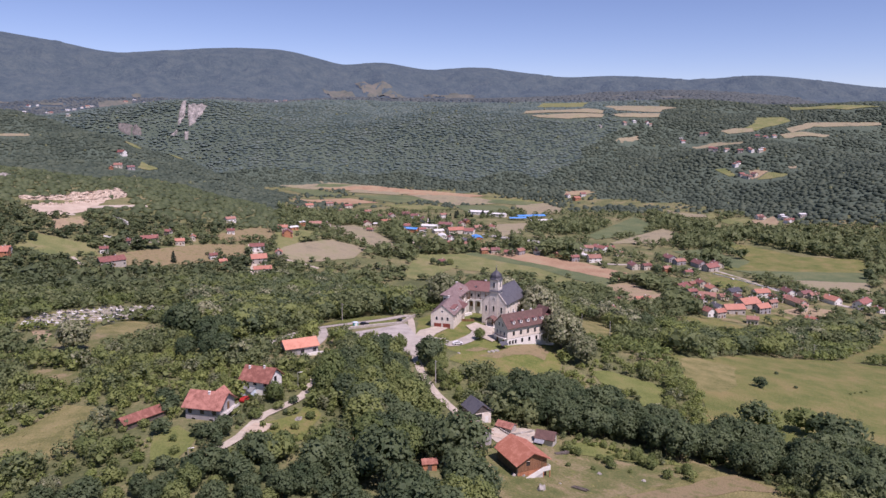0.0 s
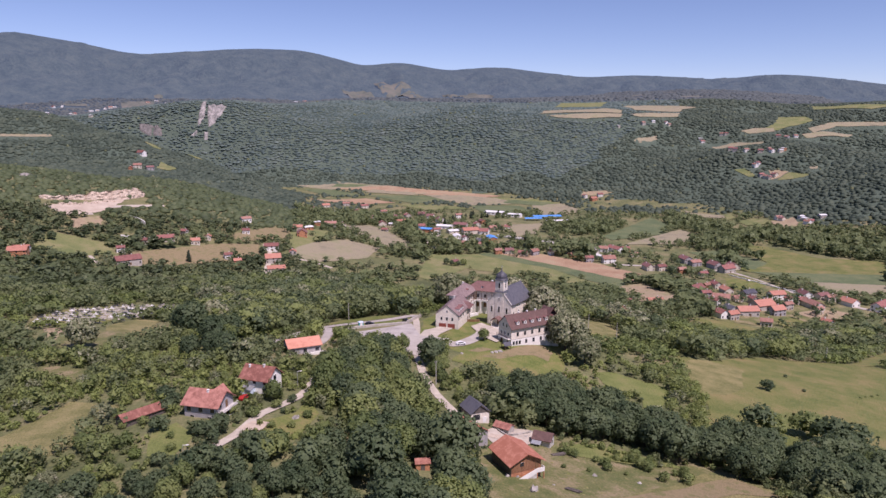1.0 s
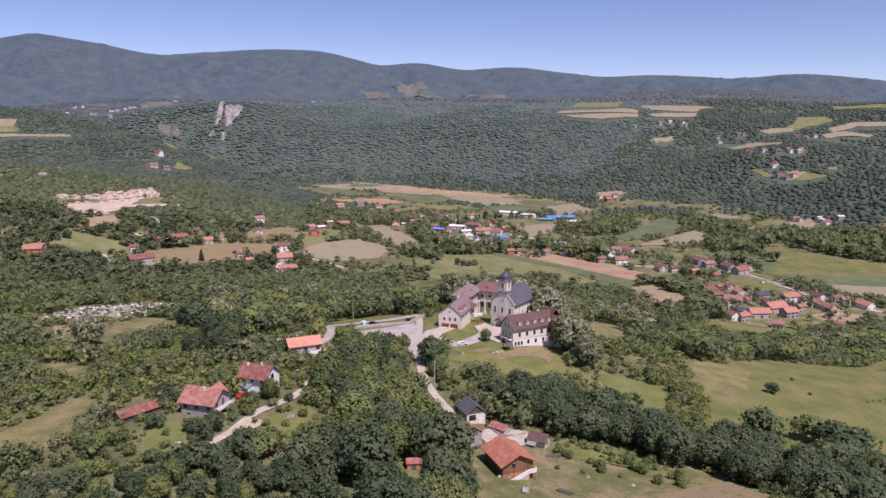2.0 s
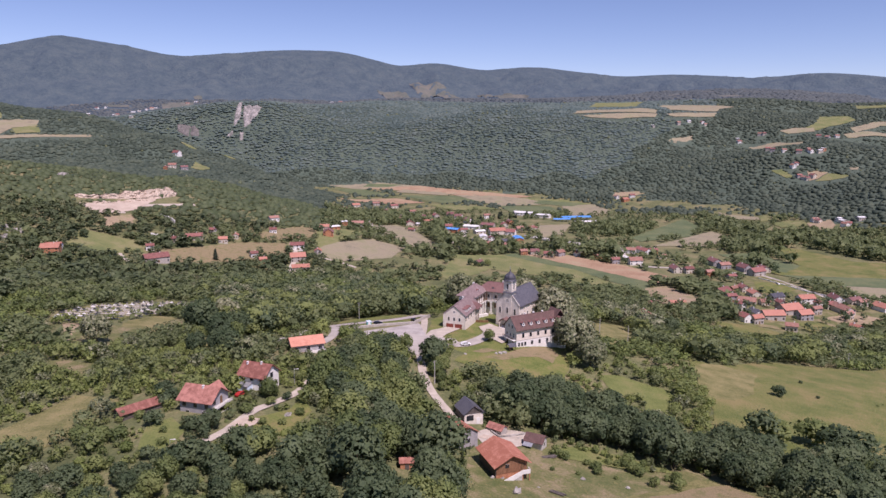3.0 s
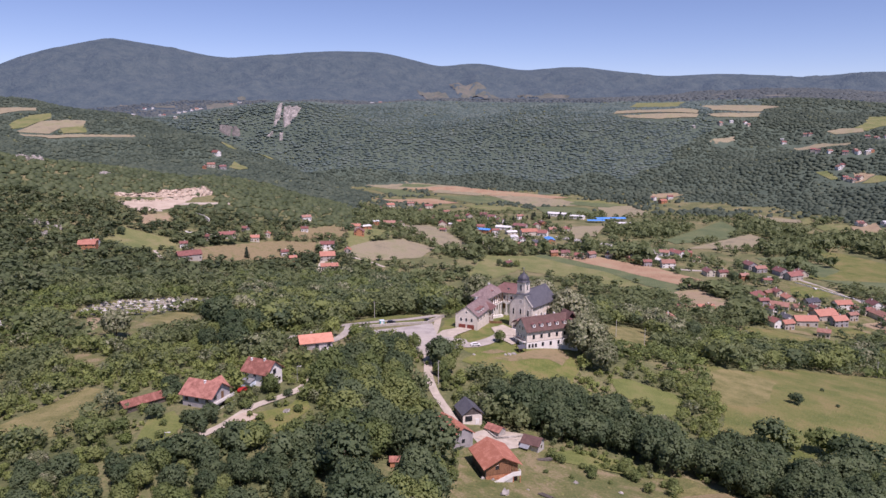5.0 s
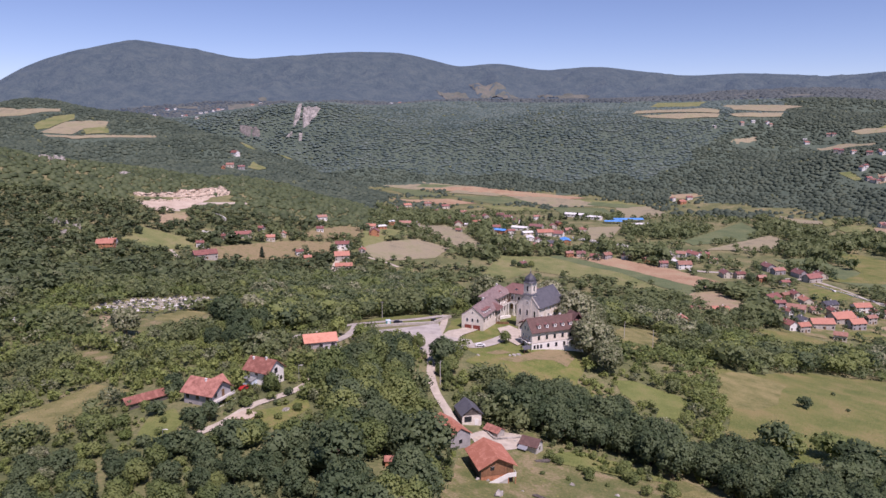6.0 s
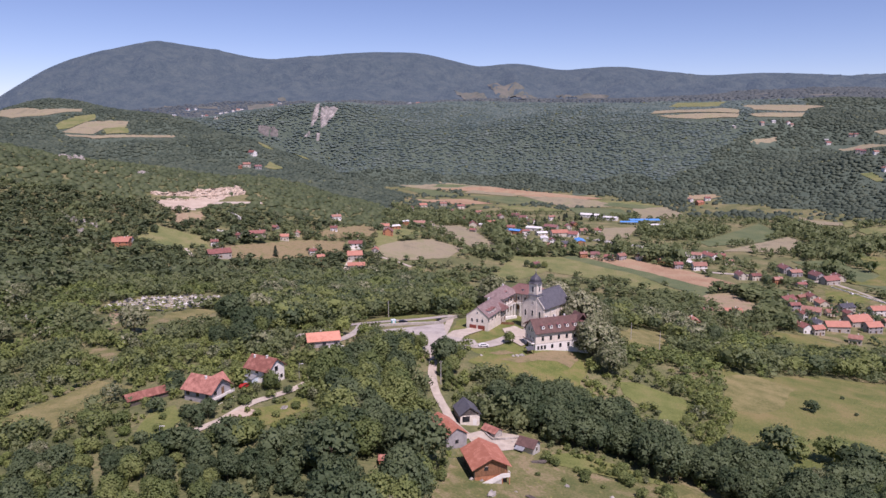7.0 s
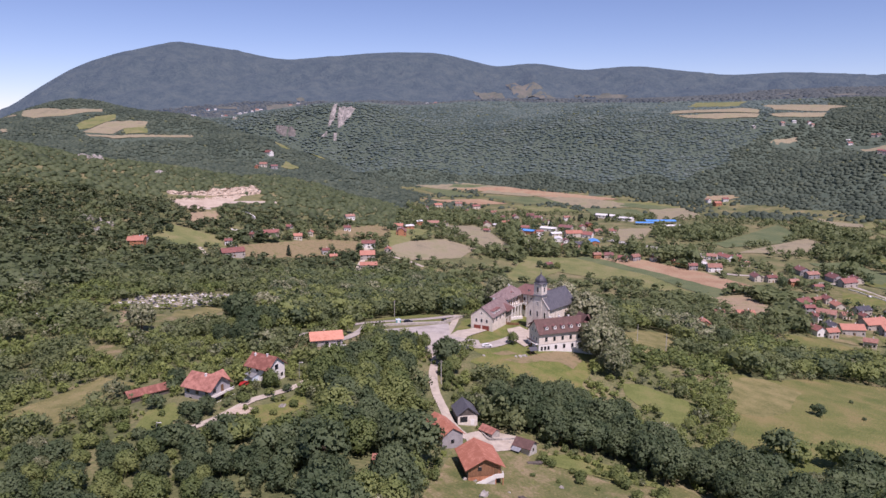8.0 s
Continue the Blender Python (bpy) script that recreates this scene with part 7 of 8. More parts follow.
TREE_AT += [
    ("oak", -20.0, 270.0, 9.0), ("ash", -27.0, 272.5, 8.0), ("ash", -14.5, 275.0, 8.0), ("oak", -34.0, 276.0, 7.0),
    ("bloom", -179.2, 450.9, 9.0), ("bloom", -164.1, 470.1, 9.5), ("bloom", -132.4, 429.7, 10.0), ("bloom", -120.2, 415.7, 9.5), ("bloom", -118.1, 354.9, 11.0), ("bloom", -94.8, 294.2, 9.0), ("bloom", -103.9, 395.6, 10.0), ("bloom", -93.6, 414.8, 10.0), ("ash", -104.1, 281.7, 7.0),
    ("oak", 124.5, 408.0, 12.0), ("willow", 137.8, 405.1, 10.0), ("oak", -359.0, 627.0, 9.0), ("conifer", -22.2, 294.3, 3.0), ("bloom", -88.0, 150.0, 6.0), ("bloom", -78.0, 140.0, 5.5), ("bloom", 77.0, 232.0, 9.0),
    ("bloom", -30.0, 245.0, 9.0), ("ash", -69.5, 222.0, 4.0), ("ash", -66.5, 219.0, 3.6), ("ash", 45.9, 211.6, 2.6), ("ash", 52.8, 206.8, 2.4), ("ash", 73.3, 191.2, 3.8), ("ash", 51.8, 194.6, 2.6), ("ash", 60.0, 199.0, 3.2),
    ("ash", 66.0, 201.0, 2.8), ("conifer", 104.0, 395.0, 11.0), ("conifer", -246.0, 655.0, 12.0), ("conifer", -10.0, 1035.0, 11.0), ("conifer", 2.0, 1060.0, 12.0), ("conifer", 16.0, 1080.0, 10.0), ("conifer", 30.0, 1098.0, 12.0),
]
TREE_AT += [("conifer", 22.0 + 7.5 * k + 3.5 * math.sin(k * 2.3), 1104.0 + 5 * (k * 5 % 3), 8.0 + (k * 7) % 5) for k in range(9)]
LOW = [(-68, 160, 9, 2.2), (-150, 318, 22, 1.8), (-165, 300, 18, 2.2), (-132, 300, 14, 2.5), (-61, 180, 13, 2.8), (-50, 203, 12, 2.6), (-75, 172, 10, 2.8), (-50, 252, 14, 2.5), (-6, 252, 13, 2.5), (-30, 275, 15, 6.5), (-16, 268, 12, 8), (60, 200, 22, 2.2), (15, 205, 16, 1.8), (-80, 182, 12, 2.0), (-40, 190, 12, 2.0)]


# single bushes: kind, x, y, height
SHRUB_AT = [
    ("oak", 114.0, 237.0, 12.0), ("ash", 119.0, 236.0, 10.0), ("ash", 131.0, 237.5, 11.5), ("oak", 136.5, 231.0, 12.5), ("oak", 142.0, 226.0, 12.0), ("willow", 124.3, 217.0, 7.6), ("oak", 141.1, 291.9, 6.0),
    ("ash", 40.1, 199.7, 4.0), ("ash", 42.3, 197.8, 3.4), ("ash", 50.6, 193.4, 3.0), ("ash", 50.9, 189.9, 3.0), ("ash", 48.7, 195.9, 2.4), ("ash", 62.1, 195.3, 4.2), ("ash", 63.2, 193.4, 4.0), ("ash", 66.1, 186.0, 3.6), ("ash", 72.4, 185.6, 3.8), ("ash", 74.7, 189.2, 2.4), ("ash", 57.9, 198.8, 2.4), ("ash", 55.5, 199.4, 2.4), ("ash", 37.8, 187.4, 1.5), ("ash", 45.1, 187.2, 1.5), ("ash", 55.8, 187.8, 1.5), ("ash", 70.9, 191.6, 2.4), ("ash", 61.7, 203.1, 3.8),
    ("oak", -60.0, 178.2, 6.0), ("oak", -63.6, 180.5, 4.8), ("oak", -57.5, 175.5, 4.2), ("ash", -52.0, 193.4, 4.0), ("oak", -75.0, 182.5, 5.6), ("oak", -78.0, 196.5, 5.0), ("oak", -86.5, 186.5, 3.6), ("ash", -81.5, 187.5, 3.2), ("ash", -88.9, 170.7, 5.6), ("ash", -84.5, 171.5, 5.8), ("ash", -80.0, 172.4, 5.2),
    ("ash", -92.0, 174.0, 5.0), ("willow", -74.5, 166.4, 3.4), ("oak", -54.2, 165.2, 5.4), ("oak", -66.6, 162.6, 4.2), ("ash", -49.0, 166.9, 3.6), ("willow", -45.3, 180.8, 2.8), ("oak", -40.8, 168.4, 5.0), ("willow", -57.8, 163.0, 3.6),
    ("ash", -86.5, 185.0, 2.4), ("oak", -82.5, 205.0, 6.0), ("oak", -78.5, 202.0, 4.6), ("oak", -94.0, 194.7, 3.0), ("ash", -45.0, 187.0, 2.6), ("ash", -47.0, 201.0, 3.4), ("oak", -43.5, 206.5, 3.2), ("ash", -36.5, 196.0, 3.0), ("ash", -39.5, 188.0, 2.4),
    ("ash", -70.0, 178.0, 2.2), ("ash", -67.0, 170.5, 2.6), ("oak", -71.0, 200.0, 4.4), ("ash", -61.5, 207.0, 2.6), ("ash", -48.5, 208.5, 3.6), ("oak", -44.0, 198.0, 2.2), ("oak", 160.0, 298.0, 1.8), ("oak", 163.0, 322.0, 1.9), ("ash", 152.0, 258.0, 1.2),
    ("ash", 186.0, 300.0, 1.2), ("ash", 190.0, 303.0, 1.0), ("ash", 194.0, 305.0, 1.3), ("ash", 199.0, 309.0, 1.1), ("oak", -60.0, 186.0, 2.4), ("ash", -63.5, 183.5, 2.8),
]
KEEP_CLEAR += [(-3.0, 167.0, 7.5), (-3.5, 160.0, 6.5)]


def plant():
    # single trees
    kinds = {
        "oak": [crown(24, 1200, 0.034, 0.5, 0.02) for k in range(3)],
        "ash": [crown(20, 1100, 0.034, 0.46, 0.0) for k in range(3)],
        "bloom": [crown(24, 1500, 0.034, 0.5, 0.0, core=0.28) for k in range(2)],
        "willow": [crown(12, 620, 0.045, 0.5, 0.08, 0.8) for k in range(1)],
        "conifer": [crown(8, 360, 0.05, 0.25, 0.04, 0.5, True) for k in range(1)],
    }
    words = {"oak": ("dark green broad-crowned oak on the spur", "tree"), "ash": ("mid-green leafy ash tree among scrub", "tree"), "bloom": ("linden tree covered in pale blossom", "tree"),
             "willow": ("pale yellow-green willow beside the road", "tree"), "conifer": ("dark narrow conifer among houses and scrub", "tree")}
    protos = {}
    bark = [trunk_mesh("trunk"), trunk_mesh("trunk", 0.45, 0.03, 5)]
    for kind, forms in kinds.items():
        protos[kind] = [array_mesh("crown", v, q, LEAF[kind]) for v, q in forms]

    def tree(kind, x, y, h, group):
        e = new("tree")
        e.empty_display_size = 0.5
        e.matrix_world = pose(x, y, ground_z(x, y) - 0.2, 0, 0, rng.uniform(0, 360)) @ Matrix.Diagonal((h * rng.uniform(0.92, 1.15), h * rng.uniform(0.92, 1.15), h, 1))
        tagged(e, words[kind][0], words[kind][1], group)
        for n, me in (("trunk", bark[rng.integers(2)]), ("crown", protos[kind][rng.integers(len(protos[kind]))])):
            ob = new(n, me)
            ob.parent = e
    for kind, x, y, h in TREE_AT:
        tree(kind, x, y, h, "single trees")

    # tall stands
    px, py = scatter(-260, 420, 104, 700, 6.6)
    ok = free(px, py, 1.2)
    for kind, x, y, h in TREE_AT:
        ok &= (px - x) ** 2 + (py - y) ** 2 > (h * 0.3) ** 2
    tall = np.zeros(px.shape, bool)
    for outline in TALL:
        tall |= inside(px, py, outline)
    px, py = px[ok & tall], py[ok & tall]
    hs = rng.uniform(8.5, 13.5, len(px))
    hs = np.where(inside(px, py, TALL[1]), hs * 0.98, hs)
    hs = np.where(inside(px, py, TALL[5]), hs * 0.62, hs)
    order = np.argsort(px ** 2 + py ** 2)
    for i in order[:195]:
        tree("oak" if rng.random() < (0.95 if px[i] > 15 else 0.55) else "bloom" if rng.random() < 0.04 else "ash", px[i], py[i], hs[i], "trees of the near woods")
    rest = order[195:]
    mid_forms = [crown(7, 92, 0.07, 0.47, 0.02, stray=0.4, core=0.15) for k in range(6)]
    far_forms = [crown(4, 34, 0.115, 0.46, 0.02, stray=0.35) for k in range(6)]
    fine_forms = [crown(12, 210, 0.053, 0.5, 0.02, core=0.15) for k in range(6)]
    back = py[rest] > 470
    tone = patch(px[rest], py[rest], 22, 7.0) + rng.normal(size=len(rest)) * 0.13
    hs[rest] *= rng.uniform(0.72, 1.12, len(rest))
    for mat, low, high, words_ in ((LEAF["ash"], -9, 0.4, "fresh green broad-leaved woodland round the monastery"), (WOODS, 0.4, 0.56, "dense broad-leaved woodland round the monastery"), (LEAF["oak"], 0.56, 0.76, "dark oak woodland round the monastery"), (LEAF["bloom"], 0.76, 9, "pale lindens standing in the woodland")):
        for forms_, far in ((fine_forms, False), (mid_forms, True)):
            w = rest[(back == far) & (tone >= low) & (tone < high)]
            if len(w):
                merge("woodland", forms_, px[w], py[w], hs[w], mat, words_, "woods", 1.15)

    # scrub and small trees of the spur
    shrub_forms = [crown(12, 360, 0.056, 0.56, 0.0) for k in range(4)]
    qx, qy = scatter(-250, 330, 100, 480, 4.6)
    ok = free(qx, qy, -0.4)
    for outline in TALL:
        ok &= ~inside(qx, qy, outline)
    for kind, x, y, h in TREE_AT:
        ok &= (qx - x) ** 2 + (qy - y) ** 2 > (h * 0.3) ** 2
    pa = patch(qx, qy, 26, 4.0)
    ok &= rng.random(len(qx)) < 0.28 + 0.9 * pa
    qx, qy, pa = qx[ok], qy[ok], pa[ok]
    hs = np.clip(1.8 + 6.5 * pa * rng.uniform(0.5, 1.3, len(qx)), 1.6, 8.5)
    for x, y, r, cap in LOW:
        hs = np.where((qx - x) ** 2 + (qy - y) ** 2 < r * r, np.minimum(hs, cap * rng.uniform(0.7, 1.1, len(hs))), hs)
    near = qx ** 2 + qy ** 2
    order = np.argsort(near)
    pb = patch(qx, qy, 34, 11.0) + rng.normal(size=len(qx)) * 0.06
    slope = inside(qx, qy, [(60, 225), (70, 262), (62, 300), (75, 345), (112, 345), (108, 285), (97, 240), (92, 222)])
    pb = np.where(slope, 0.34 + 0.28 * pb * rng.random(len(pb)), pb)
    hs = np.where(slope, np.clip(hs, 2.5, 5.5), hs)
    hs = np.where(pb > 0.56, hs * 1.2, np.where(pb < 0.42, hs * 0.75, hs))
    meshes = {k: [array_mesh("shrub", v, q, LEAF[k]) for v, q in shrub_forms] for k in ("ash", "oak", "bloom", "willow")}
    for i in order[:260]:
        kind = "bloom" if rng.random() < 0.035 else "oak" if pb[i] > 0.53 else "willow" if pb[i] < 0.42 else "ash"
        ob = new("shrub", meshes[kind][rng.integers(4)])
        h = hs[i]
        ob.matrix_world = pose(qx[i], qy[i], ground_z(qx[i], qy[i]) - 0.1, 0, 0, rng.uniform(0, 360)) @ Matrix.Diagonal((h, h, h * 0.9, 1))
        tagged(ob, {"ash": "fresh green leafy shrub on the spur", "oak": "dark green bushy young oak", "bloom": "rounded shrub with pale blossom", "willow": "yellow-green sunlit bush in scrub"}[kind], "shrub", "shrubs of the spur")
    rest = order[260:]
    r = np.where(rng.random(len(rest)) < 0.05, 1.0, np.where(pb[rest] > 0.53, 0.8, np.where(pb[rest] < 0.42, 0.1, 0.3)))
    fine = [crown(9, 165, 0.066, 0.56, 0.0, core=0.15) for k in range(5)]
    coarse = [crown(7, 64, 0.094, 0.56, 0.0, stray=0.4, core=0.15) for k in range(5)]
    close = near[rest] < 310 ** 2
    for low, high, mat, words_ in ((0, 0.2, LEAF["willow"], "sunlit yellow-green low scrub"), (0.2, 0.6, LEAF["ash"], "mixed green scrub and young trees"), (0.6, 0.95, WOODS, "dark green scrub and young trees"), (0.95, 2, LEAF["bloom"], "blossoming scrub trees with pale crowns")):
        for forms_, w in ((fine, (r >= low) & (r < high) & close), (coarse, (r >= low) & (r < high) & ~close)):
            if w.any():
                merge("scrub", forms_, qx[rest][w], qy[rest][w], hs[rest][w], mat, words_, "scrub", 1.1 if forms_ is fine else 1.35)

    for kind, x, y, h in SHRUB_AT:
        ob = new("shrub", meshes[kind][rng.integers(4)])
        ob.matrix_world = pose(x, y, ground_z(x, y) - 0.1, 0, 0, rng.uniform(0, 360)) @ Matrix.Diagonal((h * 1.05, h, h * 0.85, 1))
        tagged(ob, {"ash": "fresh green leafy bush by houses and meadow", "oak": "dark green dense bush by houses and meadow", "willow": "yellow-green bush beside the lane"}[kind], "shrub", "single bushes")

    # tussocks of the meadows
    tuft_forms = []
    for k in range(5):
        v, q = [], []
        for i in range(5):
            a, lean, w = rng.uniform(0, 6.28), rng.uniform(0.9, 1.8), rng.uniform(0.5, 0.9)
            c, s = math.cos(a), math.sin(a)
            v += [(-s * w, c * w, 0), (s * w, -c * w, 0), (c * lean + s * w * 0.6, s * lean - c * w * 0.6, rng.uniform(0.6, 1)), (c * lean - s * w * 0.6, s * lean + c * w * 0.6, rng.uniform(0.6, 1))]
            q.append((4 * i, 4 * i + 1, 4 * i + 2, 4 * i + 3))
        tuft_forms.append((np.array(v), np.array(q)))
    tx, ty = scatter(-130, 260, 120, 385, 2.3)
    ok = in_view(tx, ty)
    grass = np.zeros(tx.shape, bool)
    for kind, outline in OPEN_SPUR + OPEN_MONASTERY[:2]:
        grass |= inside(tx, ty, outline)
    for cx, cy, r in KEEP_CLEAR:
        ok &= (tx - cx) ** 2 + (ty - cy) ** 2 > r * r
    for name, pts, width, *rest in ROADS[:5]:
        ok &= ~near_line(tx, ty, pts, width / 2 + 0.5)
    ok &= grass & (patch(tx, ty, 14, 6.0) + 0.25 * patch(tx, ty, 4, 1.0) > 0.62 + rng.uniform(-0.2, 0.2, len(tx)))
    tx, ty = tx[ok], ty[ok]
    th, r = rng.uniform(0.1, 0.26, len(tx)), rng.random(len(tx))
    merge("grass", tuft_forms, tx[r < 0.6], ty[r < 0.6], th[r < 0.6], COVER["fresh"], "green grass tussocks in the meadows", "grass", 1.6)
    merge("grass", tuft_forms, tx[r >= 0.6], ty[r >= 0.6], th[r >= 0.6] * 1.2, COVER["hay"], "dry brown grass tussocks in the meadows", "grass", 1.3)

    # undergrowth between the shrubs
    low_forms = [crown(3, 28, 0.2, 0.6, 0.0) for k in range(5)]
    ux, uy = scatter(-150, 130, 105, 290, 3.9)
    ok = free(ux, uy, -1.2) & (rng.random(len(ux)) < 0.8)
    ok &= ~inside(ux, uy, TALL[0])
    ux, uy = ux[ok], uy[ok]
    r = patch(ux, uy, 34, 11.0) + rng.normal(size=len(ux)) * 0.08
    r = np.where(r < 0.4, 0.1, np.where(r > 0.54, 0.9, 0.5))
    hs = rng.uniform(0.7, 1.9, len(ux))
    w = r < 0.2
    merge("undergrowth", low_forms, ux[w], uy[w], hs[w], LEAF["willow"], "yellow-green bracken and brambles", "undergrowth")
    merge("undergrowth", low_forms, ux[(r < 0.7) & ~w], uy[(r < 0.7) & ~w], hs[(r < 0.7) & ~w], LEAF["ash"], "fresh green bramble and fern undergrowth", "undergrowth")
    merge("undergrowth", low_forms, ux[r >= 0.7], uy[r >= 0.7], hs[r >= 0.7], WOODS, "dark green low undergrowth", "undergrowth")

    # garden and orchard trees between the village houses
    vx, vy = [], []
    for rows in (LOWER, LOWER_WEST, VILLAGE_EDGE, TOWN, TOWN_EDGE, STATION, FARMS):
        for x, y, L, *rest in rows:
            for k in range(2):
                a, d = rng.uniform(0, 6.28), L * 0.6 + rng.uniform(4, 11)
                vx.append(x + d * math.cos(a))
                vy.append(y + d * math.sin(a))
    vx, vy = np.array(vx), np.array(vy)
    ok = np.ones(len(vx), bool)
    for cx, cy, r in KEEP_CLEAR:
        ok &= (vx - cx) ** 2 + (vy - cy) ** 2 > (0.75 * r) ** 2
    for name, pts, width, *rest in ROADS:
        ok &= ~near_line(vx, vy, pts, width / 2 + 1)
    vx, vy = vx[ok], vy[ok]
    merge("valley_trees", mid_forms, vx, vy, rng.uniform(3.2, 9.5, len(vx)), LEAF["oak"], "orchard and garden trees between village houses", "trees", 1.2)

    # middle distance
    px, py = scatter(-760, 560, 300, 840, 7.6)
    ok = free(px, py, 1.0) & ((px < -250) | (px > 330) | (py > 480)) & (px ** 2 + py ** 2 < 830 ** 2)
    for outline in TALL:
        ok &= ~inside(px, py, outline)
    floor = land(px, py) < 4
    pa = patch(px, py, 60, 8.0)
    belt = np.zeros(px.shape, bool)
    for outline in BELTS:
        belt |= inside(px, py, outline)
    ok &= (rng.random(len(px)) < np.where(floor, np.clip(2.4 * pa - 0.8, 0.03, 1), 0.95)) | (belt & (rng.random(len(px)) < 0.9))
    px, py, pa = px[ok], py[ok], pa[ok]
    hs = rng.uniform(4.5, 9.5, len(px)) * np.interp(np.hypot(px, py), [450, 830], [1.1, 0.8]) * np.where(belt[ok], 1.4, 1.0)
    r = rng.random(len(px))
    west = (px < -0.27 * py + 40) & (r < 0.91)
    east = (px >= -0.27 * py + 40) & (r < 0.91)
    close = np.hypot(px, py) < 560
    pb = patch(px, py, 70, 4.0) + rng.normal(size=len(px)) * 0.06
    olive = west & (pb > 0.44)
    merge("woodland", far_forms, px[olive], py[olive], hs[olive], OLIVE_WOODS, "olive-green woods over the western slopes", "woods", 1.5)
    east |= west & ~olive
    merge("woodland", mid_forms, px[east & close], py[east & close], hs[east & close], WOODS, "green woods over the middle slopes", "woods", 1.3)
    merge("woodland", far_forms, px[east & ~close], py[east & ~close], hs[east & ~close], WOODS, "green woods over the farther slopes", "woods", 1.5)
    merge("woodland", mid_forms, px[r >= 0.91], py[r >= 0.91], hs[r >= 0.91], LEAF["bloom"], "pale blossoming trees scattered in the woods", "woods")

    # far slopes
    px, py = scatter(-2000, 1600, 500, 2750, 8.4)
    d = px ** 2 + py ** 2
    ok = free(px, py, 0.0) & (d >= 830 ** 2) & (d < 2700 ** 2)
    floor = land(px, py) < 2
    pa = patch(px, py, 90, 2.0)
    belt = np.zeros(px.shape, bool)
    for outline in BELTS:
        belt |= inside(px, py, outline)
    ok &= (rng.random(len(px)) < np.where(floor, np.clip(2.4 * pa - np.where(px > 180, 0.72, 0.95), 0.03, 1), 0.97)) | belt
    ok &= ~((d > 2150 ** 2) & (rng.random(len(px)) < 0.45))
    px, py = px[ok], py[ok]
    forms = []
    for k in range(6):
        a = np.arange(4) * math.pi / 2
        v = [(0.5 * math.cos(t) * rng.uniform(0.8, 1.2), 0.5 * math.sin(t) * rng.uniform(0.8, 1.2), 0.1) for t in a]
        v += [(0.42 * math.cos(t + 0.5) * rng.uniform(0.75, 1.25), 0.42 * math.sin(t + 0.5) * rng.uniform(0.75, 1.25), rng.uniform(0.55, 0.8)) for t in a]
        v += [(rng.uniform(-0.1, 0.1), rng.uniform(-0.1, 0.1), 1.0)]
        f = []
        for i in range(4):
            j = (i + 1) % 4
            f += [(i, j, 4 + i), (j, 4 + j, 4 + i), (4 + i, 4 + j, 8)]
        forms.append((np.array(v), np.array(f)))
    cheap = []
    for k in range(8):
        v, f = [], []
        for ring, (z, rad) in enumerate(((0.1, 0.56), (0.66, 0.42))):
            for t in np.arange(5) * 2 * math.pi / 5 + 0.6 * ring:
                q = rad * rng.uniform(0.78, 1.22)
                v.append((q * math.cos(t), q * math.sin(t), z * rng.uniform(0.85, 1.15)))
        v.append((rng.uniform(-0.1, 0.1), rng.uniform(-0.1, 0.1), 1.0))
        for i in range(5):
            j = (i + 1) % 5
            f += [(i, j, 5 + i), (j, 5 + j, 5 + i), (5 + i, 5 + j, 10)]
        cheap.append((np.array(v), np.array(f)))
    r = np.hypot(px, py)
    hs = 1.7 + 2.2 * rng.random(len(px)) ** 1.5
    hs = hs * np.interp(r, [830, 1250, 2150, 2300], [1.5, 1.0, 1.0, 1.25])
    # kept low before the upland fields
    before = np.zeros(px.shape, bool)
    for kind, outline in OPEN_EAST + OPEN_WEST + OPEN_FAR + OPEN_HIGH:
        for d in (10, 22):
            before |= inside(px * (1 + d / r), py * (1 + d / r), outline)
    hs = np.where(before & (r > 1100), hs * 0.35, hs)
    az = np.degrees(np.arctan2(px - 30, py))
    west = (az < -14.5) & (np.hypot(px - 30, py) < np.interp(az, [-41.0, -38.9, -34.8, -32.2, -28.9, -26.0, -23.9, -21.3, -19.5, -17.2, -15.4], [1898, 1898, 1860, 1801, 1722, 1663, 1613, 1484, 1435, 1396, 1387]))
    floor = land(px, py) < 2
    hs = np.where(belt[ok] & floor, hs * 1.4, hs)
    west &= ~floor
    pa = patch(px, py, 110, 5.0)
    pale = (rng.random(len(px)) < 0.014) & ~floor
    low = floor & (r < 1250)
    merge("valley_trees", far_forms, px[low], py[low], hs[low] * 2.3, WOODS, "hedges and orchards of the valley floor", "trees")
    low = floor & (r >= 1250)
    merge("valley_trees", forms, px[low], py[low], hs[low] * 1.6, HILL_WOODS, "riverside trees along the valley floor", "trees", 1.8, True)
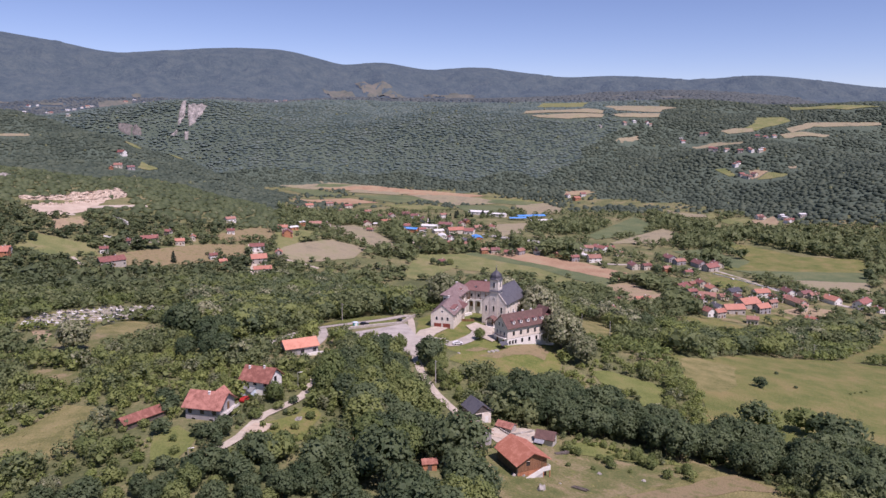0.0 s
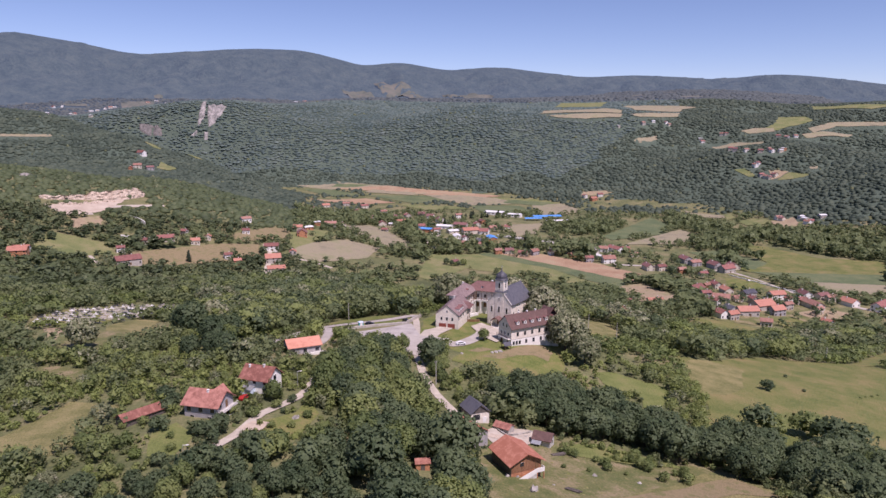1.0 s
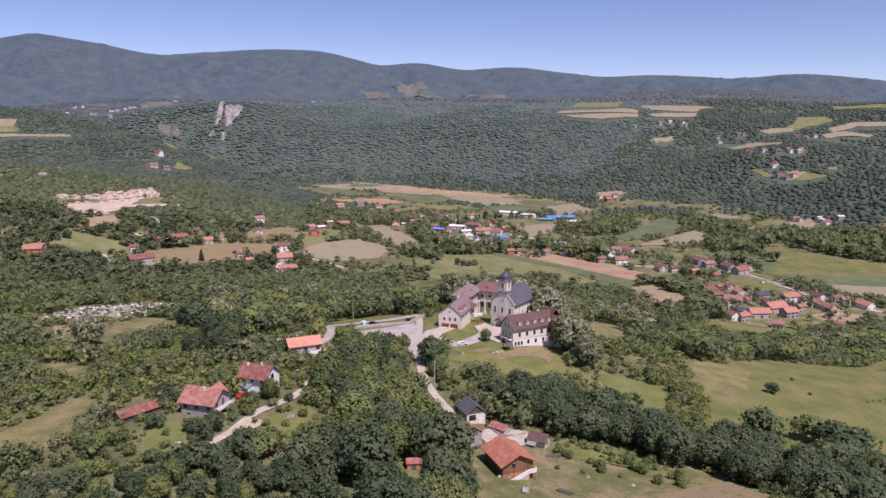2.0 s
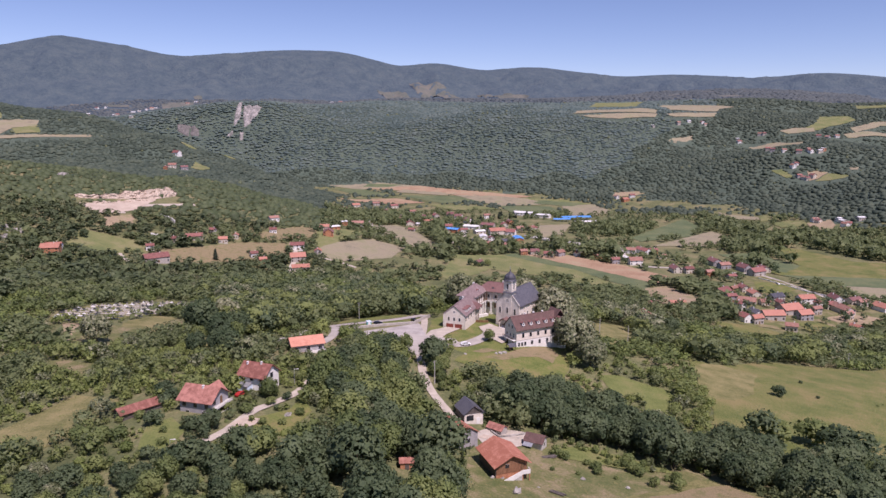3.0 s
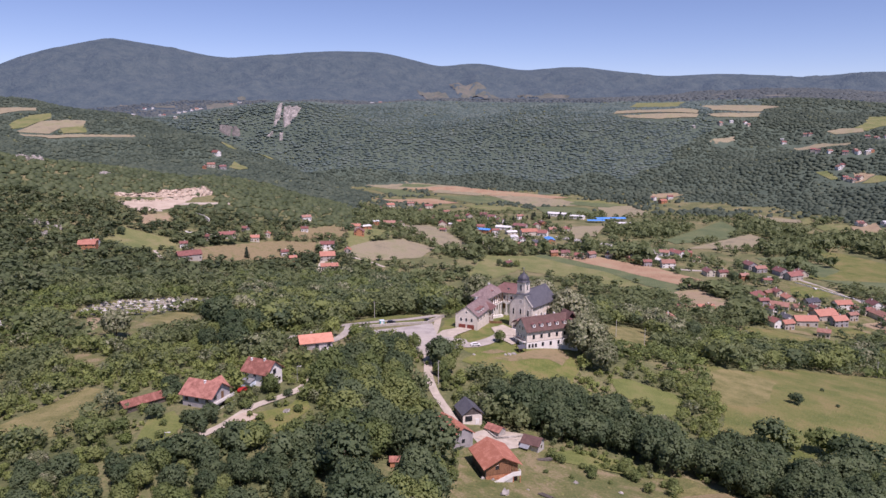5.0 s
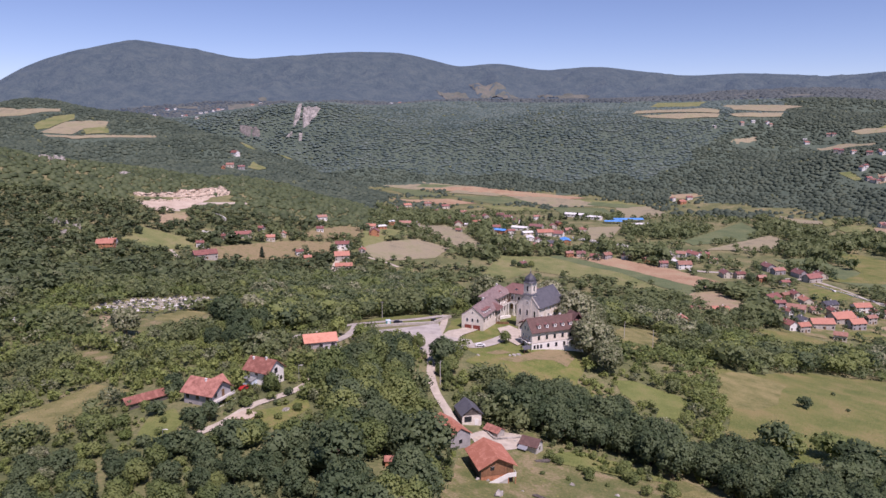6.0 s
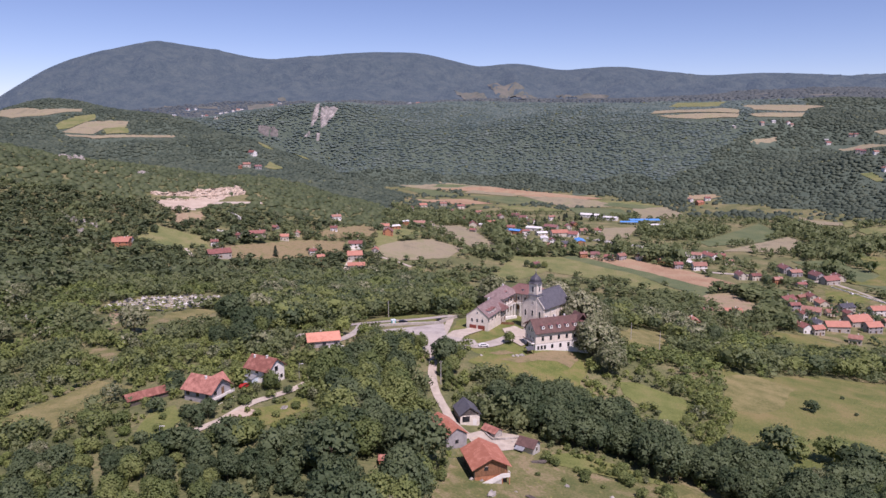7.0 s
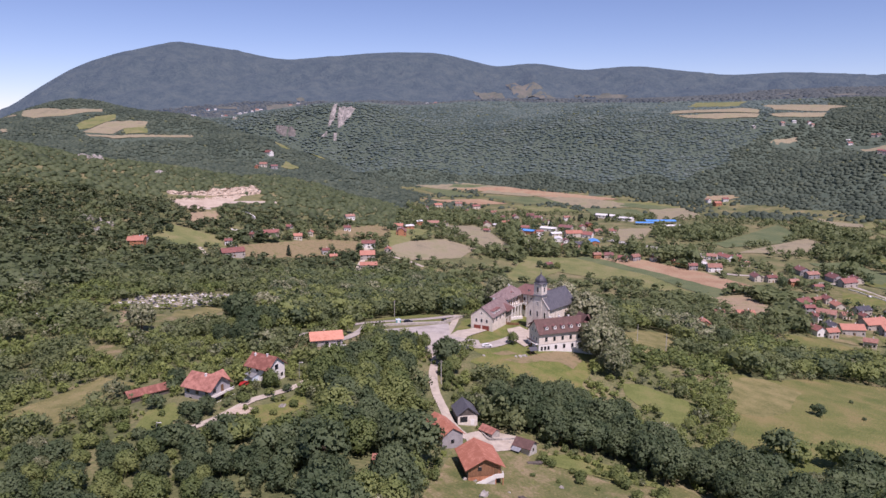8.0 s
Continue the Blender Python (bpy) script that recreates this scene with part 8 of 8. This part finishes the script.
    olive = west & (r < 930 + 330 * pa) & ~pale
    merge("far_woodland", forms, px[olive], py[olive], hs[olive], OLIVE_WOODS, "young olive-green woods on the western hill", "woods", 2.5, True)
    upper = west & ~olive & ~pale
    merge("far_woodland", cheap, px[upper], py[upper], hs[upper] * 1.1, HILL_WOODS, "older dark woods on the western hill", "woods", 2.7, True)
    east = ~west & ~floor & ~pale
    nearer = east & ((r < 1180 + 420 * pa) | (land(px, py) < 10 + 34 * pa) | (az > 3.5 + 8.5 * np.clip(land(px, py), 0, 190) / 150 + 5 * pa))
    near_foot = nearer & (r < 1120)
    merge("woodland", far_forms, px[near_foot], py[near_foot], hs[near_foot] * 1.7, WOODS, "green woods and hedges beside the fields", "woods", 1.3)
    nearer &= ~near_foot
    merge("woodland", forms, px[nearer], py[nearer], hs[nearer] * 1.15, HILL_WOODS, "green woods at the foot of the slopes", "woods", 2.9, True)
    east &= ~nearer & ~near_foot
    merge("far_woodland", cheap, px[east], py[east], hs[east] * 0.85, HAZE_BLUE_WOODS, "unbroken woods on the far valley slopes, tinted for haze", "woods", 3.7, True)
    merge("far_woodland", forms, px[pale], py[pale], hs[pale] * 1.25, LEAF["bloom"], "pale blossoming trees scattered over the slopes", "woods", 1.4, True)

    # woods on the foot of the range
    px, py = scatter(-2400, 1500, 1850, 3420, 15.0)
    r = np.hypot(px, py)
    ok = in_view(px, py) & (r > 2640) & (r < 3400)
    clear = np.zeros(px.shape, bool)
    for kind, outline in FAR_FIELDS:
        for d in (0, 30):
            clear |= inside(px * (1 + d / r), py * (1 + d / r), outline)
    for cx, cy, rad in KEEP_CLEAR:
        if math.hypot(cx, cy) > 2600:
            clear |= (px - cx) ** 2 + (py - cy) ** 2 < 16 ** 2
    ok &= ~clear & (patch(px, py, 120, 3.0) > 0.1)
    px, py = px[ok], py[ok]
    hs = rng.uniform(4, 7.5, len(px))
    merge("far_woodland", cheap, px, py, hs, DISTANT_WOODS, "woods on the foot of the mountains, haze in their colour", "woods", 2.6, True, range_z)


plant()
